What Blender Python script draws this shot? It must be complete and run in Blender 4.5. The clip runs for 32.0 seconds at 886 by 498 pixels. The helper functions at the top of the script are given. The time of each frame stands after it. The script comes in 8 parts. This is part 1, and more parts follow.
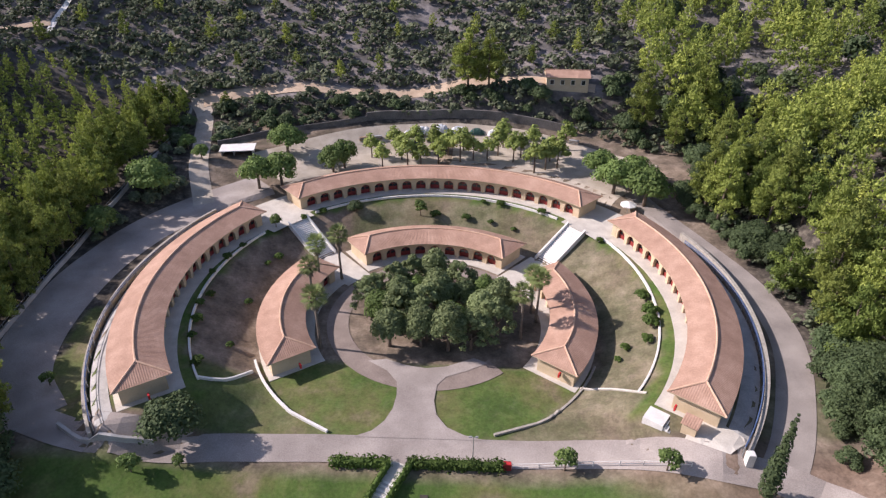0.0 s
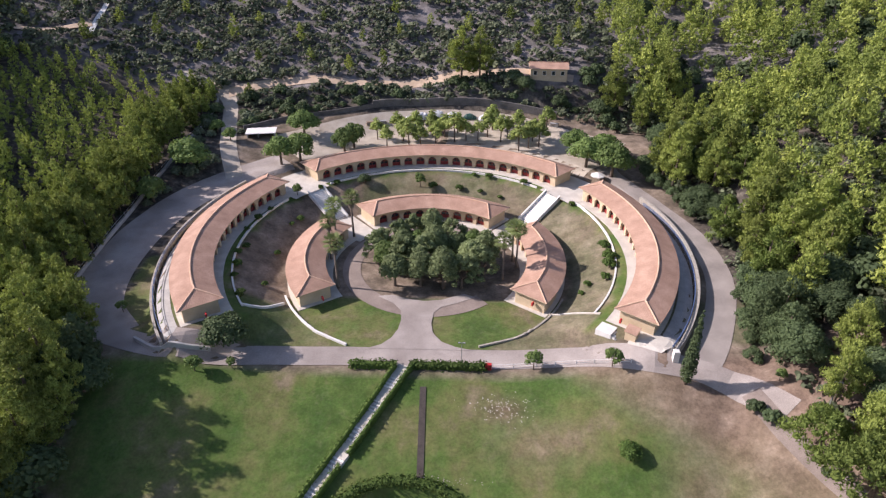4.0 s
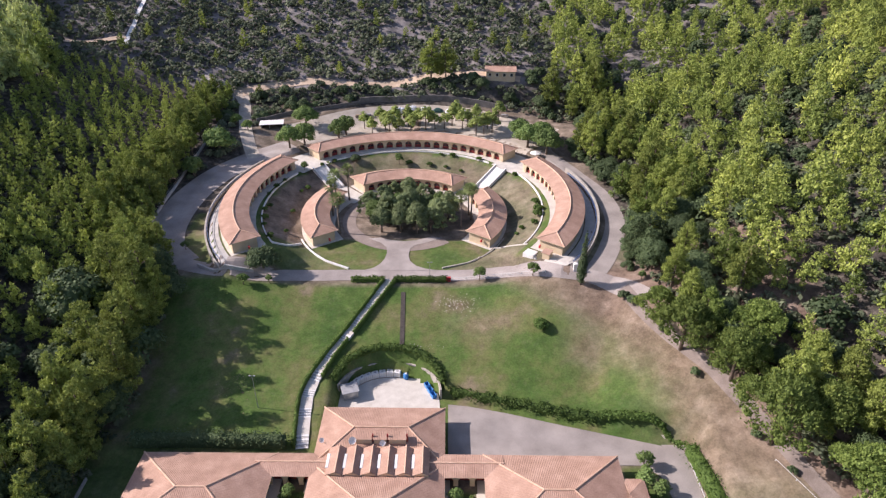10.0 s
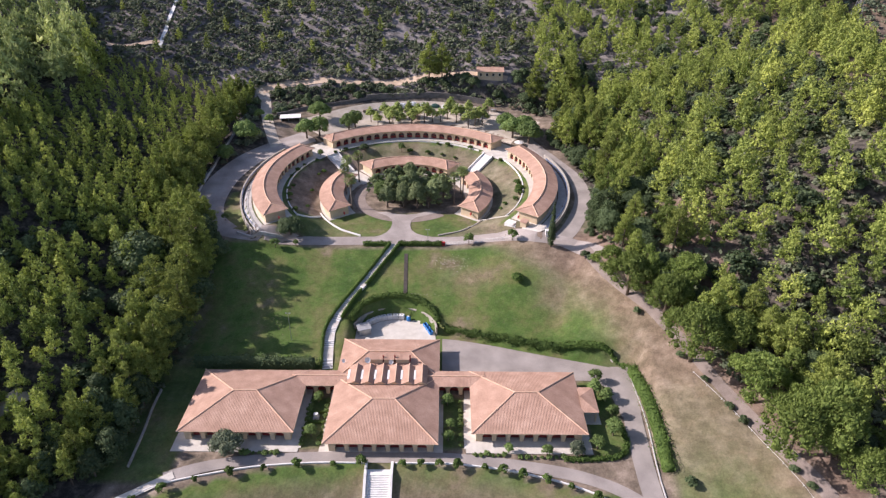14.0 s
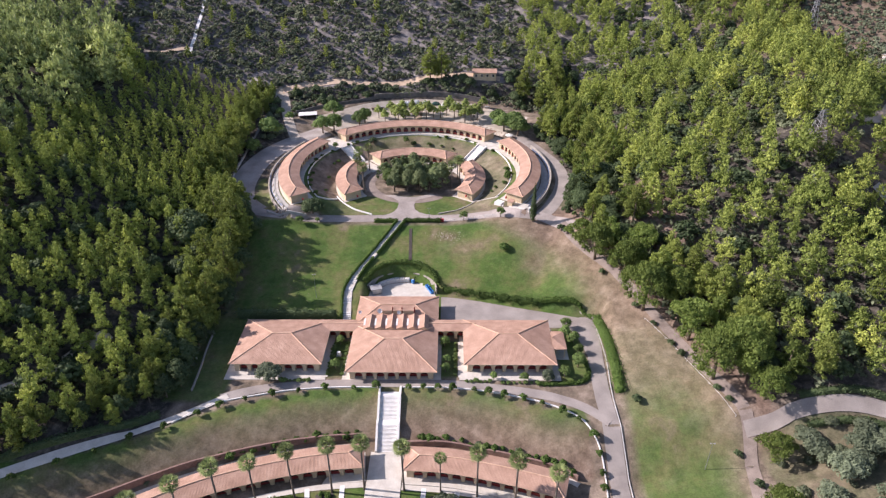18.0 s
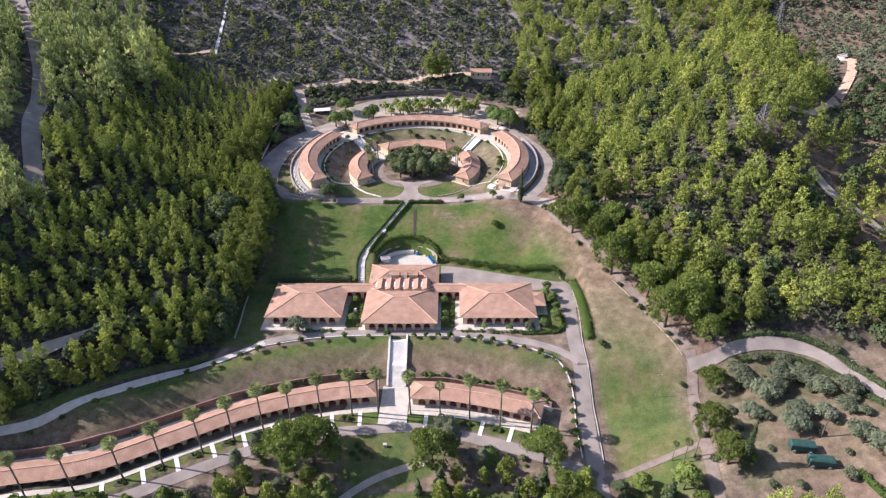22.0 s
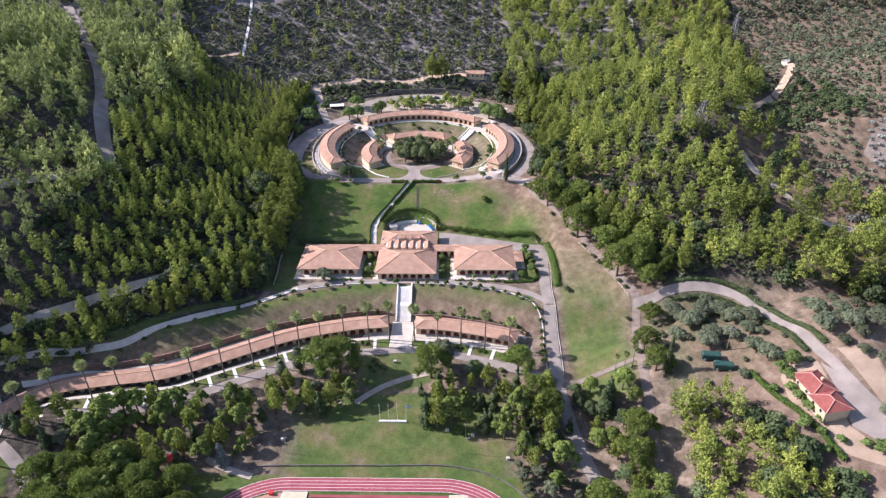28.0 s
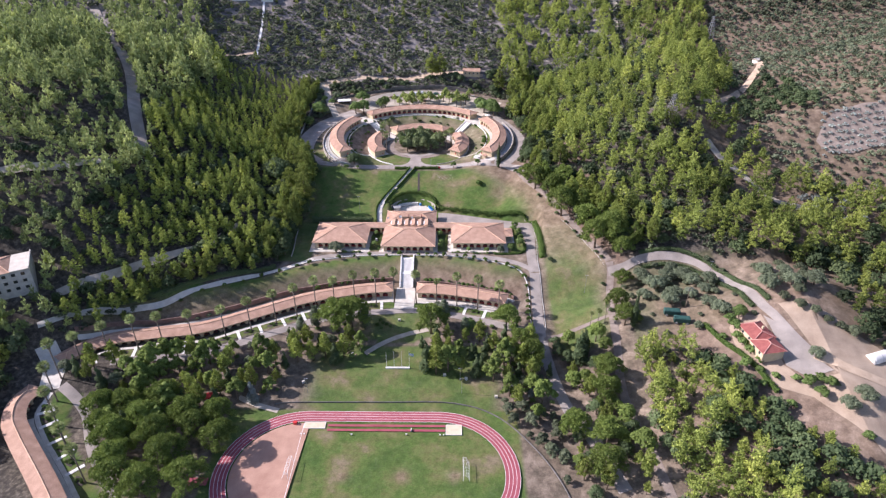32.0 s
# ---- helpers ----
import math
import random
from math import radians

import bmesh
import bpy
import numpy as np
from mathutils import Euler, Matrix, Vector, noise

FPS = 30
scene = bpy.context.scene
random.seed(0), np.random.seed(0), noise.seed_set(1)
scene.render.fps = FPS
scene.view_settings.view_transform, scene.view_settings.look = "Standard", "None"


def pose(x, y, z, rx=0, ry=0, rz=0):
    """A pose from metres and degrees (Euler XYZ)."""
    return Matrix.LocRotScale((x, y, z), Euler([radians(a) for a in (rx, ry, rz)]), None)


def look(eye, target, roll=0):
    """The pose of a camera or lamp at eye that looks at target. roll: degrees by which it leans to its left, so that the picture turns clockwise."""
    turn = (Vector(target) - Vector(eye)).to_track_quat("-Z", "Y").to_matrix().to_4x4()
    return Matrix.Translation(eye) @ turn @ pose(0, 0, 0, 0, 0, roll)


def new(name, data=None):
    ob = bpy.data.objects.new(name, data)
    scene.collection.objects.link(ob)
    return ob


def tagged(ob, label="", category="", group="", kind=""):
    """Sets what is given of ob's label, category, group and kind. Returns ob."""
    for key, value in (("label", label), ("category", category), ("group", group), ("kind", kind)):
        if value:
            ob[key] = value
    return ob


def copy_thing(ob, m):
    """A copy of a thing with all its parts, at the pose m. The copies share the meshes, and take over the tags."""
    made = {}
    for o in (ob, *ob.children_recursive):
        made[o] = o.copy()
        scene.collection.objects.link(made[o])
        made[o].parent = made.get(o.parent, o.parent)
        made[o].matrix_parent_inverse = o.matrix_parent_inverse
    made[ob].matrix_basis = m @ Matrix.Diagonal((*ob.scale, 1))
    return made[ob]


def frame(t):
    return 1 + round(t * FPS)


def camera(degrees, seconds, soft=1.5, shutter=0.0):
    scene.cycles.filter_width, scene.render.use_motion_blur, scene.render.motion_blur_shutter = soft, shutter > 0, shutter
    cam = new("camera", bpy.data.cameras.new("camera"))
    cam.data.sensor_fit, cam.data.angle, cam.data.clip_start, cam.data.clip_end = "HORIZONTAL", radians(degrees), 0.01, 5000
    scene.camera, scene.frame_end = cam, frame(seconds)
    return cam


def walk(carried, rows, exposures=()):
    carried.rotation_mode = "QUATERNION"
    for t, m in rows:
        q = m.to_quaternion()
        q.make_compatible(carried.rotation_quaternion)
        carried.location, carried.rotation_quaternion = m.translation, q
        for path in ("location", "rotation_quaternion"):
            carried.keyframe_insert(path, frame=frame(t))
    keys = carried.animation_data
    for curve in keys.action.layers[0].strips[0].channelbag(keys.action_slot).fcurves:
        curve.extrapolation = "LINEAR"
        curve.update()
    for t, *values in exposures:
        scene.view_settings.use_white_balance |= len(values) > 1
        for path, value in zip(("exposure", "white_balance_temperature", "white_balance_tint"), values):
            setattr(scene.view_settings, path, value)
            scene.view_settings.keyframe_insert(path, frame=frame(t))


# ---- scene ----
# ---- camera and its path ----
cam = camera(70.00, 32.0, soft=1.3)
ROWS = [  # seconds, x, y, z, yaw, pitch, roll
    (0, 6.48, 13.76, 82.88, 2.281, -30.880, 0.479),
    (0.5, 7.03, 11.79, 83.22, 2.470, -31.153, -0.013),
    (1, 7.35, 9.30, 82.61, 2.560, -30.933, 0.161),
    (1.5, 6.53, 6.32, 84.33, 2.224, -31.348, 0.198),
    (2, 7.08, 2.84, 84.29, 2.287, -31.080, 0.264),
    (2.5, 7.43, -0.80, 84.93, 2.281, -31.045, 0.119),
    (3, 7.87, -4.28, 85.38, 2.336, -30.869, 0.142),
    (3.5, 8.43, -8.19, 86.27, 2.437, -30.791, 0.063),
    (5.5, 9.75, -24.20, 90.55, 2.369, -30.620, 0.231),
    (6, 10.13, -28.13, 92.38, 2.114, -30.879, 0.068),
    (6.5, 10.64, -32.38, 93.25, 2.022, -30.738, 0.084),
    (7, 10.59, -36.63, 94.30, 1.706, -30.691, 0.216),
    (7.5, 10.80, -41.01, 95.37, 1.491, -30.621, 0.294),
    (8, 11.00, -45.28, 96.51, 1.016, -30.616, 0.350),
    (8.5, 11.81, -49.31, 97.44, 0.951, -30.598, 0.251),
    (9, 12.08, -53.62, 98.58, 0.643, -30.595, 0.256),
    (9.5, 12.34, -58.05, 99.85, 0.318, -30.583, 0.301),
    (10, 12.78, -62.11, 100.84, 0.365, -30.569, 0.240),
    (10.5, 12.89, -66.45, 101.91, 0.267, -30.544, 0.377),
    (11, 13.26, -70.68, 102.99, 0.342, -30.561, 0.385),
    (11.5, 13.72, -74.91, 104.45, 0.411, -30.677, 0.238),
    (12, 13.63, -79.64, 106.04, 0.277, -30.726, 0.291),
    (12.5, 13.51, -84.14, 107.43, 0.185, -30.745, 0.321),
    (13, 14.02, -88.30, 108.55, 0.325, -30.764, 0.201),
    (13.5, 13.88, -92.82, 109.80, 0.232, -30.701, 0.276),
    (14, 14.05, -97.21, 111.26, 0.248, -30.749, 0.270),
    (14.5, 14.61, -101.50, 113.02, 0.400, -30.874, 0.121),
    (16.5, 15.45, -118.73, 117.95, 0.556, -30.854, -0.107),
    (17, 15.43, -123.16, 118.80, 0.517, -30.714, -0.171),
    (17.5, 15.92, -127.68, 120.63, 0.656, -30.811, -0.257),
    (18, 16.21, -132.19, 122.24, 0.708, -30.880, -0.276),
    (18.5, 16.31, -136.67, 123.68, 0.697, -30.898, -0.256),
    (19, 16.62, -141.14, 125.21, 0.773, -30.929, -0.360),
    (19.5, 16.75, -145.47, 126.34, 0.791, -30.897, -0.356),
    (20, 17.20, -149.70, 128.06, 0.891, -31.022, -0.471),
    (20.5, 17.39, -154.03, 129.34, 0.930, -31.032, -0.502),
    (21, 17.45, -158.48, 130.73, 0.949, -31.070, -0.483),
    (21.5, 17.61, -162.88, 132.05, 0.974, -31.091, -0.524),
    (22, 17.93, -167.07, 133.49, 1.039, -31.167, -0.586),
    (22.5, 17.90, -171.47, 134.51, 1.025, -31.126, -0.548),
    (23, 17.86, -175.92, 135.82, 0.996, -31.138, -0.504),
    (23.5, 18.14, -180.24, 137.15, 1.026, -31.162, -0.494),
    (24, 18.18, -184.81, 138.49, 1.004, -31.138, -0.432),
    (24.5, 18.35, -189.09, 140.16, 1.004, -31.218, -0.428),
    (25, 18.34, -193.43, 141.32, 0.970, -31.206, -0.387),
    (25.5, 18.57, -197.90, 142.05, 1.002, -31.098, -0.385),
    (27.5, 19.30, -215.65, 146.54, 0.998, -31.001, -0.307),
    (28, 19.18, -219.88, 147.57, 0.908, -30.989, -0.236),
    (28.5, 19.29, -224.62, 148.87, 0.913, -30.989, -0.248),
    (29, 19.57, -229.04, 149.96, 0.931, -30.971, -0.264),
    (29.5, 19.78, -233.62, 150.93, 0.947, -30.914, -0.249),
    (30, 19.52, -238.15, 152.47, 0.864, -30.954, -0.217),
    (30.5, 20.01, -242.53, 153.58, 0.917, -30.960, -0.212),
    (31, 20.52, -246.59, 154.54, 0.977, -30.949, -0.297),
    (31.5, 20.58, -251.01, 155.05, 0.939, -30.924, -0.257),
    (32, 20.59, -255.53, 155.29, 0.927, -30.923, -0.245),
]
walk(cam, [(t, pose(x, y, z, 90 + p, 0, w) @ pose(0, 0, 0, 0, 0, r)) for t, x, y, z, w, p, r in ROWS],
     exposures=[(0, 0.33, 6450, 25), (6, 0.46, 6400, 25), (16, 0.52, 6400, 25), (25, 0.65, 6300, 25), (32, 0.67, 6150, 25)])

# ---- world, sun ----
world = bpy.data.worlds.new("sky")
scene.world = world
world.use_nodes = True
wn = world.node_tree.nodes
sky = wn.new("ShaderNodeTexSky")
sky.sky_type, sky.sun_disc = "NISHITA", False
sky.sun_elevation, sky.sun_rotation = radians(34), radians(-83)
wn["Background"].inputs["Strength"].default_value = 0.118
world.node_tree.links.new(sky.outputs[0], wn["Background"].inputs["Color"])
sun = new("sun", bpy.data.lights.new("sun", "SUN"))
sun.data.energy, sun.data.angle, sun.data.color = 5.0, radians(0.6), (1.0, 0.955, 0.88)
sun.matrix_world = look((-0.9925 * 82.9, 0.122 * 82.9, 55.9), (0, 0, 0))


# ---- materials ----
def material(name, dark, light, size=3.0, rough=0.9, bump=0.3, fine=0.15, metal=0.0, patch=None, vary=0.0, spec=0.3):
    """Two tones in broad patches and fine grain, with relief; sizes in metres. vary: change from piece to piece."""
    m = bpy.data.materials.new(name)
    m.use_nodes = True
    nt, L = m.node_tree, m.node_tree.links
    b = nt.nodes["Principled BSDF"]
    geo = nt.nodes.new("ShaderNodeNewGeometry")
    n1, n2 = nt.nodes.new("ShaderNodeTexNoise"), nt.nodes.new("ShaderNodeTexNoise")
    for n, s in ((n1, size), (n2, fine)):
        n.inputs["Scale"].default_value, n.inputs["Detail"].default_value = 1 / s, 4
        L.new(geo.outputs["Position"], n.inputs["Vector"])
    mix = nt.nodes.new("ShaderNodeMath")
    mix.operation = "MULTIPLY_ADD"
    mix.inputs[1].default_value = 0.45
    L.new(n2.outputs[0], mix.inputs[0])
    half = nt.nodes.new("ShaderNodeMath")
    half.operation = "MULTIPLY"
    half.inputs[1].default_value = 0.6
    L.new(n1.outputs[0], half.inputs[0])
    L.new(half.outputs[0], mix.inputs[2])
    ramp = nt.nodes.new("ShaderNodeValToRGB")
    ramp.color_ramp.elements[0].position, ramp.color_ramp.elements[1].position = 0.36, 0.68
    ramp.color_ramp.elements[0].color, ramp.color_ramp.elements[1].color = (*dark, 1), (*light, 1)
    if patch:
        el = ramp.color_ramp.elements.new(0.52)
        el.color = (*patch, 1)
    L.new(mix.outputs[0], ramp.inputs[0])
    out = ramp.outputs[0]
    if vary:
        info, hsv = nt.nodes.new("ShaderNodeObjectInfo"), nt.nodes.new("ShaderNodeHueSaturation")
        isl = nt.nodes.new("ShaderNodeMapRange")
        isl.inputs[3].default_value, isl.inputs[4].default_value = 1 - vary, 1 + vary
        L.new(info.outputs["Random"], isl.inputs[0])
        L.new(isl.outputs[0], hsv.inputs["Value"])
        L.new(out, hsv.inputs["Color"])
        out = hsv.outputs[0]
    L.new(out, b.inputs["Base Color"])
    b.inputs["Roughness"].default_value, b.inputs["Metallic"].default_value = rough, metal
    b.inputs["Specular IOR Level"].default_value = spec
    if bump:
        bp = nt.nodes.new("ShaderNodeBump")
        bp.inputs["Strength"].default_value, bp.inputs["Distance"].default_value = bump, fine * 0.4
        L.new(n2.outputs[0], bp.inputs["Height"])
        L.new(bp.outputs[0], b.inputs["Normal"])
    return m


M = dict(
    tile=material("roof_tile", (0.335, 0.203, 0.143), (0.505, 0.33, 0.243), 2.6, 0.85, 0.3, 0.25, patch=(0.415, 0.256, 0.184)),
    cap=material("ridge_mortar", (0.52, 0.33, 0.22), (0.68, 0.46, 0.33), 1.0, 0.9, 0.3, 0.2),
    plaster=material("plaster", (0.50, 0.385, 0.25), (0.64, 0.51, 0.35), 2.0, 0.9, 0.15, 0.12),
    soffit=material("soffit", (0.45, 0.36, 0.24), (0.55, 0.45, 0.3), 1.5, 0.9, 0.1),
    red=material("red_door_paint", (0.20, 0.028, 0.025), (0.30, 0.045, 0.04), 0.8, 0.5, 0.1),
    bright_red=material("bright_red_paint", (0.5, 0.03, 0.03), (0.6, 0.05, 0.05), 0.8, 0.45, 0.05),
    glass_dark=material("window_pane", (0.02, 0.022, 0.025), (0.04, 0.045, 0.05), 0.8, 0.08, 0.0, spec=0.6),
    paving=material("paving", (0.46, 0.42, 0.36), (0.62, 0.58, 0.51), 2.0, 0.85, 0.2, 0.2),
    white=material("white_stone", (0.62, 0.60, 0.56), (0.78, 0.76, 0.72), 1.5, 0.8, 0.2, 0.15),
    concrete=material("concrete", (0.34, 0.33, 0.31), (0.5, 0.48, 0.45), 1.6, 0.9, 0.3, 0.2),
    old_wall=material("old_concrete", (0.085, 0.08, 0.075), (0.19, 0.175, 0.165), 2.5, 0.95, 0.4, 0.3),
    tarp=material("white_tarpaulin", (0.55, 0.57, 0.58), (0.78, 0.79, 0.8), 0.8, 0.5, 0.5, 0.3),
    red_wall=material("reddish_wall", (0.17, 0.105, 0.085), (0.29, 0.19, 0.155), 1.8, 0.95, 0.5, 0.3),
    stone=material("rubble_stone", (0.28, 0.25, 0.21), (0.46, 0.42, 0.36), 0.7, 0.95, 0.6, 0.25),
    asphalt=material("asphalt", (0.22, 0.192, 0.172), (0.37, 0.325, 0.288), 5.0, 0.9, 0.3, 0.14, patch=(0.29, 0.255, 0.227)),
    worn=material("worn_asphalt", (0.235, 0.2, 0.178), (0.43, 0.378, 0.338), 6.0, 0.92, 0.3, 0.16, patch=(0.325, 0.283, 0.252)),
    brown_asphalt=material("brown_asphalt", (0.19, 0.15, 0.125), (0.33, 0.27, 0.23), 4.0, 0.92, 0.3, 0.14),
    gravel=material("gravel_track", (0.34, 0.29, 0.23), (0.52, 0.46, 0.38), 3.0, 0.95, 0.4, 0.15),
    dirt_road=material("dirt_road", (0.40, 0.29, 0.20), (0.58, 0.45, 0.33), 3.0, 0.95, 0.4, 0.2),
    dark_slab=material("dark_slab", (0.045, 0.038, 0.032), (0.085, 0.07, 0.06), 1.0, 0.9, 0.3, 0.1),
    earth_path=material("earth_path", (0.16, 0.128, 0.108), (0.29, 0.238, 0.202), 2.5, 0.95, 0.4, 0.15),
    blue=material("blue_rail_paint", (0.05, 0.08, 0.17), (0.09, 0.14, 0.26), 0.8, 0.4, 0.0),
    tartan=material("running_surface", (0.26, 0.056, 0.074), (0.36, 0.098, 0.115), 3.0, 0.85, 0.2, 0.08),
    line=material("line_paint", (0.7, 0.68, 0.66), (0.82, 0.8, 0.78), 1.0, 0.8, 0.0),
    sand=material("sand", (0.55, 0.44, 0.31), (0.68, 0.57, 0.42), 1.5, 0.95, 0.3, 0.1),
    dry_soil=material("dry_soil", (0.27, 0.2, 0.145), (0.43, 0.335, 0.25), 5.0, 0.95, 0.4, 0.25),
    clay=material("bare_clay", (0.33, 0.185, 0.135), (0.48, 0.295, 0.22), 5.0, 0.95, 0.3, 0.2),
    bark=material("bark", (0.10, 0.075, 0.055), (0.2, 0.155, 0.12), 0.5, 0.95, 0.6, 0.1),
    palm_bark=material("palm_bark", (0.12, 0.095, 0.075), (0.24, 0.2, 0.16), 0.4, 0.95, 0.6, 0.1),
    metal=material("galvanised_metal", (0.35, 0.36, 0.37), (0.5, 0.51, 0.52), 0.8, 0.45, 0.05, 0.1, 0.7),
    grey_sheet=material("grey_sheet", (0.25, 0.25, 0.25), (0.36, 0.36, 0.36), 0.8, 0.6, 0.05, 0.1),
    plastic_blue=material("blue_plastic", (0.03, 0.16, 0.42), (0.05, 0.24, 0.55), 0.5, 0.4, 0.0),
    green_sheet=material("green_tarpaulin", (0.018, 0.06, 0.05), (0.04, 0.1, 0.085), 0.8, 0.6, 0.2, 0.2),
    red_tile=material("red_roof_tile", (0.23, 0.066, 0.058), (0.34, 0.115, 0.098), 1.5, 0.8, 0.3, 0.2),
    pale_red=material("pale_ridge_tile", (0.42, 0.2, 0.17), (0.58, 0.32, 0.27), 0.8, 0.85, 0.3, 0.2),
    olive_wood=material("timber", (0.2, 0.14, 0.09), (0.33, 0.24, 0.16), 0.6, 0.9, 0.3, 0.1),
)


def leafy(name, dark, light, vary=0.25, sub=0.0):
    """Foliage: tones by clump and by plant, slightly translucent."""
    m = bpy.data.materials.new(name)
    m.use_nodes = True
    nt, L = m.node_tree, m.node_tree.links
    b = nt.nodes["Principled BSDF"]
    geo, info = nt.nodes.new("ShaderNodeNewGeometry"), nt.nodes.new("ShaderNodeObjectInfo")
    ramp = nt.nodes.new("ShaderNodeValToRGB")
    ramp.color_ramp.elements[0].color, ramp.color_ramp.elements[1].color = (*dark, 1), (*light, 1)
    noise_ = nt.nodes.new("ShaderNodeTexNoise")
    noise_.inputs["Scale"].default_value = 0.12
    L.new(geo.outputs["Position"], noise_.inputs["Vector"])
    add = nt.nodes.new("ShaderNodeMath")
    add.operation = "MULTIPLY_ADD"
    add.inputs[1].default_value, add.inputs[2].default_value = 0.5, -0.0
    L.new(geo.outputs["Random Per Island"], add.inputs[0])
    two = nt.nodes.new("ShaderNodeMath")
    two.operation = "MULTIPLY_ADD"
    two.inputs[1].default_value = 0.5
    L.new(noise_.outputs[0], two.inputs[0])
    L.new(add.outputs[0], two.inputs[2])
    L.new(two.outputs[0], ramp.inputs[0])
    hsv = nt.nodes.new("ShaderNodeHueSaturation")
    rng = nt.nodes.new("ShaderNodeMapRange")
    rng.inputs[3].default_value, rng.inputs[4].default_value = 1 - vary, 1 + vary
    L.new(info.outputs["Random"], rng.inputs[0])
    # "tone": each plant of a joined wood has its own shade
    tone, val, hue = nt.nodes.new("ShaderNodeAttribute"), nt.nodes.new("ShaderNodeMath"), nt.nodes.new("ShaderNodeMath")
    tone.attribute_name = "tone"
    L.new(rng.outputs[0], val.inputs[0])
    L.new(tone.outputs["Fac"], val.inputs[1])
    hue.operation = "MULTIPLY_ADD"
    hue.inputs[1].default_value, hue.inputs[2].default_value = -0.035, 0.5
    L.new(tone.outputs["Fac"], hue.inputs[0])
    L.new(hue.outputs[0], hsv.inputs["Hue"])
    L.new(val.outputs[0], hsv.inputs["Value"])
    L.new(ramp.outputs[0], hsv.inputs["Color"])
    L.new(hsv.outputs[0], b.inputs["Base Color"])
    b.inputs["Roughness"].default_value = 0.7
    b.inputs["Specular IOR Level"].default_value = 0.2
    tr = nt.nodes.new("ShaderNodeBsdfTranslucent")
    L.new(hsv.outputs[0], tr.inputs["Color"])
    ms = nt.nodes.new("ShaderNodeMixShader")
    ms.inputs[0].default_value = 0.25
    L.new(b.outputs[0], ms.inputs[1])
    L.new(tr.outputs[0], ms.inputs[2])
    L.new(ms.outputs[0], nt.nodes["Material Output"].inputs[0])
    return m


M.update(
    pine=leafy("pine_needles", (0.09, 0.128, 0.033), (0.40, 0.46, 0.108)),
    # hill needles, greyer, and paled further by haze put into the colour
    hazed_pine=leafy("hazed_pine_needles", (0.135, 0.18, 0.075), (0.50, 0.57, 0.21)),
    dark_leaf=leafy("dark_leaves", (0.04, 0.066, 0.03), (0.125, 0.17, 0.072)),
    broad=leafy("broad_leaves", (0.06, 0.11, 0.03), (0.21, 0.29, 0.085)),
    umbrella=leafy("stone_pine_needles", (0.055, 0.095, 0.022), (0.26, 0.33, 0.08)),
    olive=leafy("olive_leaves", (0.08, 0.108, 0.062), (0.215, 0.25, 0.155)),
    scrub=leafy("scrub_leaves", (0.05, 0.066, 0.04), (0.175, 0.2, 0.115)),
    hedge=leafy("hedge_leaves", (0.04, 0.08, 0.018), (0.115, 0.175, 0.038)),
    plane=leafy("plane_leaves", (0.13, 0.18, 0.045), (0.36, 0.42, 0.12)),
    court=leafy("court_leaves", (0.085, 0.12, 0.05), (0.30, 0.36, 0.16)),
    palm=leafy("palm_fronds", (0.11, 0.155, 0.055), (0.30, 0.35, 0.13)),
    # young plantation; on the eastern pines its lighter tone stands for sunlight
    young=leafy("young_and_sunlit_pine_needles", (0.098, 0.14, 0.036), (0.44, 0.51, 0.115)),
    silver=leafy("silver_leaves", (0.18, 0.21, 0.19), (0.33, 0.36, 0.33)),
)
# ---- the lie of the land ----
RING = (0.0, 109.2)


def step(a, b, v):
    """Smooth rise from 0 at a to 1 at b."""
    s = np.clip((v - a) / (b - a), 0.0, 1.0)
    return s * s * (3 - 2 * s)


def valley(x, y):
    """The valley floor, its side hills and the hill at its head."""
    bend = np.interp(x, [-150, -131, -116, -101, -82, -64, -43, -21, 0, 25, 45, 60], [60, 48, 34, 31, 28, 19, 8, 2, 0, 2, 8, 10])
    yy = y + bend * step(-112, -72, y) * (1 - step(8, 40, y))
    p = np.interp(yy, [-400, -128, -86, -62, -50, -36, -17, -5, 2, 26, 44, 73, 92, 150, 172, 186, 192, 230, 320, 480, 900],
                  [-22, -13, -12.6, -11.4, -9.8, -7.8, -7.6, -0.9, -0.4, 0.5, 3.3, 10.2, 11, 17, 19.5, 23, 26.5, 40, 76, 120, 170])
    p = p + 4.5 * np.exp(-((x - 35) / 28.0) ** 2) * step(183, 190, y) * (1 - step(205, 240, y))
    # east side: the wooded ridge and the olive hill behind it
    e = np.interp(y, [-130, -60, -10, 40, 80, 200], [62, 66, 62, 44, 58, 75])
    d = np.interp(x - e, [0, 88, 125, 300, 700], [0, 88, 64, 180, 260])
    east = d * np.interp(y, [-140, -90, -64, -50, -20, 20, 60, 130, 220, 400], [0.12, 0.25, 0.31, 0.31, 0.21, 0.28, 0.43, 0.40, 0.22, 0.2])
    # west side: wooded hill
    w = np.interp(y, [-130, -60, -20, 20, 60, 110, 200], [150, 125, 66, 54, 62, 80, 78])
    d = np.interp(-x - w, [0, 120, 400, 900], [0, 120, 200, 260])
    west = d * np.interp(y, [-140, -60, 0, 60, 140, 220, 400], [0.14, 0.18, 0.32, 0.42, 0.34, 0.2, 0.2])
    # the upper lawn and the road above it climb towards both sides
    p = p + (4.1 * step(14, 46, x) + 2.2 * step(18, 50, -x)) * step(38, 70, y) * (1 - step(150, 175, y))
    k = 1 - 0.3 * step(150, 260, y)
    return p + (east + west) * k


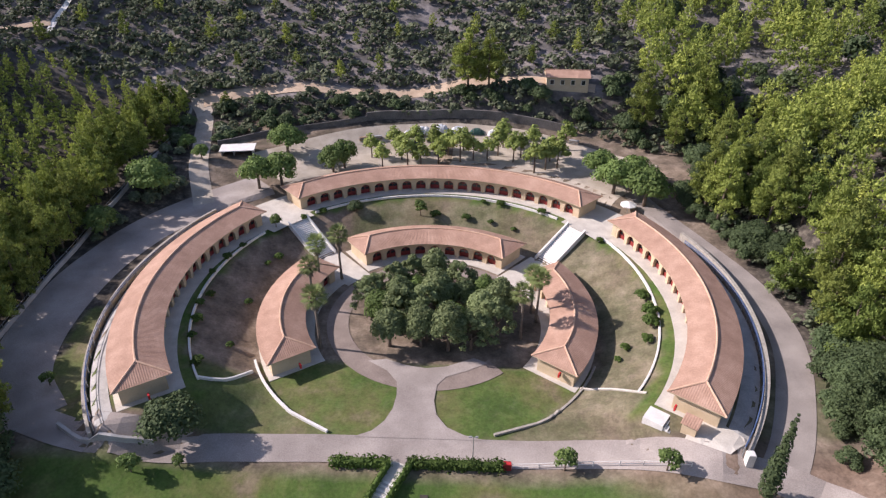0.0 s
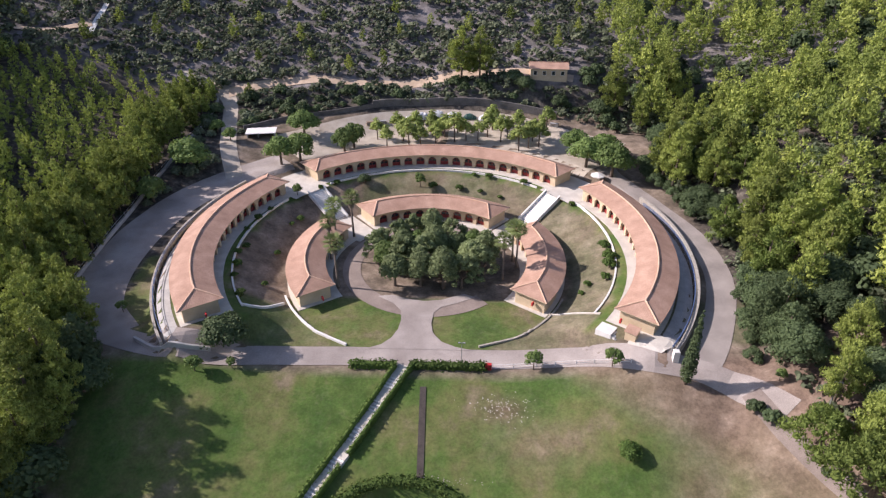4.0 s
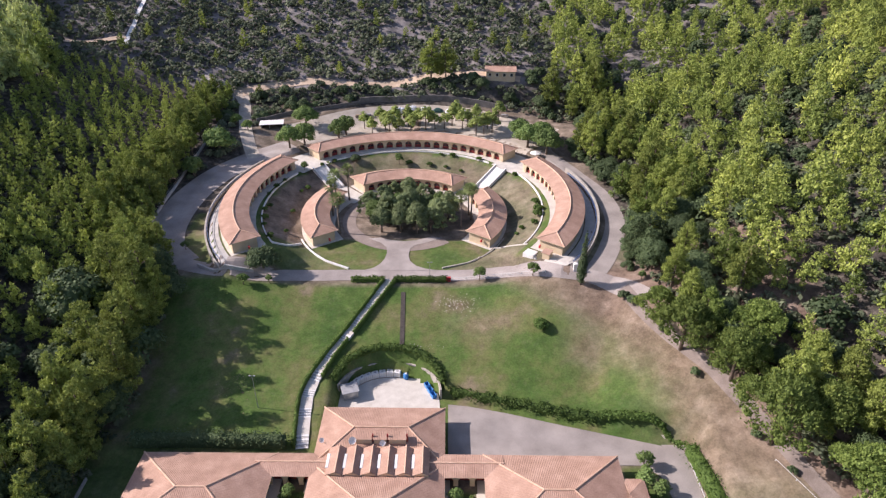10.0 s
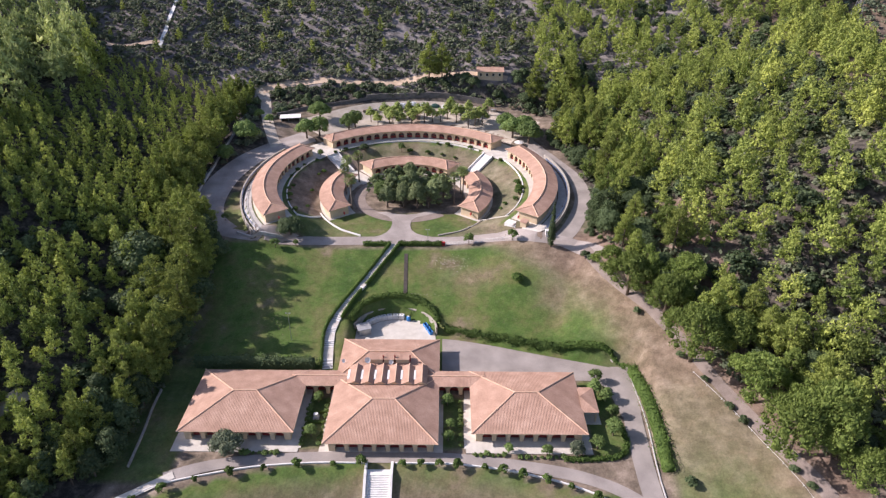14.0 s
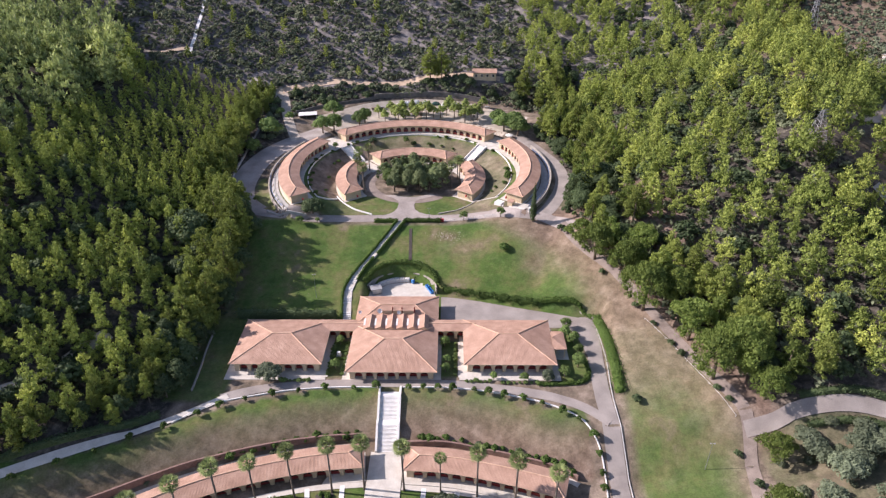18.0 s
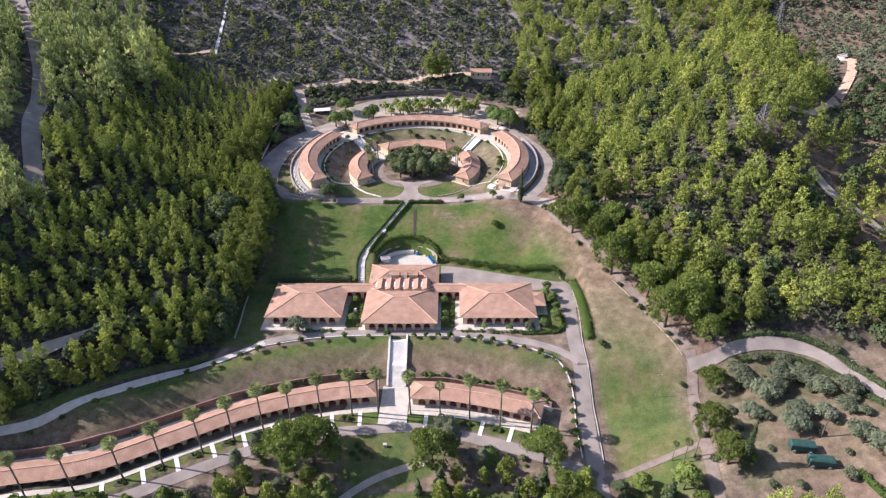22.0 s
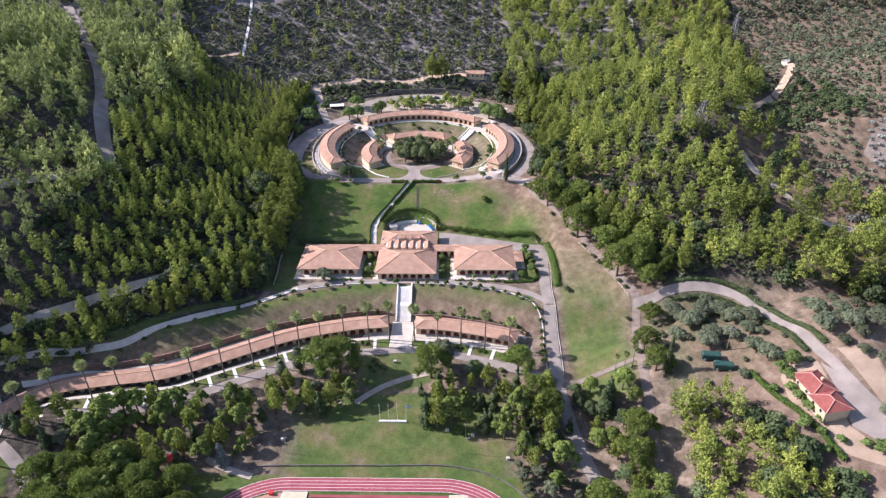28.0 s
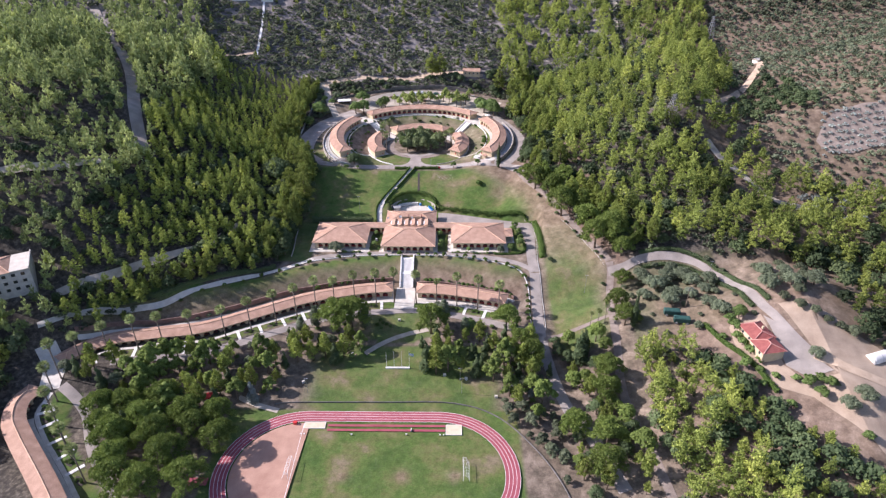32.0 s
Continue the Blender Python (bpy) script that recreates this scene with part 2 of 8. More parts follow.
def ground_z(x, y):
    """Height of the ground, with the levelled terraces cut into it."""
    x, y = np.asarray(x, float), np.asarray(y, float)
    z = valley(x, y)
    # lower terrace follows the curved building to the west
    # middle platform
    m = step(-66, -58, x) * (1 - step(62, 66, x)) * step(-5.5, -3.5, y)
    round_ = 42.6 + 9.9 * np.sqrt(np.clip(1 - ((x - 0.2) / 12.2) ** 2, 0, 1))
    back = np.where(x < -12.0, 25.5, np.where(x < 12.4, round_, 44.3 - 0.26 * np.maximum(x - 14, 0)))
    m = m * (1 - step(back - 1.2, back, y))
    z = z * (1 - m) + (-0.15) * m
    # ring terraces
    r = np.hypot(x - RING[0], y - RING[1])
    a = np.degrees(np.arctan2(y - RING[1], np.abs(x - RING[0])))
    inside = np.interp(r, [0, 31.6, 33.0, 42.6, 43.4], [10.05, 10.05, 10.6, 15.2, 15.4])
    front = np.interp(a, [-90, -44, -38, 90], [0, 0, 1, 1])
    low = 10.1 + (4.1 * step(14, 46, x) + 2.2 * step(18, 50, -x)) * step(28, 36, r)
    road = np.interp(a, [-90, -45, -20, 20, 60, 90], [10.2, 14.0, 14.4, 15.8, 17.5, 18.0])
    road = np.where((y < 84) | (x < 0), np.minimum(road, low + 0.4 + 0.07 * np.maximum(y - 84, 0)), road)
    inside = np.where(r > 31.6, low + (inside - low) * front, inside)
    ring = np.where(r < 55.5, inside, inside + (road - inside) * step(55.5, 58, r))
    k = (1 - step(66, 78, r)) * step(70, 74, y)
    z = z * (1 - k) + ring * k
    # hummocks outside the tended grounds
    wild = 1 - (step(-85, -60, x) * (1 - step(60, 90, x)) * step(-140, -125, y) * (1 - step(175, 195, y)))
    hump = 1.3 * np.sin(x * 0.075 + 2.1 * np.sin(y * 0.031)) * np.cos(y * 0.068 + 1.7 * np.sin(x * 0.027))
    hump = hump + 0.45 * np.sin(x * 0.21 + y * 0.13) * np.cos(y * 0.19 - x * 0.08)
    return z + wild * hump


# ---- building blocks ----
def mesh_from(name, verts, faces, mat, smooth=False):
    me = bpy.data.meshes.new(name)
    me.from_pydata([tuple(v) for v in verts], [], [tuple(f) for f in faces])
    me.materials.append(mat)
    if smooth:
        me.shade_smooth()
    return me


def thing(name, label, category, group="", at=None, kind=""):
    return tagged(place(new(name), at or Matrix()), label, category, group, kind)


def place(ob, m):
    ob.matrix_basis = m
    return ob


def put(name, me, parent=None, label="", m=None):
    """A mesh as a part of a thing, or as a thing of its own."""
    ob = new(name, me)
    if parent:
        ob.parent = parent
    if m:
        ob.matrix_basis = m
    return tagged(ob, label)


def box(x0, y0, z0, x1, y1, z1, bev=0.0):
    """Vertices and faces of a block, its top edges chamfered."""
    b = min(bev, (x1 - x0) / 3, (y1 - y0) / 3)
    if b <= 0:
        v = [(x, y, z) for z in (z0, z1) for x, y in ((x0, y0), (x1, y0), (x1, y1), (x0, y1))]
        n = 2
    else:
        v = [(x, y, z) for z, c in ((z0, 0), (z1 - b, 0), (z1, b)) for x, y in
             ((x0 + c, y0 + c), (x1 - c, y0 + c), (x1 - c, y1 - c), (x0 + c, y1 - c))]
        n = 3
    f = [(3, 2, 1, 0), tuple(range(4 * n - 4, 4 * n))]
    for k in range(n - 1):
        f += [(4 * k + i, 4 * k + (i + 1) % 4, 4 * k + 4 + (i + 1) % 4, 4 * k + 4 + i) for i in range(4)]
    return v, f


def joined(pieces):
    V, F_ = [], []
    for v, f in pieces:
        o = len(V)
        V += list(v)
        F_ += [tuple(i + o for i in g) for g in f]
    return V, F_


def block(name, dims, mat, parent=None, label="", m=None, bev=0.02):
    return put(name, mesh_from(name, *box(*dims, bev), mat), parent, label, m)


def tube(pts, radius, sides=6, closed_ends=True):
    """A round bar along points; radius may be a list."""
    pts = [Vector(p) for p in pts]
    rad = radius if isinstance(radius, (list, tuple)) else [radius] * len(pts)
    V, F_ = [], []
    for i, p in enumerate(pts):
        d = (pts[min(i + 1, len(pts) - 1)] - pts[max(i - 1, 0)]).normalized()
        a = d.cross(Vector((0.3, 0.9, 0.2))).normalized()
        b = d.cross(a)
        V += [p + (a * math.cos(t) + b * math.sin(t)) * rad[i] for t in [2 * math.pi * k / sides for k in range(sides)]]
    for i in range(len(pts) - 1):
        F_ += [(i * sides + k, i * sides + (k + 1) % sides, (i + 1) * sides + (k + 1) % sides, (i + 1) * sides + k) for k in range(sides)]
    F_ += [tuple(range(sides))[::-1], tuple(range(len(V) - sides, len(V)))]
    return V, F_


def spline(pts, gap=2.0):
    """Points at about even steps along a smooth line through pts."""
    p = np.array(pts, float)
    q = np.vstack([2 * p[0] - p[1], p, 2 * p[-1] - p[-2]])
    out = []
    for i in range(1, len(q) - 2):
        n = max(2, int(np.linalg.norm(q[i + 1] - q[i]) / gap))
        for t in np.arange(n) / n:
            a, b, c, d = q[i - 1], q[i], q[i + 1], q[i + 2]
            out.append(0.5 * (2 * b + (c - a) * t + (2 * a - 5 * b + 4 * c - d) * t**2 + (3 * b - a - 3 * c + d) * t**3))
    out.append(p[-1])
    return np.array(out)


def normals(p):
    d = np.gradient(p[:, :2], axis=0)
    d /= np.linalg.norm(d, axis=1)[:, None] + 1e-9
    return np.stack([-d[:, 1], d[:, 0]], 1)


def ribbon(name, pts, width, mat, lift=0.06, across=4, gap=2.0, thick=0.0, z=None, parent=None, kind="structure", label="", category="road"):
    """A strip of road, path or kerb laid on the ground along a line. width: one number, or (left, right)."""
    p = spline(pts, gap)
    n = normals(p)
    l, r = (width / 2, width / 2) if not isinstance(width, tuple) else width
    cols = np.linspace(l, -r, across + 1)
    V, F_ = [], []
    for i in range(len(p)):
        for c in cols:
            x, y = p[i, :2] + n[i] * c
            V.append((x, y, (ground_z(x, y) if z is None else z) + lift))
    w = across + 1
    F_ = [(i * w + k, i * w + k + 1, (i + 1) * w + k + 1, (i + 1) * w + k) for i in range(len(p) - 1) for k in range(across)]
    if thick:
        o = len(V)
        V += [(x, y, q - thick) for x, y, q in V]
        m_ = len(p) - 1
        for i in range(m_):
            F_ += [(i * w, (i + 1) * w, o + (i + 1) * w, o + i * w), (i * w + across, o + i * w + across, o + (i + 1) * w + across, (i + 1) * w + across)]
        for k in range(across):
            F_ += [(k, o + k, o + k + 1, k + 1), (m_ * w + k, m_ * w + k + 1, o + m_ * w + k + 1, o + m_ * w + k)]
    F_ = [f[::-1] for f in F_]
    me = mesh_from(name, V, F_, mat)
    if thick:
        bm = bmesh.new()
        bm.from_mesh(me)
        bmesh.ops.recalc_face_normals(bm, faces=bm.faces)
        bm.to_mesh(me)
        bm.free()
    return tagged(put(name, me, parent), label, category if not parent else "", kind=kind)


def area(name, edge, mat, lift=0.05, z=None, gap=2.0, label="", category="ground", kind="structure", parent=None):
    """A level or ground-hugging surface inside a closed outline of any shape, cut into a grid."""
    bm = bmesh.new()
    f = bm.faces.new([bm.verts.new((float(x), float(y), 0)) for x, y in edge])
    bmesh.ops.triangulate(bm, faces=[f])
    if z is None:
        for axis in (0, 1):
            c = [q[axis] for q in edge]
            for v in np.arange(math.floor(min(c) / gap) * gap, max(c), gap):
                bmesh.ops.bisect_plane(bm, geom=bm.verts[:] + bm.edges[:] + bm.faces[:], plane_co=(v, v, 0), plane_no=(1 - axis, axis, 0))
    for v in bm.verts:
        v.co.z = (float(ground_z(v.co.x, v.co.y)) if z is None else z) + lift
    if sum(f.normal.z * f.calc_area() for f in bm.faces) < 0:
        bmesh.ops.reverse_faces(bm, faces=bm.faces)
    for f in bm.faces:
        f.normal_update()
        if f.normal.z < 0:
            f.normal_flip()
    me = bpy.data.meshes.new(name)
    bm.to_mesh(me)
    bm.free()
    me.materials.append(mat)
    return tagged(put(name, me, parent), label, "" if parent else category, kind=kind)


def arc(r, a0, a1, n=40, c=RING):
    return [(c[0] + r * math.cos(radians(a)), c[1] + r * math.sin(radians(a))) for a in np.linspace(a0, a1, n)]


# ---- the ground ----
def ground_mesh():
    def axis(lo, hi, fine, far):
        mid = list(np.arange(lo, hi + 0.1, fine))
        out, d = [], fine
        e = hi
        while e < far:
            d *= 1.25
            e += d
            out.append(e)
        low, d, e = [], fine, lo
        while e > -far:
            d *= 1.25
            e -= d
            low.append(e)
        return np.array(low[::-1] + mid + out)

    X, Y = axis(-150, 160, 1.6, 2600), axis(-130, 260, 1.6, 2600)
    gx, gy = np.meshgrid(X, Y)
    gz = ground_z(gx, gy)
    bumps = np.array([noise.noise((x * 0.03, y * 0.03, 0)) * 2.2 + noise.noise((x * 0.11, y * 0.11, 3)) * 0.7 for x, y in zip(gx.ravel(), gy.ravel())])
    nx, ny = len(X), len(Y)
    me = bpy.data.meshes.new("ground")
    V = np.stack([gx.ravel(), gy.ravel(), gz.ravel()], 1)
    i = (np.arange(ny - 1)[:, None] * nx + np.arange(nx - 1)).ravel()
    Fq = np.stack([i, i + 1, i + 1 + nx, i + nx], 1)
    me.vertices.add(len(V))
    me.vertices.foreach_set("co", V.ravel())
    me.loops.add(Fq.size)
    me.loops.foreach_set("vertex_index", Fq.ravel())
    me.polygons.add(len(Fq))
    me.polygons.foreach_set("loop_start", np.arange(0, Fq.size, 4))
    me.polygons.foreach_set("loop_total", np.full(len(Fq), 4))
    me.update()
    me.shade_smooth()
    # soil zones: red = watered lawn, green = woodland floor, blue = bare or dry soil
    zone = np.zeros((len(V), 4), np.float32)
    zone[:, 3] = 1
    x, y = V[:, 0], V[:, 1]
    r = np.hypot(x - RING[0], y - RING[1])
    wob = bumps * 2
    low_c = np.interp(x, [-131, -116, -101, -82, -64, -43, -21, 0, 25, 45], [-70, -57, -53.6, -50, -41, -30, -24, -22, -24, -31])
    lawn = step(-57, -54, x + wob) * (1 - step(36, 78, x - np.interp(y, [-60, 0, 40, 72], [16, 14, 8, -18]) + 3 * wob)) * step(25, 27, y) * (1 - step(72, 74, y))
    court = (r < 31) & (y < 97) & (y > 79)
    outer = (r > 31) & (y > 79) & (y < 92)
    lawn = np.where(court, 0.95, lawn)
    lawn = np.where(outer, np.where(x < 0, 0.75, 0.35), lawn)
    lawn = np.where((r > 32) & (r < 41.8) & (y > 84) & (x > -20), np.where(x > 15, 0.3, 0.42), lawn)
    lawn = np.where((r > 41.6) & (r < 44.4) & (y > 82), 1.0, lawn)
    lawn = np.where((r > 57.8) & (r < 62) & (x < -50) & (y < 104), 0.75, lawn)
    strip_ = step(62, 64, x) * (1 - step(-6, 4, x - np.interp(y, [-62, -20, 0, 30], [82, 90, 86, 74]) + wob)) * step(-63, -59, y) * (1 - step(22, 40, y))
    lawn = np.maximum(lawn, strip_ * np.interp(y, [-60, -20, 0, 30], [0.9, 0.85, 0.5, 0.35]))
    field = (np.abs(x + 2) < 48) & (y < -56) & (y > -92)
    lawn = np.where(field, np.maximum(lawn, step(-84, -70, y - 6 * np.abs(x + 4) / 30) * 0 + 0.9 * (1 - step(32, 42, x + wob)) * step(-38, -26, x + wob)), lawn)
    lawn = np.where((np.abs(x + 7) < 52) & (y < -90) & (y > -150), 0.95, lawn)
    top = low_c + 21.0
    inbank = (y > low_c + 4.5) & (y < top) & (x > -128) & (x < 53)
    lawn = np.where(inbank, np.interp((top - y) / 16.5, [0, 0.2, 0.45, 0.7, 1], [1.0, 0.9, 0.5, 0.3, 0.12]) * np.where(x > 0, 0.85, 1.0), lawn)
    garden = (y < low_c - 6) & (y > low_c - 11.8) & (x > -112) & (x < 46)
    lawn = np.where(garden, 1.0, lawn)
    low_s = np.interp(y, [-133, -124.5, -116, -107.5, -99.5, -91, -83], [-99.5, -107.5, -116, -124.5, -131.5, -134.5, -132.5])
    lawn = np.where((x > low_s + 8) & (x < low_s + 17) & (y < -84) & (y > -135), 0.95, lawn)
    lawn = np.where((np.hypot(x + 2, (y + 44) * 1.6) < 17), 0.85, lawn)
    lawn = np.where((x > 47) & (x < 56) & (y > 0) & (y < 24), 0.95, lawn)
    lawn = np.where((x < -46) & (x > -62) & (y > -8) & (y < 30), 0.85, lawn)
    lawn = np.where((np.abs(np.abs(x) - 16.2) < 3.2) & (y > 1.5) & (y < 18), 0.9, lawn)
    olive = step(135, 165, x) * (1 - step(150, 190, y) * 0.0)
    hill = step(183, 196, y) * (1 - step(150, 180, x))
    grass_base = step(-60, -56, x) * (1 - step(84, 92, x - np.interp(y, [-60, 0, 40, 72], [4, 2, -14, -26]))) * step(-66, -60, y) * (1 - step(178, 184, y)) * (1 - 0.0 * x)
    grove = (x > 92) & (x < 134) & (y > -62) & (y < -18)
    zone[:, 0] = np.maximum.reduce([lawn, olive * 0.16, 0.3 * grove])
    zone[:, 3] = hill
    zone[:, 2] = np.maximum.reduce([grass_base * 0.9, olive * 0.35, step(78, 84, x) * (1 - step(-25, -15, y)) * np.where((x < 136) & (y > -66), 0.6, 0.85), 0.7 * step(-112, -84, x + 3 * wob) * (1 - step(90, 112, x)) * (1 - step(-64, -56, y))])
    # green: reddish earth on the bank, the dry lawn edge and the olive hill
    redbank = inbank * np.interp((top - y) / 16.5, [0.15, 0.4, 0.7, 1], [0, 0.42, 0.7, 0.85]) * np.where(x > 0, 1.0, 0.75)
    dry = step(36, 54, x - np.interp(y, [-60, 0, 40, 72], [22, 20, 6, -10]) + 4 * wob) * (1 - step(88, 96, x)) * step(6, 22, y) * (1 - step(74, 78, y)) * 0.62
    xp = np.interp(y, [-30, -16, -5, 10, 22.5, 36, 44, 51.5, 59, 67], [89, 91, 87, 81, 77, 71, 67, 62.3, 58.6, 56])
    verge_ = (0.75 * np.exp(-((x - xp - 4.5) / 4.0) ** 2) + 0.4 * np.exp(-((x - xp + 5 + wob) / 5.0) ** 2)) * step(-28, -18, y) * (1 - step(66, 72, y))
    spots = sum(np.exp(-((x - a) ** 2 + (y - b) ** 2) / 6.0) for a, b in ((4.5, -117.9), (-14.8, -118.1), (21.9, -117.7)))
    zone[:, 1] = np.clip(np.maximum.reduce([redbank, dry, verge_, 0.35 * strip_ * step(-14, 4, y), olive * 0.5, 0.5 * step(96, 108, x) * (1 - step(-48, -38, y)), 0.8 * spots, 0.8 * np.exp(-((x - 15.5) ** 2 / 14 + (y - 66.5) ** 2 / 5)) + 0.5 * np.exp(-((x - 22) ** 2 / 60 + (y - 60) ** 2 / 20)), 0.6 * np.exp(-((x - 46) ** 2 / 30 + (y - 52) ** 2 / 40)), 0.2 * (r > 32) * (r < 41.5) * (y > 90) * (x < -18)]), 0, 1)
    att = me.color_attributes.new("zone", "FLOAT_COLOR", "POINT")
    att.data.foreach_set("color", zone.ravel())
    return me


def ground_material():
    m = bpy.data.materials.new("soil_and_grass")
    m.use_nodes = True
    nt, L = m.node_tree, m.node_tree.links
    b = nt.nodes["Principled BSDF"]
    b.inputs["Roughness"].default_value, b.inputs["Specular IOR Level"].default_value = 0.95, 0.1
    geo, att, sep = nt.nodes.new("ShaderNodeNewGeometry"), nt.nodes.new("ShaderNodeVertexColor"), nt.nodes.new("ShaderNodeSeparateColor")
    att.layer_name = "zone"
    L.new(att.outputs[0], sep.inputs[0])

    def tones(size, stops, detail=5):
        n, ramp = nt.nodes.new("ShaderNodeTexNoise"), nt.nodes.new("ShaderNodeValToRGB")
        n.inputs["Scale"].default_value, n.inputs["Detail"].default_value, n.inputs["Roughness"].default_value = 1 / size, detail, 0.62
        L.new(geo.outputs["Position"], n.inputs["Vector"])
        e = ramp.color_ramp.elements
        while len(e) < len(stops):
            e.new(0.5)
        for el, (at, c) in zip(e, stops):
            el.position, el.color = at, (*c, 1)
        L.new(n.outputs[0], ramp.inputs[0])
        return ramp.outputs[0], n.outputs[0]

    green, _ = tones(13, [(0.34, (0.05, 0.098, 0.022)), (0.47, (0.08, 0.128, 0.031)), (0.58, (0.125, 0.138, 0.048)), (0.69, (0.195, 0.16, 0.10))])
    wood, fine = tones(1.6, [(0.35, (0.045, 0.04, 0.034)), (0.55, (0.085, 0.074, 0.062)), (0.7, (0.15, 0.132, 0.117))])
    bare, _ = tones(5, [(0.34, (0.115, 0.093, 0.068)), (0.5, (0.2, 0.155, 0.115)), (0.66, (0.33, 0.26, 0.2))])

    def blend(f, a, c):
        mx = nt.nodes.new("ShaderNodeMix")
        mx.data_type = "RGBA"
        # the edge between two soils is broken up by fine noise
        mr = nt.nodes.new("ShaderNodeMath")
        mr.operation = "MULTIPLY_ADD"
        mr.inputs[1].default_value, mr.inputs[2].default_value = 0.7, -0.35
        L.new(fine, mr.inputs[0])
        ad = nt.nodes.new("ShaderNodeMath")
        ad.operation, ad.use_clamp = "ADD", True
        L.new(mr.outputs[0], ad.inputs[0])
        L.new(f, ad.inputs[1])
        L.new(ad.outputs[0], mx.inputs[0])
        L.new(a, mx.inputs[6])
        L.new(c, mx.inputs[7])
        return mx.outputs[2]

    red, _ = tones(4, [(0.34, (0.14, 0.092, 0.068)), (0.5, (0.22, 0.15, 0.112)), (0.66, (0.32, 0.235, 0.18))])
    stony, _ = tones(7, [(0.34, (0.10, 0.094, 0.09)), (0.5, (0.175, 0.16, 0.156)), (0.66, (0.3, 0.268, 0.258))])
    c = blend(sep.outputs[2], wood, bare)
    c = blend(att.outputs["Alpha"], c, stony)
    c = blend(sep.outputs[0], c, green)
    c = blend(sep.outputs[1], c, red)
    # tufts, tracks and litter: fine and middling mottling
    for scale_, low, high in ((0.45, 0.85, 1.15), (2.2, 0.85, 1.15)):
        n, mr, hs = nt.nodes.new("ShaderNodeTexNoise"), nt.nodes.new("ShaderNodeMapRange"), nt.nodes.new("ShaderNodeHueSaturation")
        n.inputs["Scale"].default_value, n.inputs["Detail"].default_value, n.inputs["Roughness"].default_value = 1 / scale_, 3, 0.7
        L.new(geo.outputs["Position"], n.inputs["Vector"])
        mr.inputs[1].default_value, mr.inputs[2].default_value, mr.inputs[3].default_value, mr.inputs[4].default_value = 0.34, 0.66, low, high
        L.new(n.outputs[0], mr.inputs[0])
        L.new(mr.outputs[0], hs.inputs["Value"])
        L.new(c, hs.inputs["Color"])
        c = hs.outputs[0]
    L.new(c, b.inputs["Base Color"])
    bp = nt.nodes.new("ShaderNodeBump")
    bp.inputs["Strength"].default_value, bp.inputs["Distance"].default_value = 0.5, 0.25
    L.new(fine, bp.inputs["Height"])
    L.new(bp.outputs[0], b.inputs["Normal"])
    return m


ground = tagged(new("ground", ground_mesh()), "sloping valley floor of watered lawn, dry grass and woodland soil", "ground", kind="structure")
ground.data.materials.append(ground_material())


# ---- roofs of half-round tiles ----
def tiled(name, point, u0, u1, v0, v1, pitch=0.34, rows=3, mat=None, parent=None, height=0.032):
    """A tiled slope: ribs run up it. point(u, v) gives the plane; v0(u), v1(u) its lower and upper edge; u in metres along the eave."""
    n = max(2, int(round((u1 - u0) / pitch))) * 4
    us = np.linspace(u0, u1, n + 1)
    V = []
    for i, u in enumerate(us):
        h = (0.0, height, height, 0.0)[i % 4]
        a, b = v0(u), v1(u)
        for k in range(rows + 1):
            p = point(u, a + (b - a) * k / rows)
            V.append((p[0], p[1], p[2] + h))
    w = rows + 1
    F_ = [(i * w + k, (i + 1) * w + k, (i + 1) * w + k + 1, i * w + k + 1) for i in range(n) for k in range(rows)]
    me = mesh_from(name, V, F_, mat or M["tile"])
    return put(name, me, parent)


def flat_slope(name, a, b, tops, parent, mat=None):
    """A plane slope over the eave a to b; tops: (u, v, z) along the upper edge, v level distance from the eave, z height above it."""
    a, b = Vector(a), Vector(b)
    e = (b - a).normalized()
    n = Vector((-e.y, e.x, 0))
    k = tops[len(tops) // 2]
    slope = k[2] / k[1]
    us, vs = [t[0] for t in tops], [t[1] for t in tops]
    return tiled(name, lambda u, v: a + e * u + n * v + Vector((0, 0, slope * v)), 0, (b - a).length, lambda u: 0.0,
                 lambda u: float(np.interp(u, us, vs)), parent=parent, mat=mat)


def caps(name, pts, parent, mat=None, r=0.17):
    return put(name, mesh_from(name, *tube(pts, r, 6), mat or M["cap"]), parent)


# ---- arcade bays ----
def arch_bay(width, height, depth, open_w, spring):
    """A bay of wall with an arched opening, its middle at x = 0, its face at y = 0, going back to y = depth."""
    h, n = open_w / 2, 8
    inner = [(-h, 0)] + [(-h * math.cos(math.pi * k / n), spring + h * math.sin(math.pi * k / n)) for k in range(n + 1)] + [(h, 0)]
    outer = [(-width / 2, 0)] + [(-width / 2 if k < n / 2 else width / 2, height) if k != n / 2 else (0, height) for k in range(n + 1)] + [(width / 2, 0)]
    V = [(x, d, z) for d in (0, depth) for ring_ in (inner, outer) for x, z in ring_]
    c = len(inner)
    F_ = []
    for i in range(c - 1):
        F_ += [(i, c + i, c + i + 1, i + 1), (2 * c + i, 2 * c + i + 1, 3 * c + i + 1, 3 * c + i), (i, i + 1, 2 * c + i + 1, 2 * c + i)]
    F_ = [f for f in F_ if len({V[k] for k in f}) > 2]
    return V, F_


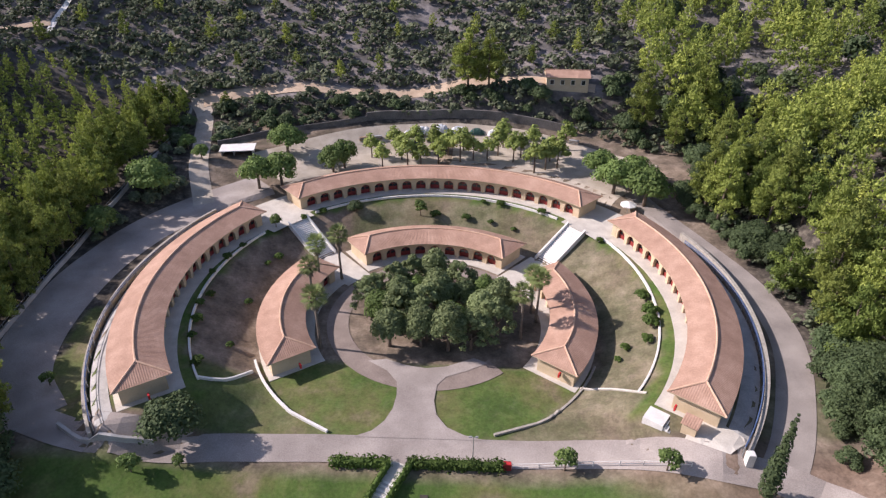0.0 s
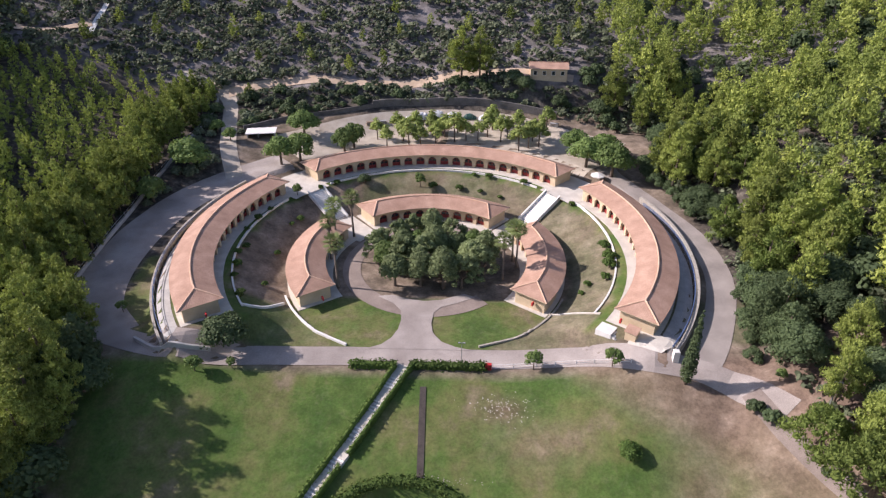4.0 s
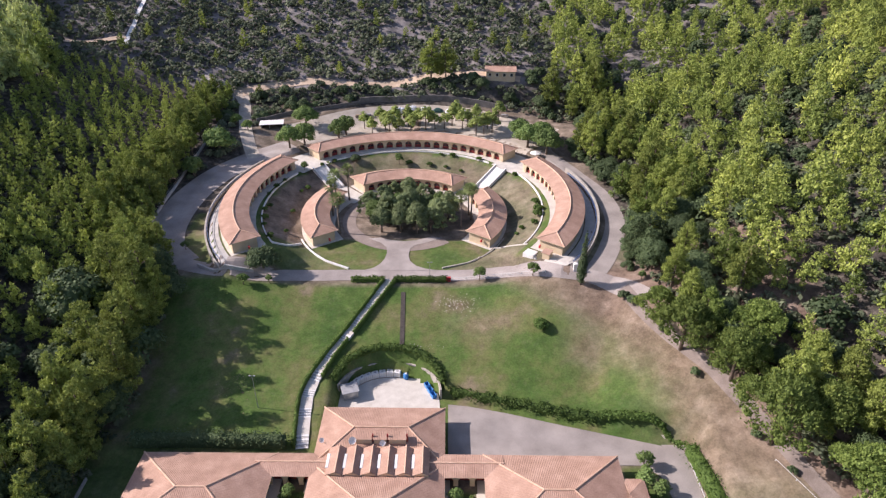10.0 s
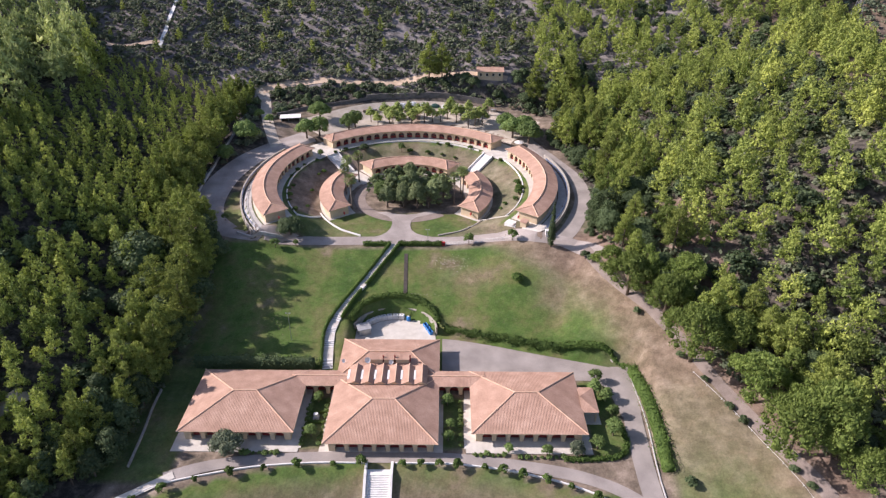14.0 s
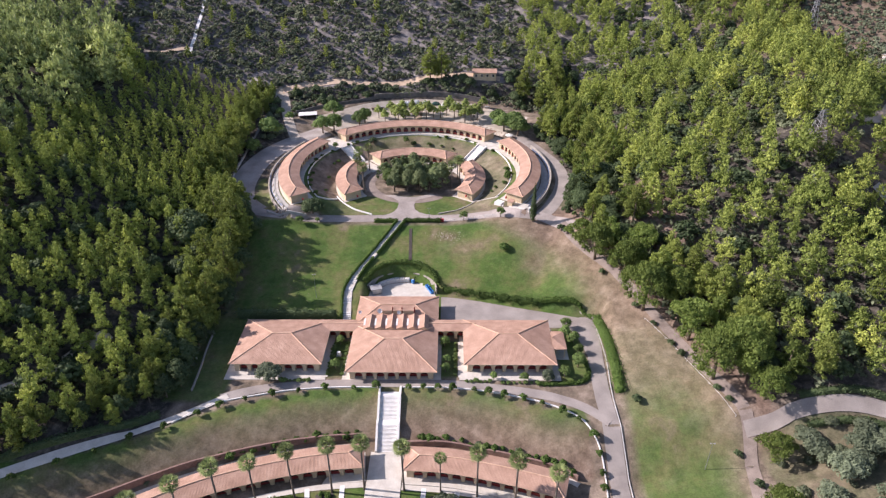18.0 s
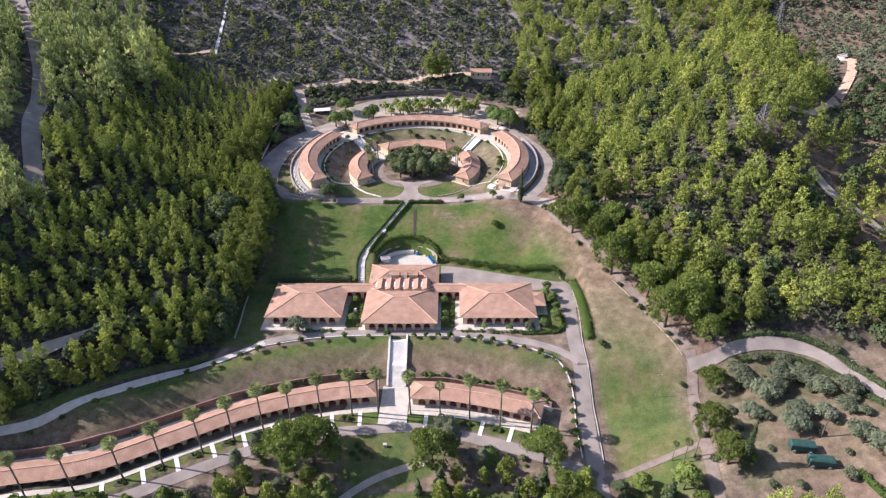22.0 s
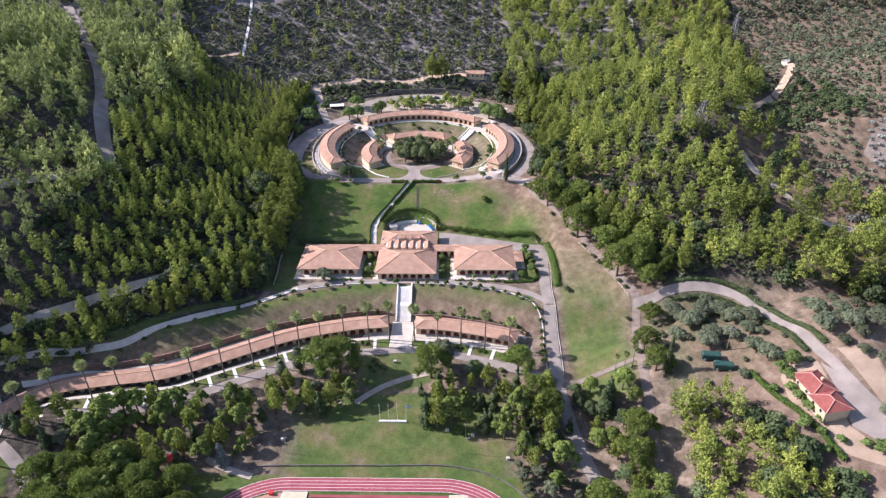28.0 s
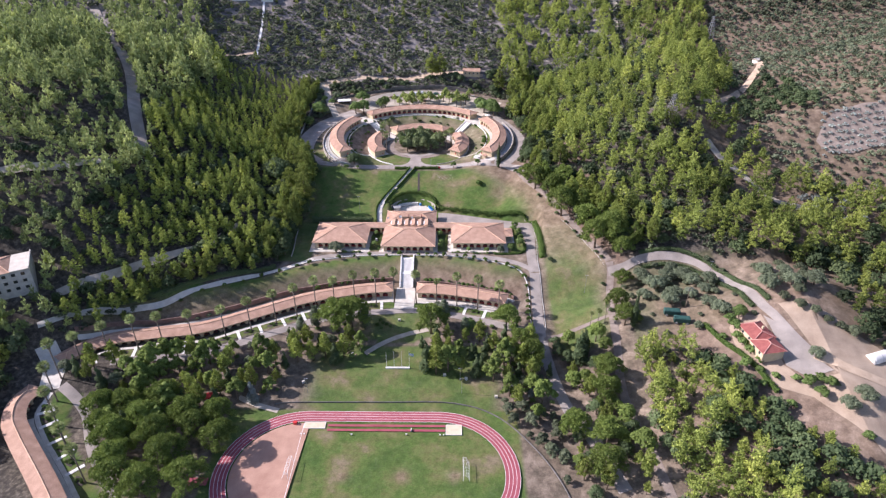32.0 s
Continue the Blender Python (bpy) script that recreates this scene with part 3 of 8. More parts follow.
def lattice(xs, zs, solid, y0, y1):
    """One joined frame: the cells of a grid for which solid(i, j) holds, with thickness."""
    nx, nz = len(xs), len(zs)
    V = [(x, y, z) for y in (y0, y1) for z in zs for x in xs]
    at = lambda i, j, k: k * nx * nz + j * nx + i
    F_ = []
    for i in range(nx - 1):
        for j in range(nz - 1):
            if not solid(i, j):
                continue
            F_ += [(at(i, j, 0), at(i + 1, j, 0), at(i + 1, j + 1, 0), at(i, j + 1, 0)), (at(i, j, 1), at(i, j + 1, 1), at(i + 1, j + 1, 1), at(i + 1, j, 1))]
            for di, dj, p, q in ((-1, 0, (i, j + 1), (i, j)), (1, 0, (i + 1, j), (i + 1, j + 1)), (0, -1, (i, j), (i + 1, j)), (0, 1, (i + 1, j + 1), (i, j + 1))):
                a, b = i + di, j + dj
                if not (0 <= a < nx - 1 and 0 <= b < nz - 1 and solid(a, b)):
                    F_.append((at(*q, 0), at(*p, 0), at(*p, 1), at(*q, 1)))
    used = sorted({k for f in F_ for k in f})
    new_ = {k: n for n, k in enumerate(used)}
    return [V[k] for k in used], [tuple(new_[k] for k in f) for f in F_]


def door_mesh(name, w, h):
    """A red timber door set in one frame: solid below, glazed above, with a fanlight."""
    xs = [-w / 2, -w / 2 + 0.12, -0.06, 0.06, w / 2 - 0.12, w / 2]
    zs = [0, 0.95, h * 0.66, h * 0.66 + 0.12, h - 0.12, h]
    return mesh_from(name, *lattice(xs, zs, lambda i, j: i in (0, 2, 4) or j in (0, 2, 4), 0, 0.08), M["red"])


BAY = mesh_from("arcade_bay", *arch_bay(3.3, 3.3, 0.45, 2.3, 1.35), M["plaster"])
DOOR = door_mesh("door", 2.2, 2.55)
PANE = mesh_from("pane", *box(-1.08, 0.09, 0.0, 1.08, 0.12, 2.5), M["glass_dark"])


def arcade_house(name, label, line, hw, floor, eave, rise, side, bays, over=0.9, hip=3.8, walk=2.2, end_margin=1.2, group=""):
    """A long house along a curved line of points, with a hipped tile roof and an arcade of red doors along one side (side: +1 left of the line, -1 right).
    floor(s), in metres of height along the line; eave and rise are above the floor."""
    p = spline(line, 0.7)
    seg = np.r_[0, np.cumsum(np.linalg.norm(np.diff(p, axis=0), axis=1))]
    length = seg[-1]
    nn = normals(p)

    def at(s, off, z):
        x, y = np.interp(s, seg, p[:, 0]), np.interp(s, seg, p[:, 1])
        nx, ny = np.interp(s, seg, nn[:, 0]), np.interp(s, seg, nn[:, 1])
        return (x + nx * off, y + ny * off, floor(s / length) + z)

    home = thing(name, label, "building", group)
    # roof
    for sgn in (1, -1):
        def pt(u, v, sgn=sgn):
            return at(u, sgn * (hw - v), eave + rise * v / hw)
        top = lambda u: hw * min(1.0, u / hip, (length - u) / hip)
        tiled("roof_slope", pt, 0.02, length - 0.02, lambda u: 0.0, top, parent=home)
    for e, d in ((0.0, 1), (length, -1)):
        a, b, c = Vector(at(e, -hw * d, eave)), Vector(at(e, hw * d, eave)), Vector(at(e + d * hip, 0, eave + rise))
        # seen from outside, the eave of the end runs so that the roof lies to its left
        a, b = b, a
        wdt = (b - a).length
        e1 = (b - a) / wdt
        foot = a + e1 * (wdt / 2)
        up = c - foot
        tiled("roof_hip", lambda u, v, a=a, e1=e1, up=up: a + e1 * u + up * v, 0, wdt, lambda u: 0.0,
              lambda u, wdt=wdt: 1 - abs(u / wdt * 2 - 1), parent=home)
        caps("hip_cap", [a, a.lerp(c, 0.5) + Vector((0, 0, 0.05)), c], home)
        caps("hip_cap", [b, b.lerp(c, 0.5) + Vector((0, 0, 0.05)), c], home)
    caps("ridge_cap", [at(s, 0, eave + rise + 0.04) for s in np.linspace(hip, length - hip, max(8, int(length / 2)))], home)

    # soffit with a fascia
    n = max(8, int(length / 1.5))
    ss = np.linspace(0, length, n)
    V, F_ = [], []
    for s in ss:
        V += [at(s, hw - 0.02, eave + 0.03), at(s, hw - 0.02, eave - 0.12), at(s, -hw + 0.02, eave - 0.12), at(s, -hw + 0.02, eave + 0.03)]
    for i in range(n - 1):
        F_ += [(4 * i + k, 4 * i + 4 + k, 4 * i + 5 + k, 4 * i + 1 + k) for k in range(3)]
    F_ += [(0, 1, 2, 3), (4 * n - 1, 4 * n - 2, 4 * n - 3, 4 * n - 4)]
    put("soffit", mesh_from("soffit", V, F_, M["soffit"]), home)

    # solid walls: back and ends, as thick slabs
    wall_top = eave - 0.12
    back, fr = -side * (hw - over), side * (hw - over - 0.45)
    i0, i1 = over, length - over

    def slab(nm, track, z0, z1, mat, closed=True):
        V, F_ = [], []
        for (s, o1, o2) in track:
            V += [at(s, o1, z0), at(s, o1, z1), at(s, o2, z1), at(s, o2, z0)]
        m_ = len(track)
        for i in range(m_ - 1):
            F_ += [(4 * i + k, 4 * i + (k + 1) % 4, 4 * i + 4 + (k + 1) % 4, 4 * i + 4 + k) for k in range(4)]
        F_ += [(3, 2, 1, 0), tuple(range(4 * m_ - 4, 4 * m_))]
        return put(nm, mesh_from(nm, V, F_, mat), home)

    tr = np.linspace(i0, i1, n)
    slab("back_wall", [(s, back, back + side * 0.3) for s in tr], -0.6, wall_top, M["plaster"])
    for s0, s1 in ((i0, i0 + 0.3), (i1 - 0.3, i1)):
        slab("end_wall", [(s0, back + side * 0.302, fr + side * 0.448), (s1, back + side * 0.302, fr + side * 0.448)], -0.6, wall_top, M["plaster"])
    inner_face = fr - side * 0.35
    slab("inner_wall", [(s, inner_face, inner_face - side * 0.2) for s in np.linspace(i0 + 0.31, i1 - 0.31, n)], 0, wall_top, M["plaster"])
    slab("plinth", [(s, back - side * 0.9, fr + side * (0.45 + walk)) for s in np.linspace(-0.6, length + 0.6, n)], -0.7, 0.0, M["paving"])
    # bays
    step_ = (i1 - i0 - 2 * end_margin) / bays
    for k in range(bays):
        s = i0 + end_margin + (k + 0.5) * step_
        q0, q1 = Vector(at(s - 0.2, fr + side * 0.45, 0)), Vector(at(s + 0.2, fr + side * 0.45, 0))
        q = (q0 + q1) / 2
        d = (q1 - q0).normalized() * (-side)
        ang = math.atan2(d.y, d.x)
        real = (Vector(at(s - step_ / 2, fr + side * 0.45, 0)) - Vector(at(s + step_ / 2, fr + side * 0.45, 0))).length
        m_ = Matrix.Translation(q) @ Matrix.Rotation(ang, 4, "Z") @ Matrix.Diagonal((real / 3.3, 1, wall_top / 3.3, 1))
        bay = put("arcade_bay", BAY, home, m=m_)
        m2 = Matrix.Translation(Vector(at(s, inner_face + side * 0.12, 0.02))) @ Matrix.Rotation(ang, 4, "Z")
        door = put("door", DOOR, home, "dark red timber door", m2)
        put("pane", PANE, door)
    for s0, s1 in ((i0 + 0.3, i0 + end_margin), (i1 - end_margin, i1 - 0.3)):
        slab("pier", [(s0, fr + side * 0.002, fr + side * 0.45), (s1, fr + side * 0.002, fr + side * 0.45)], 0, wall_top, M["plaster"])
    return home


# ---- the ring of houses ----
LBL = "long curved terracotta-roofed house with red arcade doors"
flat = lambda z: (lambda s: z)
arcade_house("ring_house", LBL + " on the shaded slope", arc(49.0, 216, 145.5), 4.2, flat(15.45), 3.35, 1.45, -1, 17, group="ring houses")
arcade_house("ring_house", LBL + " before the yard", arc(49.0, 134.5, 44.5), 4.2, flat(15.45), 3.35, 1.45, -1, 20, group="ring houses")
arcade_house("ring_house", LBL + " beside the lane", arc(49.0, 34.5, -36), 4.2, flat(15.45), 3.35, 1.45, -1, 17, group="ring houses")
arcade_house("ring_house", LBL + " round the court", arc(26.7, 216, 147), 4.3, flat(10.15), 3.35, 1.55, -1, 8, group="ring houses")
arcade_house("ring_house", LBL + " behind trees", arc(26.7, 130, 50), 4.3, flat(10.15), 3.35, 1.55, -1, 9, group="ring houses")
arcade_house("ring_house", LBL + " by the stairs", arc(26.7, 33, -36), 4.3, flat(10.15), 3.35, 1.55, -1, 8, group="ring houses")

# ---- lower terrace houses ----
LOW_W = [(-5.2, -22.2), (-21, -24), (-43, -30.3), (-64.5, -41.5), (-82.5, -50.2), (-101.5, -53.6), (-116.5, -57), (-126, -63), (-131, -70)]
arcade_house("terrace_house", "very long winding terracotta-roofed house with an arcade", LOW_W, 3.9, lambda s: -7.5 - 2.6 * s, 3.4, 1.4, 1, 38, group="terrace houses")
LOW_S = [(-132.5, -83), (-134.5, -91), (-131.5, -99.5), (-124.5, -107.5), (-116, -116), (-107.5, -124.5), (-99.5, -133), (-93, -141)]
arcade_house("terrace_house", "long winding terracotta-roofed house curving below the woods", LOW_S, 3.9, lambda s: -11.3 - 1.2 * s, 3.4, 1.4, 1, 18, group="terrace houses")
LOW_E = [(4.9, -23), (17, -24), (31.5, -27.3), (44.5, -31.3)]
arcade_house("terrace_house", "curved single-storey house with a terracotta roof beside the white stairs", LOW_E, 3.9, flat(-7.5), 3.4, 1.4, -1, 11, group="terrace houses")


# ---- the hall and its two wings ----
def hip_roof(home, x0, y0, x1, y1, z, rise, ridge, mat=None, cap=None):
    """Four tiled slopes over a level eave; ridge: half its length along x."""
    xm, ym = (x0 + x1) / 2, (y0 + y1) / 2
    hx, hy = (x1 - x0) / 2, (y1 - y0) / 2
    a, b = hx - ridge, hx + ridge
    flat_slope("roof_slope", (x0, y0, z), (x1, y0, z), [(0, 0, 0), (a, hy, rise), (b, hy, rise), (2 * hx, 0, 0)], home, mat)
    flat_slope("roof_slope", (x1, y1, z), (x0, y1, z), [(0, 0, 0), (a, hy, rise), (b, hy, rise), (2 * hx, 0, 0)], home, mat)
    flat_slope("roof_slope", (x1, y0, z), (x1, y1, z), [(0, 0, 0), (hy, a, rise), (2 * hy, 0, 0)], home, mat)
    flat_slope("roof_slope", (x0, y1, z), (x0, y0, z), [(0, 0, 0), (hy, a, rise), (2 * hy, 0, 0)], home, mat)
    for cx, cy, rx in ((x0, y0, -ridge), (x0, y1, -ridge), (x1, y0, ridge), (x1, y1, ridge)):
        caps("hip_cap", [(cx, cy, z + 0.05), (xm + rx, ym, z + rise + 0.05)], home, cap)
    if ridge > 0.2:
        caps("ridge_cap", [(xm - ridge, ym, z + rise + 0.05), (xm + ridge, ym, z + rise + 0.05)], home, cap)
    block("soffit", (x0 + 0.02, y0 + 0.02, z - 0.14, x1 - 0.02, y1 - 0.02, z + 0.02), M["soffit"], home, bev=0)


def wing(name, label, x0, y0, x1, y1, bays, rise, ridge, slab):
    home = thing(name, label, "building")
    hip_roof(home, x0, y0, x1, y1, 3.5, rise, ridge)
    o, t = 1.1, 0.45
    a, b, c, d = x0 + o, y0 + o, x1 - o, y1 - o
    block("back_wall", (a, d - 0.3, -0.3, c, d, 3.36), M["plaster"], home, bev=0)
    block("side_wall", (a, b, -0.3, a + 0.3, d - 0.302, 3.36), M["plaster"], home, bev=0)
    block("side_wall", (c - 0.3, b, -0.3, c, d - 0.302, 3.36), M["plaster"], home, bev=0)
    block("inner_wall", (a + 0.302, b + 1.3, 0, c - 0.302, b + 1.5, 3.36), M["plaster"], home, bev=0)
    block("plinth", (x0 - 1.2, y0 - slab, -0.5, x1 + 1.0, y1 + 0.3, 0.0), M["paving"], home)
    w = (c - a - 2.0) / bays
    for k in range(bays):
        x = a + 1.0 + (k + 0.5) * w
        put("arcade_bay", BAY, home, m=Matrix.Translation((x, b, 0)) @ Matrix.Diagonal((w / 3.3, 1, 3.36 / 3.3, 1)))
        dr = put("door", DOOR, home, "dark red timber door", Matrix.Translation((x, b + 1.2, 0.02)))
        put("pane", PANE, dr)
    for p0, p1 in ((a + 0.302, a + 1.0), (c - 1.0, c - 0.302)):
        block("pier", (p0, b, 0, p1, b + t, 3.36), M["plaster"], home, bev=0)
    return home


hall = wing("hall", "large central hall with a hipped terracotta roof and arcaded front", -12.8, 0, 12.8, 21.4, 7, 3.2, 2.6, -0.6)
# back half of the hall, under a second hip
hip_roof(hall, -12.8, 20.9, 12.8, 36.3, 3.502, 2.3, 5.4)
block("side_wall", (-11.7, 20.31, -0.3, -11.4, 34.9, 3.36), M["plaster"], hall, bev=0)
block("side_wall", (11.4, 20.31, -0.3, 11.7, 34.9, 3.36), M["plaster"], hall, bev=0)
block("back_wall", (-11.7, 34.902, -0.3, 11.7, 35.2, 3.36), M["plaster"], hall, bev=0)
# row of gabled roof lights in the valley between the two hips
for k in range(6):
    xa = -9.6 + 3.24 * k
    xr, xb = xa + 2.0, xa + 3.22
    lantern = put("roof_lantern", mesh_from("roof_lantern", [(xa, 17.6, 4.3), (xr, 17.3, 5.75), (xb, 17.6, 4.3), (xa, 23.9, 4.3), (xr, 24.1, 5.75), (xb, 23.9, 4.3),
                  (xa, 17.6, 4.9), (xb, 17.6, 4.9), (xa, 23.9, 4.9), (xb, 23.9, 4.9)],
                  [(0, 2, 7, 1, 6), (3, 8, 4, 9, 5), (0, 6, 8, 3), (2, 5, 9, 7)], M["plaster"]), hall)
    flat_slope("lantern_slope", (xa, 24.0, 4.9), (xa, 17.45, 4.9), [(0, 2.0, 0.85), (3, 2.0, 0.85), (6.6, 2.0, 0.85)], lantern)
    flat_slope("lantern_slope", (xb, 17.45, 4.9), (xb, 24.0, 4.9), [(0, 1.22, 0.85), (3, 1.22, 0.85), (6.6, 1.22, 0.85)], lantern)
    caps("lantern_cap", [(xr, 17.35, 5.8), (xr, 24.05, 5.8)], lantern, r=0.12)
    block("roof_light", (xa - 0.12, 19.0, 4.75, xa + 0.5, 22.4, 5.16), M["white"], lantern, "white framed strip roof light", bev=0.08)
# chimney rooms and dishes behind the roof lights
for x0, x1 in ((-4.7, -1.6), (-1.1, 1.3), (1.8, 5.1)):
    ch = block("chimney_block", (x0, 25.2, 4.6, x1, 26.6, 6.1), M["plaster"], hall)
    flat_slope("chimney_roof", (x0 - 0.15, 25.0, 6.12), (x1 + 0.15, 25.0, 6.12), [(0, 1.9, 0.4), (1, 1.9, 0.4), (x1 - x0 + 0.3, 1.9, 0.4)], ch)
    block("chimney_pot", (x1 + 0.1, 25.6, 4.8, x1 + 0.38, 25.9, 6.9), M["red"], ch)


def dish(x, y, z, size):
    d = thing("satellite_dish", "white satellite dish on a short mast on the tiled roof", "dish", "satellite dishes", pose(x, y, z))
    put("mast", mesh_from("mast", *tube([(0, 0, -1.0), (0, 0, 0.5)], 0.05), M["metal"]), d)
    V, F_ = [(0, 0, 0)], []
    for k in range(1, 4):
        V += [(size * k / 3 * math.cos(a), size * k / 3 * math.sin(a), 0.28 * size * (k / 3) ** 2) for a in np.linspace(0, 2 * math.pi, 14)[:-1]]
    F_ += [(0, 1 + i, 1 + (i + 1) % 13) for i in range(13)]
    F_ += [(1 + k * 13 + i, 14 + k * 13 + i, 14 + k * 13 + (i + 1) % 13, 1 + k * 13 + (i + 1) % 13) for k in range(2) for i in range(13)]
    put("bowl", mesh_from("bowl", V, F_, M["white"], True), d, m=pose(0, -0.1, 0.5, 55, 0, 15))
    put("feed_arm", mesh_from("feed_arm", *tube([(0, -0.1, 0.5), (0.1, -0.9, 0.75)], 0.03), M["metal"]), d)


dish(-5.3, 24.9, 5.6, 0.75)
dish(0.6, 24.6, 5.3, 0.6)
dish(-11.6, 26.2, 4.2, 0.5)
wing("hall_wing", "square hall wing with a hipped terracotta roof and arcaded front", -46, 3.2, -19.7, 23.8, 7, 2.9, 2.7, 2.4)
east_wing = wing("hall_wing", "square hall wing with hipped terracotta roof, arcade and side porch", 20.2, 3.2, 46.4, 23.8, 7, 2.9, 2.7, 2.4)
# porch of the east wing
flat_slope("porch_slope", (46.2, 10.2, 3.3), (50.2, 10.2, 3.3), [(0, 4.2, 1.05), (0.1, 4.2, 1.05), (4, 0.0, 0)], east_wing)
flat_slope("porch_slope", (50.2, 18.6, 3.3), (46.2, 18.6, 3.3), [(0, 0, 0), (3.9, 4.2, 1.05), (4, 4.2, 1.05)], east_wing)
flat_slope("porch_slope", (50.2, 10.2, 3.3), (50.2, 18.6, 3.3), [(0, 0, 0), (4.2, 4.0, 1.05), (8.4, 0, 0)], east_wing)
block("porch_soffit", (45.4, 10.25, 3.16, 50.15, 18.55, 3.29), M["soffit"], east_wing, bev=0)
block("porch_floor", (47.41, 9.8, -0.4, 51, 19, 0.0), M["paving"], east_wing)
for y in (10.7, 14.4, 18.1):
    block("porch_post", (49.5, y - 0.17, 0, 49.84, y + 0.17, 3.16), M["plaster"], east_wing)


def link_walk(x0, x1):
    """A tiled covered walk that joins the hall to a wing."""
    home = thing("covered_walk", "tiled covered walkway joining the hall to its wing", "building", "covered walks")
    xa, xb = min(x0, x1), max(x0, x1)
    n = xb - xa
    flat_slope("roof_slope", (xa, 18.2, 3.52), (xb, 18.2, 3.52), [(0, 2.8, 0.9), (n / 2, 2.8, 0.9), (n, 2.8, 0.9)], home)
    flat_slope("roof_slope", (xb, 23.82, 3.52), (xa, 23.82, 3.52), [(0, 2.8, 0.9), (n / 2, 2.8, 0.9), (n, 2.8, 0.9)], home)
    caps("ridge_cap", [(xa, 21.0, 4.45), (xb, 21.0, 4.45)], home)
    g0, g1 = (-20.7, -11.75) if x0 < 0 else (11.75, 21.2)
    block("back_wall", (g0, 22.6, -0.3, g1, 22.9, 3.4), M["plaster"], home, bev=0)
    block("soffit", (g0, 18.25, 3.4, g1, 23.8, 3.52), M["soffit"], home, bev=0)
    w = (g1 - g0) / 3
    for k in range(3):
        put("arcade_bay", BAY, home, m=Matrix.Translation((g0 + (k + 0.5) * w, 19.2, 0)) @ Matrix.Diagonal((w / 3.3, 1, 3.4 / 3.3, 1)))
        dr = put("door", DOOR, home, "dark red timber door", Matrix.Translation((g0 + (k + 0.5) * w, 20.6, 0.02)))
        put("pane", PANE, dr)


link_walk(-23.5, -9.6)
link_walk(24.0, 9.6)


# ---- roads, yards and paths ----
ribbon("front_road", [(-60, 79.5), (-48, 75.8), (-36, 75.2), (-27, 76.6), (-15, 77.5), (0, 77.7), (20, 77.6), (32, 76.4), (42, 73.8), (49, 72.2), (55.4, 68), (60, 62)], 5.2, M["worn"], 0.1, 6,
       label="worn grey asphalt road in front of the ring")
ribbon("west_road", [(-57, 78), (-64, 86), (-67, 97), (-67, 110), (-65, 121), (-60, 133), (-52, 144), (-43, 153)], 10.5, M["worn"], 0.07, 8, label="wide pale asphalt road along the wooded slope")
ribbon("back_yard", arc(66.5, 131, 44, 16), (9, 11), M["gravel"], 0.09, 12, 3, label="pale gravel yard behind the ring", category="yard")
ribbon("east_road", [(49, 71.5), (53.2, 78), (57.2, 86.5), (60.6, 96), (61.8, 105), (60.6, 117), (55.5, 130), (51, 140), (47, 151), (50, 160)], 5.6, M["asphalt"], 0.08, 6, label="grey asphalt road along the retaining wall")
ribbon("yard_road", [(-54, 142), (-60, 156), (-65, 172), (-69, 186), (-76, 192), (-88, 195)], 4.6, M["gravel"], 0.09, 5, label="pale gravel road climbing to the hill")
ribbon("hill_road", [(-70, 189), (-58, 192.5), (-45, 194.6), (-24, 195.2), (-5, 196), (13, 196.4), (27, 195), (42, 192)], 3.6, M["dirt_road"], 0.16, 5, label="pale dirt road on the hillside")
ribbon("hill_path", [(-121, 206), (-123, 226), (-126, 250), (-132, 290)], 1.7, M["white"], 0.5, 3, label="white concrete strip up the hill", category="path")
ribbon("hill_track", [(-160, 199), (-141, 201), (-122, 210)], 2.6, M["dirt_road"], 0.6, 3, label="ochre dirt track on the hill", category="path")
ribbon("ridge_road", [(-134, 40), (-141, 53), (-158, 90), (-181, 137), (-226, 208), (-262, 262)], 6, M["asphalt"], 0.6, 4, 3, label="grey road through the western woods")
ribbon("wood_track", [(-184, -8), (-166, 2), (-152, 9), (-140, 22)], 4, M["gravel"], 0.9, 4, 3, label="gravel track in the western woods", category="path")
ribbon("wood_track", [(-140, -46), (-126, -35), (-104, -21), (-92, -10), (-80, 8)], 3.6, M["gravel"], 0.8, 4, 3, label="gravel track at the foot of the woods", category="path")
ribbon("olive_track", [(150, 76), (163, 82), (182, 101), (201, 126), (215, 150), (221, 166)], 4.2, M["dirt_road"], 0.8, 4, 3, label="pale dirt track on the olive hill", category="path")
ribbon("olive_track", [(150, 50), (158, 39), (165, 29), (172, 18), (186, 8)], 4, M["gravel"], 0.8, 4, 3, label="gravel track between pines and olives", category="path")
ribbon("ridge_track", [(146, 176), (143, 196), (142, 212), (143, 240), (148, 275)], 3.2, M["gravel"], 0.8, 4, 3, label="gravel track on the eastern ridge", category="path")
ribbon("front_drive", [(-46, -6.4), (-38, -3.4), (-28, -1.6), (-14, -0.6), (0, -0.6), (16, -0.7), (33, -2.9), (44, -5.4), (52, -9), (58, -14)], 2.9, M["asphalt"], 0.16, 5, label="narrow asphalt drive before the hall", category="drive")
ribbon("west_path", [(-44, -5.6), (-56, -14), (-72, -23), (-86, -31.5), (-100, -39), (-114, -44), (-128, -50), (-142, -60)], 2.0, M["paving"], 0.3, 3, label="pale paved path along the top of the bank", category="path")
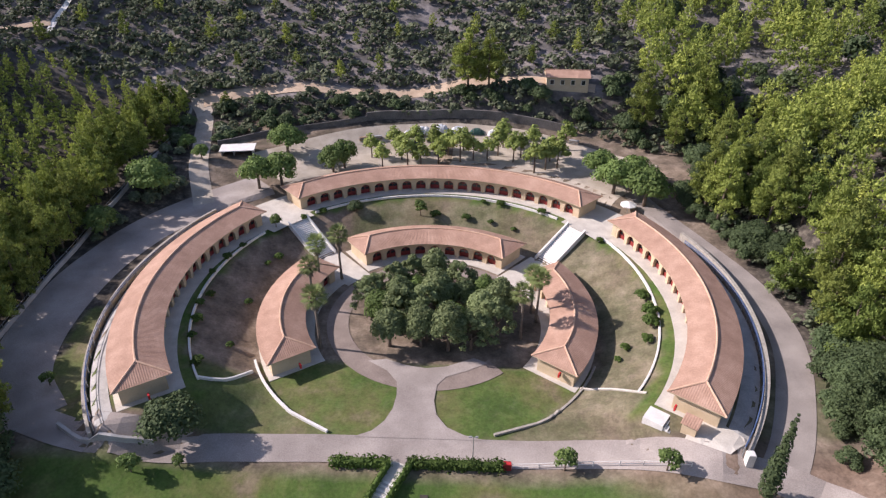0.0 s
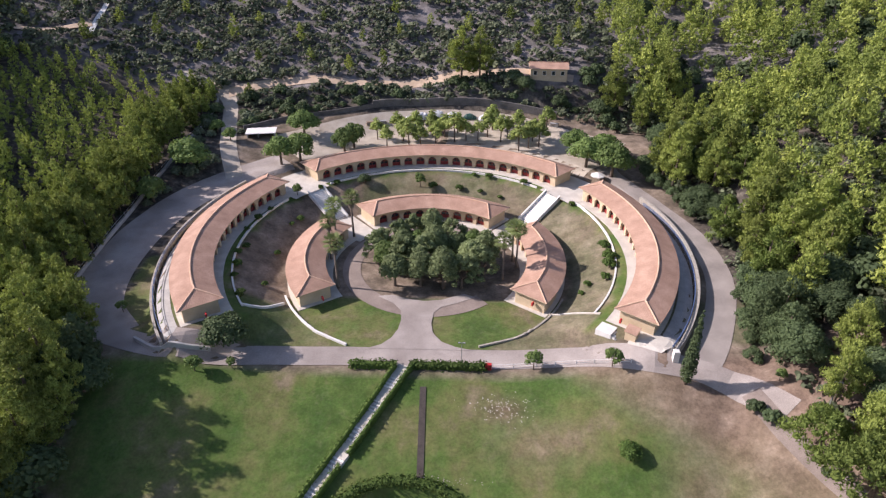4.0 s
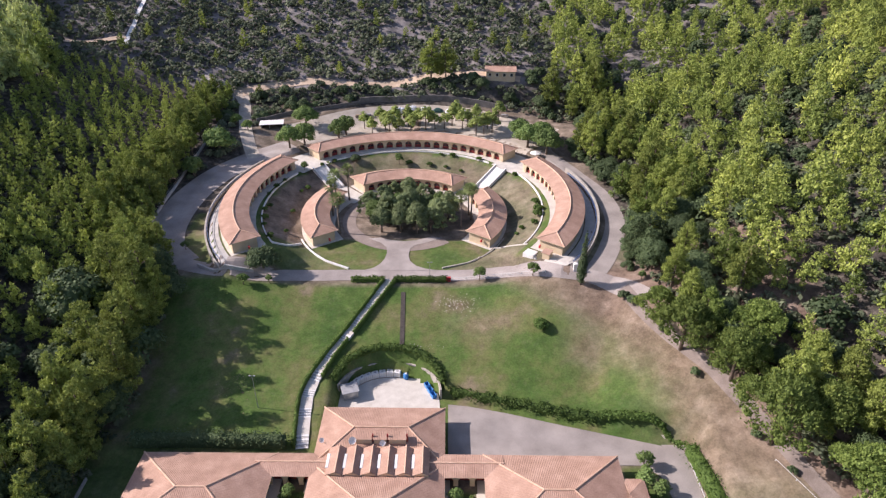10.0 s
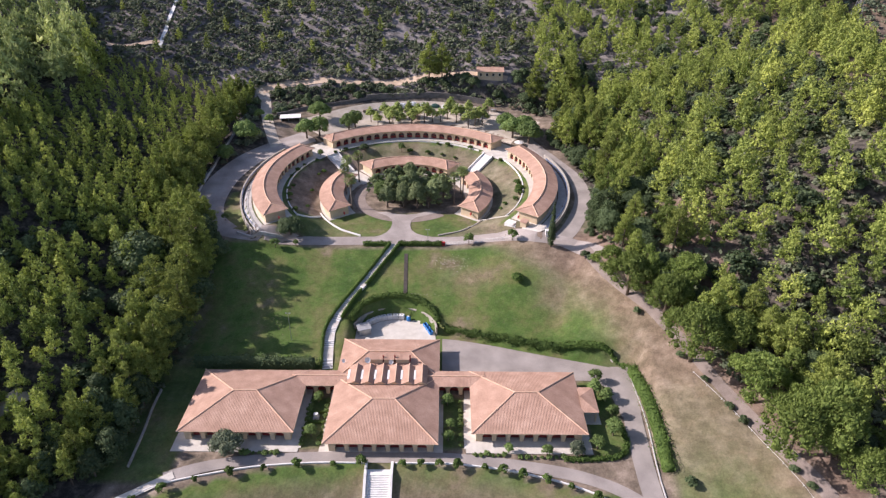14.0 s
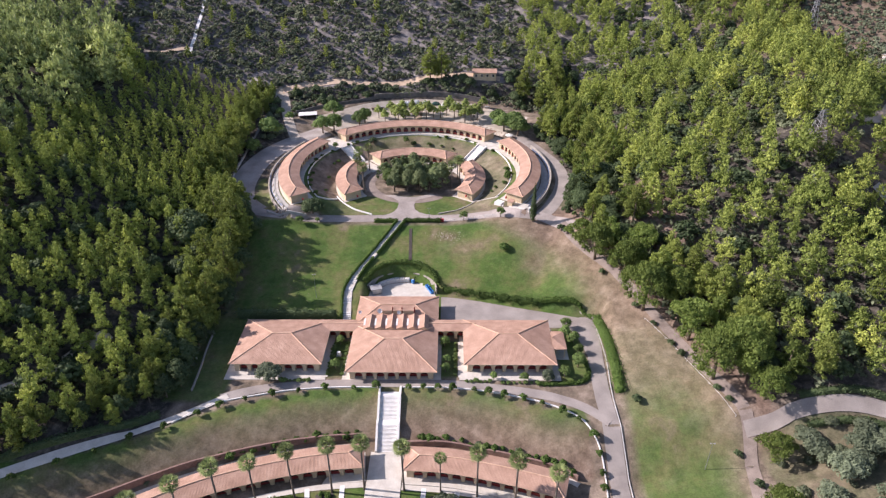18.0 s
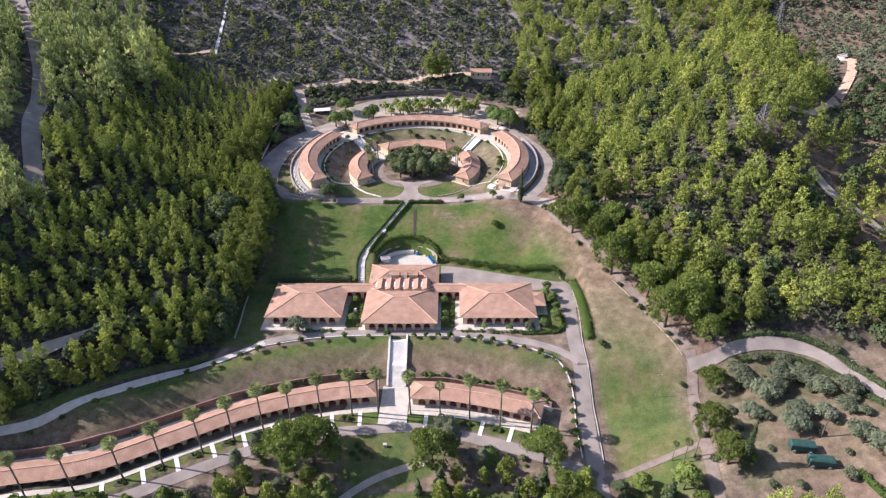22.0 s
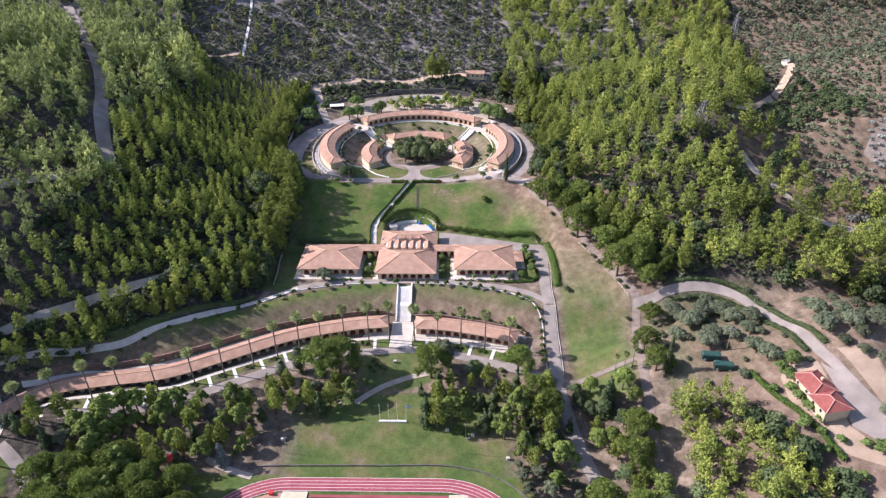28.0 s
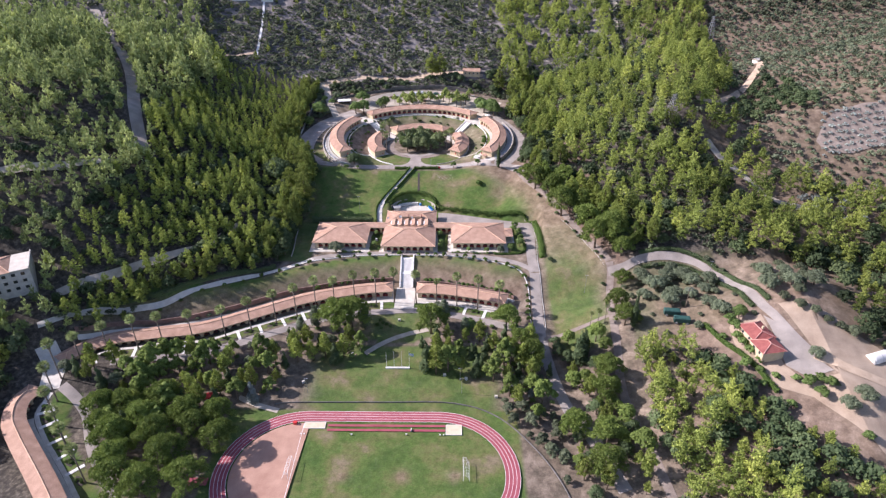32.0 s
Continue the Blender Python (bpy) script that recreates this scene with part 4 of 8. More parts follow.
ribbon("east_drive", [(59.5, 30), (59.5, 20), (58.6, 8), (57.8, -4), (58, -16), (58, -28), (57.2, -42), (57.2, -52), (58.3, -64), (60.5, -78), (63.5, -90), (69, -103), (75, -125)], 4.4, M["asphalt"], 0.13, 5, label="asphalt drive down the valley", category="drive")
area("car_park", [(13.4, 24.2), (13.4, 41), (18, 40.4), (26.5, 38.4), (38, 35), (49, 32), (57, 29.8), (61.5, 26), (61.5, 14), (56.5, 12), (55, 22), (52, 24.6), (47.5, 24.6)], M["asphalt"], 0.12, z=-0.15, label="plain asphalt car park behind the wing", category="yard")
area("service_court", [(-11.5, 35), (-11.4, 44)] + [(0.2 + 11.2 * math.cos(a), 42.5 + 9.2 * math.sin(a)) for a in np.linspace(math.pi * 0.93, 0.02, 14)] + [(12, 35)], M["paving"], 0.13, z=-0.15, label="pale concrete service court behind the hall", category="yard")
fc = [(-9.4, 79.9), (-6.8, 81.2), (-5.1, 83.3), (-4.1, 86), (-3.8, 89), (-4.1, 92), (-6, 94.6), (-9.6, 97.0), (-6.5, 97.6), (-3, 96.2), (0.5, 95.6), (4, 96.2), (8.6, 98.6), (11, 97.4), (7.4, 95.2), (4, 93.6), (2.6, 91.6), (2.3, 88), (2.8, 85), (4.6, 82.4), (7.2, 81.0), (10.6, 80.1)]
area("forecourt", fc, M["worn"], 0.125, z=10.08, gap=1.5, label="pale asphalt forecourt between two lawns", category="drive")
ribbon("court_drive", arc(17.6, -48, -312, 40, (0.6, 109.8)), 4.0, M["brown_asphalt"], 0.085, 4, label="curved asphalt drive round the planted bed", category="drive")
low_off = lambda line, d: (lambda p: [tuple(q) for q in (p[:, :2] + normals(p) * d)[::6]])(spline(line, 2.0))
ribbon("garden_road", low_off(LOW_W[:7], 13.6), 3.6, M["asphalt"], 0.12, 4, label="grey road along the palm gardens")
ribbon("garden_road", [(-5.5, -35.6), (0, -35.2), (8, -35.4), (18, -37.3), (30, -40.8), (42, -45), (52, -49), (57, -52)], 3.6, M["asphalt"], 0.13, 4, label="grey road along the palm gardens")
ribbon("wood_path", [(11, -46.5), (4, -48.5), (-3, -51.5), (-9, -55.5), (-14, -60)], 2.2, M["gravel"], 0.12, 3, label="pale gravel path between shrubs", category="path")
ribbon("lawn_path", [(56, 67), (58.6, 59), (62.3, 51.5), (67, 44), (71, 36), (77, 22.5), (81, 10), (87, -5), (91, -16), (89.5, -27), (87, -40), (85, -62), (83, -80), (83.4, -94), (85.4, -108), (88, -130)], 3.0, M["earth_path"], 0.16, 4, label="brown earth path along the pine edge", category="path")
ribbon("cross_path", [(58.5, -53), (67, -50.5), (76, -48.5), (88, -46)], 1.8, M["earth_path"], 0.14, 3, label="gravel cross path below the lawn", category="path")
ribbon("grove_road", [(90, -19), (97, -18.4), (104, -17), (120, -18.5), (130, -26), (135.5, -44), (139, -60), (143, -74), (148, -84)], 3.4, M["asphalt"], 0.3, 4, label="asphalt road bending through the olive grove")
ribbon("yard_track", [(147, -82), (152, -86), (160, -91), (172, -95), (190, -98)], 4.0, M["dirt_road"], 0.3, 4, label="dirt track beyond the red-roofed house", category="path")
ribbon("back_walk", low_off(LOW_W[:8], -5.4), 1.5, M["paving"], 0.2, 2, label="pale walkway between house and bank", category="path")
ribbon("back_walk", [(4, -18.3), (16, -18.6), (30, -21.6), (44, -26), (48, -28.4)], 1.5, M["paving"], 0.2, 2, label="pale walkway between house and bank", category="path")
ribbon("low_plaza", [(-138, -65), (-133.5, -70), (-130, -76), (-128, -84)], 7.5, M["paving"], 0.2, 7, label="pale paved stairhead between the two winding houses", category="paving")
ribbon("low_garden_road", [(-124, -82), (-117, -86.5), (-111, -92), (-105.5, -101), (-99, -110.5), (-91, -120), (-84, -128)], 3.8, M["asphalt"], 0.2, 5, label="pale worn road along the lower palm gardens")
ribbon("shade_path", [(-58, -84), (-50, -87.5), (-42, -90)], 2.2, M["gravel"], 0.16, 3, label="gravel path under the stone pines", category="path")
area("house_yard", [(137, -64), (142, -72), (148, -84), (151, -90), (142, -91.5), (137, -86), (137.5, -74)], M["asphalt"], 0.24, label="grey asphalt yard beside the red-roofed house", category="yard")
area("dry_yard", [(143.5, -60), (152, -60), (163, -68), (176, -80), (190, -94), (186, -120), (172, -134), (158, -132), (151, -116), (141, -99), (133, -94), (127, -87), (124, -76), (124.5, -66), (129, -60.5), (136.5, -63), (136.5, -86), (141, -92.5), (152, -91.5), (149, -84)], M["dry_soil"], 0.12, gap=3, label="bare pale soil round the red-roofed house", category="ground")
area("orchard_soil", [(206, 40), (216, 37), (230, 39), (241, 42), (246, 50), (240, 58), (228, 61), (215, 59), (208, 54), (203, 47)], M["earth_path"], 0.5, gap=4, label="pale tilled soil of a young orchard", category="ground")


# ---- walls, kerbs, rails ----
def wall(name, pts, thick, height, mat, label, category="wall", z=None, parent=None, sink=0.4, gap=1.5, kind="structure"):
    """A wall with a solid section along a line; z: a level top, or height above the ground."""
    p = spline(pts, gap)
    n = normals(p)
    V, F_ = [], []
    for i in range(len(p)):
        g = float(ground_z(p[i, 0], p[i, 1]))
        top = g + height if z is None else (z[0] + (z[1] - z[0]) * i / (len(p) - 1) if isinstance(z, tuple) else z)
        low = min(g, top) - sink
        for o, q in ((thick / 2, low), (thick / 2, top - 0.03), (thick / 2 - 0.03, top), (-thick / 2 + 0.03, top), (-thick / 2, top - 0.03), (-thick / 2, low)):
            V.append((p[i, 0] + n[i, 0] * o, p[i, 1] + n[i, 1] * o, q))
    m_ = len(p)
    F_ = [(6 * i + k, 6 * i + 6 + k, 6 * i + 6 + (k + 1) % 6, 6 * i + (k + 1) % 6) for i in range(m_ - 1) for k in range(6)]
    F_ += [tuple(range(6)), tuple(range(6 * m_ - 1, 6 * m_ - 7, -1))]
    me = mesh_from(name, V, [f[::-1] for f in F_], mat)
    return tagged(put(name, me, parent), label, "" if parent else category, kind="" if parent else kind)


def rail(name, pts, height, label, mat, group="", bars=2, gap=2.5, z=None, bar=0.05):
    """A post-and-rail fence on the ground or on a wall top."""
    p = spline(pts, gap)
    top = [float(ground_z(a, b)) if z is None else z for a, b in p[:, :2]]
    f = thing(name, label, "fence", group)
    post = mesh_from("post", *box(-bar, -bar, -0.2, bar, bar, height, 0.01), mat)
    for (a, b), q in zip(p[:, :2], top):
        put("post", post, f, m=Matrix.Translation((a, b, q)))
    for k in range(bars):
        h = height * (k + 1) / bars - 0.06
        put("rail", mesh_from("rail", *tube([(a, b, q + h) for (a, b), q in zip(p[:, :2], top)], bar * 0.8, 5), mat), f)
    return f


wall("lane_wall", arc(57.2, -37.5, 24, 30), 0.7, 0, M["stone"], "tall rubble retaining wall beside the service lane", z=(16.2, 17.6))
wall("lane_wall", arc(57.2, 217.5, 150, 30), 0.5, 0, M["stone"], "low stone retaining wall on the shaded slope", z=(14.9, 17.4))
ribbon("service_lane", arc(55.0, -37, 26, 30), 2.8, M["concrete"], 0.09, 2, label="concrete service lane behind the curved house", category="lane")
ribbon("service_lane", arc(55.0, 217, 152, 30), 2.6, M["concrete"], 0.09, 2, label="concrete lane behind the shaded curved house", category="lane")
for k, a0, a1, lab in ((0, -37.5, 22, "double blue pipe railing above the lane"), (1, 217.5, 150, "double blue-grey pipe railing above the lane")):
    f = thing("pipe_rail", lab, "fence", "lane rails")
    line_ = arc(56.6, a0, a1, 40)
    for h in (0.35, 0.8):
        put("pipe", mesh_from("pipe", *tube([(x, y, 16.0 + h) for x, y in line_], 0.11 if k == 0 else 0.07, 6), M["blue"]), f)
    post = mesh_from("post", *box(-0.07, -0.07, -1.2, 0.07, 0.07, 0.85), M["metal"])
    for x, y in line_[::2]:
        put("post", post, f, m=Matrix.Translation((x, y, 16.0)))
block("lane_gate_pier", (45.0, 73.4, 12.5, 46.0, 74.4, 16.6), M["white"], label="white stone pier at the end of the retaining wall", bev=0.08)
wall("road_wall", [(-72.2, 88), (-72.6, 97), (-72.8, 110), (-73.0, 128), (-72.2, 147), (-72.4, 170), (-73, 187)], 0.45, 0.9, M["concrete"], "low concrete wall between road and pine wood")
rail("road_rail", [(-72.2, 88), (-72.6, 97), (-72.8, 110), (-73.0, 128), (-72.2, 147), (-72.4, 170), (-73, 187)], 1.7, "grey-blue metal railing on the roadside wall", M["metal"], "roadside rails", 2, 4)
sweep = lambda r0, r1, a0, a1, n=30: [(RING[0] + r * math.cos(radians(a)), RING[1] + r * math.sin(radians(a))) for r, a in zip(np.linspace(r0, r1, n), np.linspace(a0, a1, n))]
wall("terrace_wall", sweep(41.4, 42.9, 214, 149), 0.35, 0.4, M["white"], "low white garden wall round the shaded bank")
wall("terrace_wall", sweep(42.6, 42.4, 131, 50), 0.35, 0.4, M["white"], "low white garden wall before the back house")
wall("terrace_wall", sweep(43.0, 40.3, 33, -33), 0.35, 0.4, M["white"], "low white garden wall round the sunny bank")
wall("lawn_wall", arc(31.9, 205, 232, 12) + [(-13.4, 80.6)], 0.4, 0.5, M["white"], "low white wall curving round the court lawn")
wall("lawn_wall", arc(31.6, -22, -52, 12) + [(11.7, 81.2)], 0.4, 0.4, M["stone"], "low dark wall curving round the court lawn")
wall("cross_wall", [(-34.6, 86.4), (-31.0, 88.0), (-28.4, 92.6)], 0.4, 0.5, M["white"], "short white wall across the bank")
wall("cross_wall", [(26, 92), (30.4, 90), (34.8, 86.6)], 0.4, 0.25, M["paving"], "short pale kerb across the dry bank")
wall("wing_wall", [(-56.5, 20), (-56.2, 14), (-55.2, 5.6), (-54.5, -3.8)], 0.35, 0.7, M["stone"], "rough stone wall at the foot of the wood")
wall("corner_wall", [(-52, 77.3), (-47, 74.6), (-42, 74.0), (-37, 75.2)], 0.5, 0.9, M["concrete"], "low curved concrete wall at the road corner")
wall("yard_wall", [(-60, 170), (-48, 176), (-34, 180), (-22, 183.8)], 0.4, 1.4, M["old_wall"], "low dark concrete wall along the back yard")
wall("yard_wall", [(-22, 184), (-12, 186), (8, 186), (24, 183), (36, 179)], 0.5, 2.3, M["old_wall"], "tall dark retaining wall along the back yard")
wall("bank_wall", low_off(LOW_W[:8], -7.4), 0.5, 1.9, M["red_wall"], "low reddish retaining wall behind the winding house")
wall("bank_wall", [(4, -16.4), (16, -16.8), (30, -19.8), (44, -24.2), (48, -26.8)], 0.5, 1.7, M["red_wall"], "low reddish retaining wall behind the curved house")
wall("white_kerb", [(-56, -15.2), (-48, -9), (-40, -6.0), (-28, -3.5), (-15, -2.2), (-3.4, -2.1)], 0.3, 0.35, M["white"], "white kerb along the top of the bank", "kerb")
wall("white_kerb", [(3.4, -2.1), (17, -2.3), (33, -4.8), (43, -8), (50, -12.2), (54, -18.2), (55, -26), (54.2, -34), (54, -46)], 0.3, 0.35, M["white"], "white kerb along the drive and bank", "kerb")
wall("east_kerb", [(61.8, 26), (61.8, 10), (60.4, -6), (60.6, -28), (59.6, -48)], 0.25, 0.3, M["concrete"], "pale kerb along the drive", "kerb")
wall("car_park_wall", [(15, 44.3), (26, 41.4), (38, 38.2), (50, 35.2), (58, 32), (62.6, 27.5), (63.6, 20)], 0.5, 0, M["stone"], "rubble retaining wall behind the car park", z=(1.6, 0.6))
wall("court_wall", [(-11.4, 44.2)] + [(0.2 + 11.6 * math.cos(a), 42.6 + 9.6 * math.sin(a)) for a in np.linspace(math.pi * 0.93, 0.02, 14)], 0.4, 0, M["stone"], "curved retaining wall of the service court", z=2.6)
wall("track_wall", [(-44, -87), (-37, -86), (-4, -85.4), (21, -85.7), (37, -92), (49.5, -107), (57, -123), (60, -140)], 0.25, 0.5, M["old_wall"], "low dark concrete wall round the running track")
rail("road_fence", [(14, 75.2), (22, 75.4), (32, 74.6), (38, 73.6)], 1.0, "white timber post-and-rail fence by the road", M["white"], "", 2, 3.0, bar=0.06)
rail("path_fence", [(62.5, 62), (66, 50), (72, 37), (79, 22)], 0.9, "weathered timber rail fence under the pines", M["olive_wood"], "", 1, 3.5)
rail("path_fence", [(74.5, 20), (80, 7), (85, -6), (88.5, -16)], 0.5, "low pale kerb rail along the lawn path", M["white"], "", 1, 4)


# ---- stairs ----
def flight(parent, x0, x1, y0, z0, y1, z1, steps, mat, axis=None, base=None):
    """One flight of separate treads from (y0, z0) to (y1, z1)."""
    for k in range(steps):
        a, b = y0 + (y1 - y0) * k / steps, y0 + (y1 - y0) * (k + 1) / steps
        z = z0 + (z1 - z0) * (k + 0.5) / steps
        lo, hi = min(a, b), max(a, b)
        put("tread", mesh_from("tread", *box(x0, lo, (base if base is not None else min(z0, z1) - 0.6), x1, hi, z, 0.03), mat), parent)


stairs = thing("grand_stairs", "broad white stone stairs with landings between white parapets", "stairs")
flight(stairs, -2.6, 2.5, -5.2, -0.3, -10.6, -3.6, 18, M["white"], base=-5)
block("landing", (-2.6, -5.2, -1.2, 2.5, -1.9, -0.2), M["white"], stairs)
block("landing", (-2.6, -12.6, -5, 2.5, -10.6, -3.62), M["white"], stairs)
flight(stairs, -2.6, 2.5, -12.6, -3.64, -18.2, -7.5, 20, M["white"], base=-8.2)
for xa, xb in ((-3.15, -2.6), (2.5, 3.05)):
    for ya, yb, za, zb in ((-5.2, -1.9, 0.35, 0.35), (-10.6, -5.2, -2.9, 0.35), (-12.6, -10.6, -2.9, -2.9), (-18.4, -12.6, -6.9, -2.9)):
        put("parapet", mesh_from("parapet", [(x, y, z) for y, zt in ((ya, za), (yb, zb)) for x in (xa, xb) for z in (zt - 3.0, zt)],
            [(0, 1, 3, 2), (4, 6, 7, 5), (1, 5, 7, 3), (0, 4, 5, 1), (2, 3, 7, 6), (0, 2, 6, 4)], M["white"]), stairs)
area("lower_plaza", [(-4.2, -18.2), (-4.4, -34.2), (4.2, -34.2), (4.4, -18.2)], M["paving"], 0.2, z=-7.72, label="pale paved plaza at the foot of the stairs", category="paving")

hill_stairs = thing("garden_stairs", "long pale concrete garden stairs running down the lawn", "stairs")
HS = [(-1.8, 75.0, 10.05), (-4.1, 69.8, 9.3), (-6.4, 65.3, 8.1), (-9.2, 59.8, 6.8), (-12.0, 54.6, 5.6), (-14.5, 49.8, 4.3), (-16.6, 44.4, 3.1), (-17.3, 40, 2.5), (-17, 34.8, 1.7), (-16.2, 27.3, 0.3)]
for (xa, ya, za), (xb, yb, zb) in zip(HS[:-1], HS[1:]):
    a, b = Vector((xa, ya, 0)), Vector((xb, yb, 0))
    d = b - a
    L_ = d.length
    m_ = Matrix.Translation(a) @ Matrix.Rotation(math.atan2(d.y, d.x), 4, "Z")
    u = d.normalized()
    side = Vector((-u.y, u.x, 0))
    g = lambda s: max(float(ground_z(*(a + d * s + side * o)[:2])) for o in (-1.3, 0, 1.3)) + 0.14
    t0, n_st = 0.58, 7
    z0, z2 = g(0), g(1)
    z1 = z0 + (z2 - z0) * 0.4
    lift_ = max(0.0, g(t0) - z1, g(0.3) - z0 - (z1 - z0) * 0.5)
    z0, z1 = z0 + lift_, z1 + lift_
    q = [(L_ * s, o, z) for s, zt in ((-0.02, z0), (t0, z1)) for o in (-1.3, 1.3) for z in (zt - 1.5, zt)]
    put("ramp", mesh_from("ramp", q, [(0, 1, 3, 2), (4, 6, 7, 5), (1, 5, 7, 3), (0, 4, 5, 1), (2, 3, 7, 6), (0, 2, 6, 4)], M["paving"]), hill_stairs, m=m_)
    for k in range(n_st):
        s0, s1 = t0 + (1 - t0) * k / n_st, t0 + (1 - t0) * (k + 1) / n_st
        block("step", (L_ * s0, -1.3, z2 - 1.2, L_ * s1, 1.3, z1 + (z2 + lift_ - z1) * (k + 0.6) / n_st), M["white"] if k % 2 == 0 else M["concrete"], hill_stairs, m=m_)
ribbon("drain_strip", [(2.5, 53.5), (2.2, 62), (1.9, 70.5)], 1.1, M["dark_slab"], 0.12, 2, label="dark concrete strip down the lawn", category="path")

for sgn, lab in ((-1, "white stairs with low walls in the shaded gap"), (1, "bright white stairs with curved parapets in the gap")):
    st = thing("court_stairs", lab, "stairs", "court stairs")
    ang = math.atan2(137 - RING[1], sgn * 31)
    ux, uy = math.cos(ang), math.sin(ang)
    rot = Matrix.Translation((*RING, 0)) @ Matrix.Rotation(ang, 4, "Z")
    for k in range(22):
        r0, r1 = 32.0 + 9.5 * k / 22, 32.0 + 9.5 * (k + 1) / 22
        put("tread", mesh_from("tread", *box(r0, -2.2, 9.6, r1, 2.2, 10.2 + 5.2 * (k + 0.5) / 22, 0.03), M["white"]), st, m=rot)
    for y in (-2.55, 2.2):
        put("parapet", mesh_from("parapet", [(x, yy, z) for x, zt in ((31.6, 10.9), (41.6, 16.1)) for yy in (y, y + 0.35) for z in (zt - 2.5, zt)],
            [(0, 1, 3, 2), (4, 6, 7, 5), (1, 5, 7, 3), (0, 4, 5, 1), (2, 3, 7, 6), (0, 2, 6, 4)], M["white"]), st, m=rot)
for a0, a1 in ((132.5, 147.5), (32.5, 47.5)):
    area("gap_plaza", arc(41.2, a0, a1, 8) + arc(54.5, a1, a0, 8), M["paving"], 0.1, z=15.4, label="pale paved gap between two curved houses", category="paving")
    area("gap_plaza", arc(19.8, a0 - 1, a1 + 1, 8) + arc(32.2, a1 + 1, a0 - 1, 8), M["paving"], 0.12, z=10.06, label="pale paved landing below the white stairs", category="paving")

# end stairs and store of the east ring house
es = thing("end_stairs", "small white landing and steps at the house end", "stairs")
rot = Matrix.Translation((*RING, 0)) @ Matrix.Rotation(radians(-36), 4, "Z")
block("landing", (43.2, -3.5, 12.5, 46.2, -0.7, 15.42), M["white"], es, m=rot)
for k in range(5):
    put("tread", mesh_from("tread", *box(46.2 + 0.36 * k, -3.4, 12.5, 46.56 + 0.36 * k, -1.2, 15.2 - 0.2 * k, 0.03), M["white"] if k % 2 else M["grey_sheet"]), es, m=rot)
store = thing("end_store", "small plastered store with a tiled lean-to roof", "shed", at=rot)
block("store_body", (48.4, -2.6, 12.5, 50.4, -0.7, 16.9), M["plaster"], store)
flat_slope("store_roof", (48.2, -2.9, 16.92), (50.6, -2.9, 16.92), [(0, 2.1, 0.5), (1, 2.1, 0.5), (2.4, 2.1, 0.5)], store)
area("house_apron", [(38, 77.5), (43.2, 74.6), (46.5, 77), (43.6, 80.2), (40, 80.6)], M["paving"], 0.16, label="cracked pale concrete apron by the road", category="paving")

# ---- service court ----
def tank(x, y, rz):
    t = thing("water_tank", "white box tank in a metal cage on the court", "tank", "white tanks", pose(x, y, -0.02, 0, 0, rz))
    block("tank_body", (-0.75, -0.6, 0.12, 0.75, 0.6, 1.5), M["white"], t, bev=0.1)
    block("pallet", (-0.8, -0.65, 0, 0.8, 0.65, 0.12), M["olive_wood"], t)
    for x_ in (-0.77, -0.25, 0.25, 0.77):
        block("cage_bar", (x_ - 0.025, -0.64, 0.12, x_ + 0.025, -0.6, 1.52), M["metal"], t, bev=0)
    block("lid", (-0.25, -0.2, 1.5, 0.25, 0.2, 1.58), M["grey_sheet"], t)
    return t


for k in range(8):
    a = math.pi * (0.86 - 0.058 * k)
    tank(0.2 + 9.6 * math.cos(a), 42.5 + 7.7 * math.sin(a), math.degrees(a) - 90)
shed_ = thing("court_shed", "small grey sheet-metal shed in the court", "shed", at=pose(-8.6, 43.6, -0.02, 0, 0, 18))
block("shed_body", (-1.6, -1.4, 0, 1.6, 1.4, 2.1), M["metal"], shed_)
block("shed_roof", (-1.9, -1.7, 2.1, 1.9, 1.7, 2.25), M["grey_sheet"], shed_)
for k in range(3):
    b = thing("storage_crate", "open blue plastic storage crate on the court", "crate", "blue crates", pose(8.6 + 0.75 * k, 46.6 - 1.6 * k, -0.02, 0, 0, -62))
    for q in ((-0.7, -0.5, 0, 0.7, 0.5, 0.12), (-0.7, -0.5, 0.12, -0.62, 0.5, 0.9), (0.62, -0.5, 0.12, 0.7, 0.5, 0.9), (-0.62, -0.5, 0.12, 0.62, -0.42, 0.9), (-0.62, 0.42, 0.12, 0.62, 0.5, 0.9)):
        block("crate_side", q, M["plastic_blue"], b)
drum = thing("water_drum", "round pale blue plastic drum on the court", "drum", at=pose(3.6, 49.3, -0.02))
put("drum_body", mesh_from("drum_body", *tube([(0, 0, 0), (0, 0, 0.3), (0, 0, 1.3), (0, 0, 1.5)], [0.55, 0.6, 0.6, 0.35], 12), M["plastic_blue"], True), drum)
block("drum_lid", (-0.25, -0.25, 1.5, 0.25, 0.25, 1.6), M["white"], drum, bev=0.06)
post_box = thing("call_box", "bright red box at the end of the hedge", "box", at=pose(13.4, 75.2, 10.1))
block("box_body", (-0.55, -0.35, 0, 0.55, 0.35, 1.2), M["bright_red"], post_box, bev=0.05)
block("box_front", (-0.45, -0.37, 0.2, 0.45, -0.352, 1.0), M["red"], post_box, bev=0)
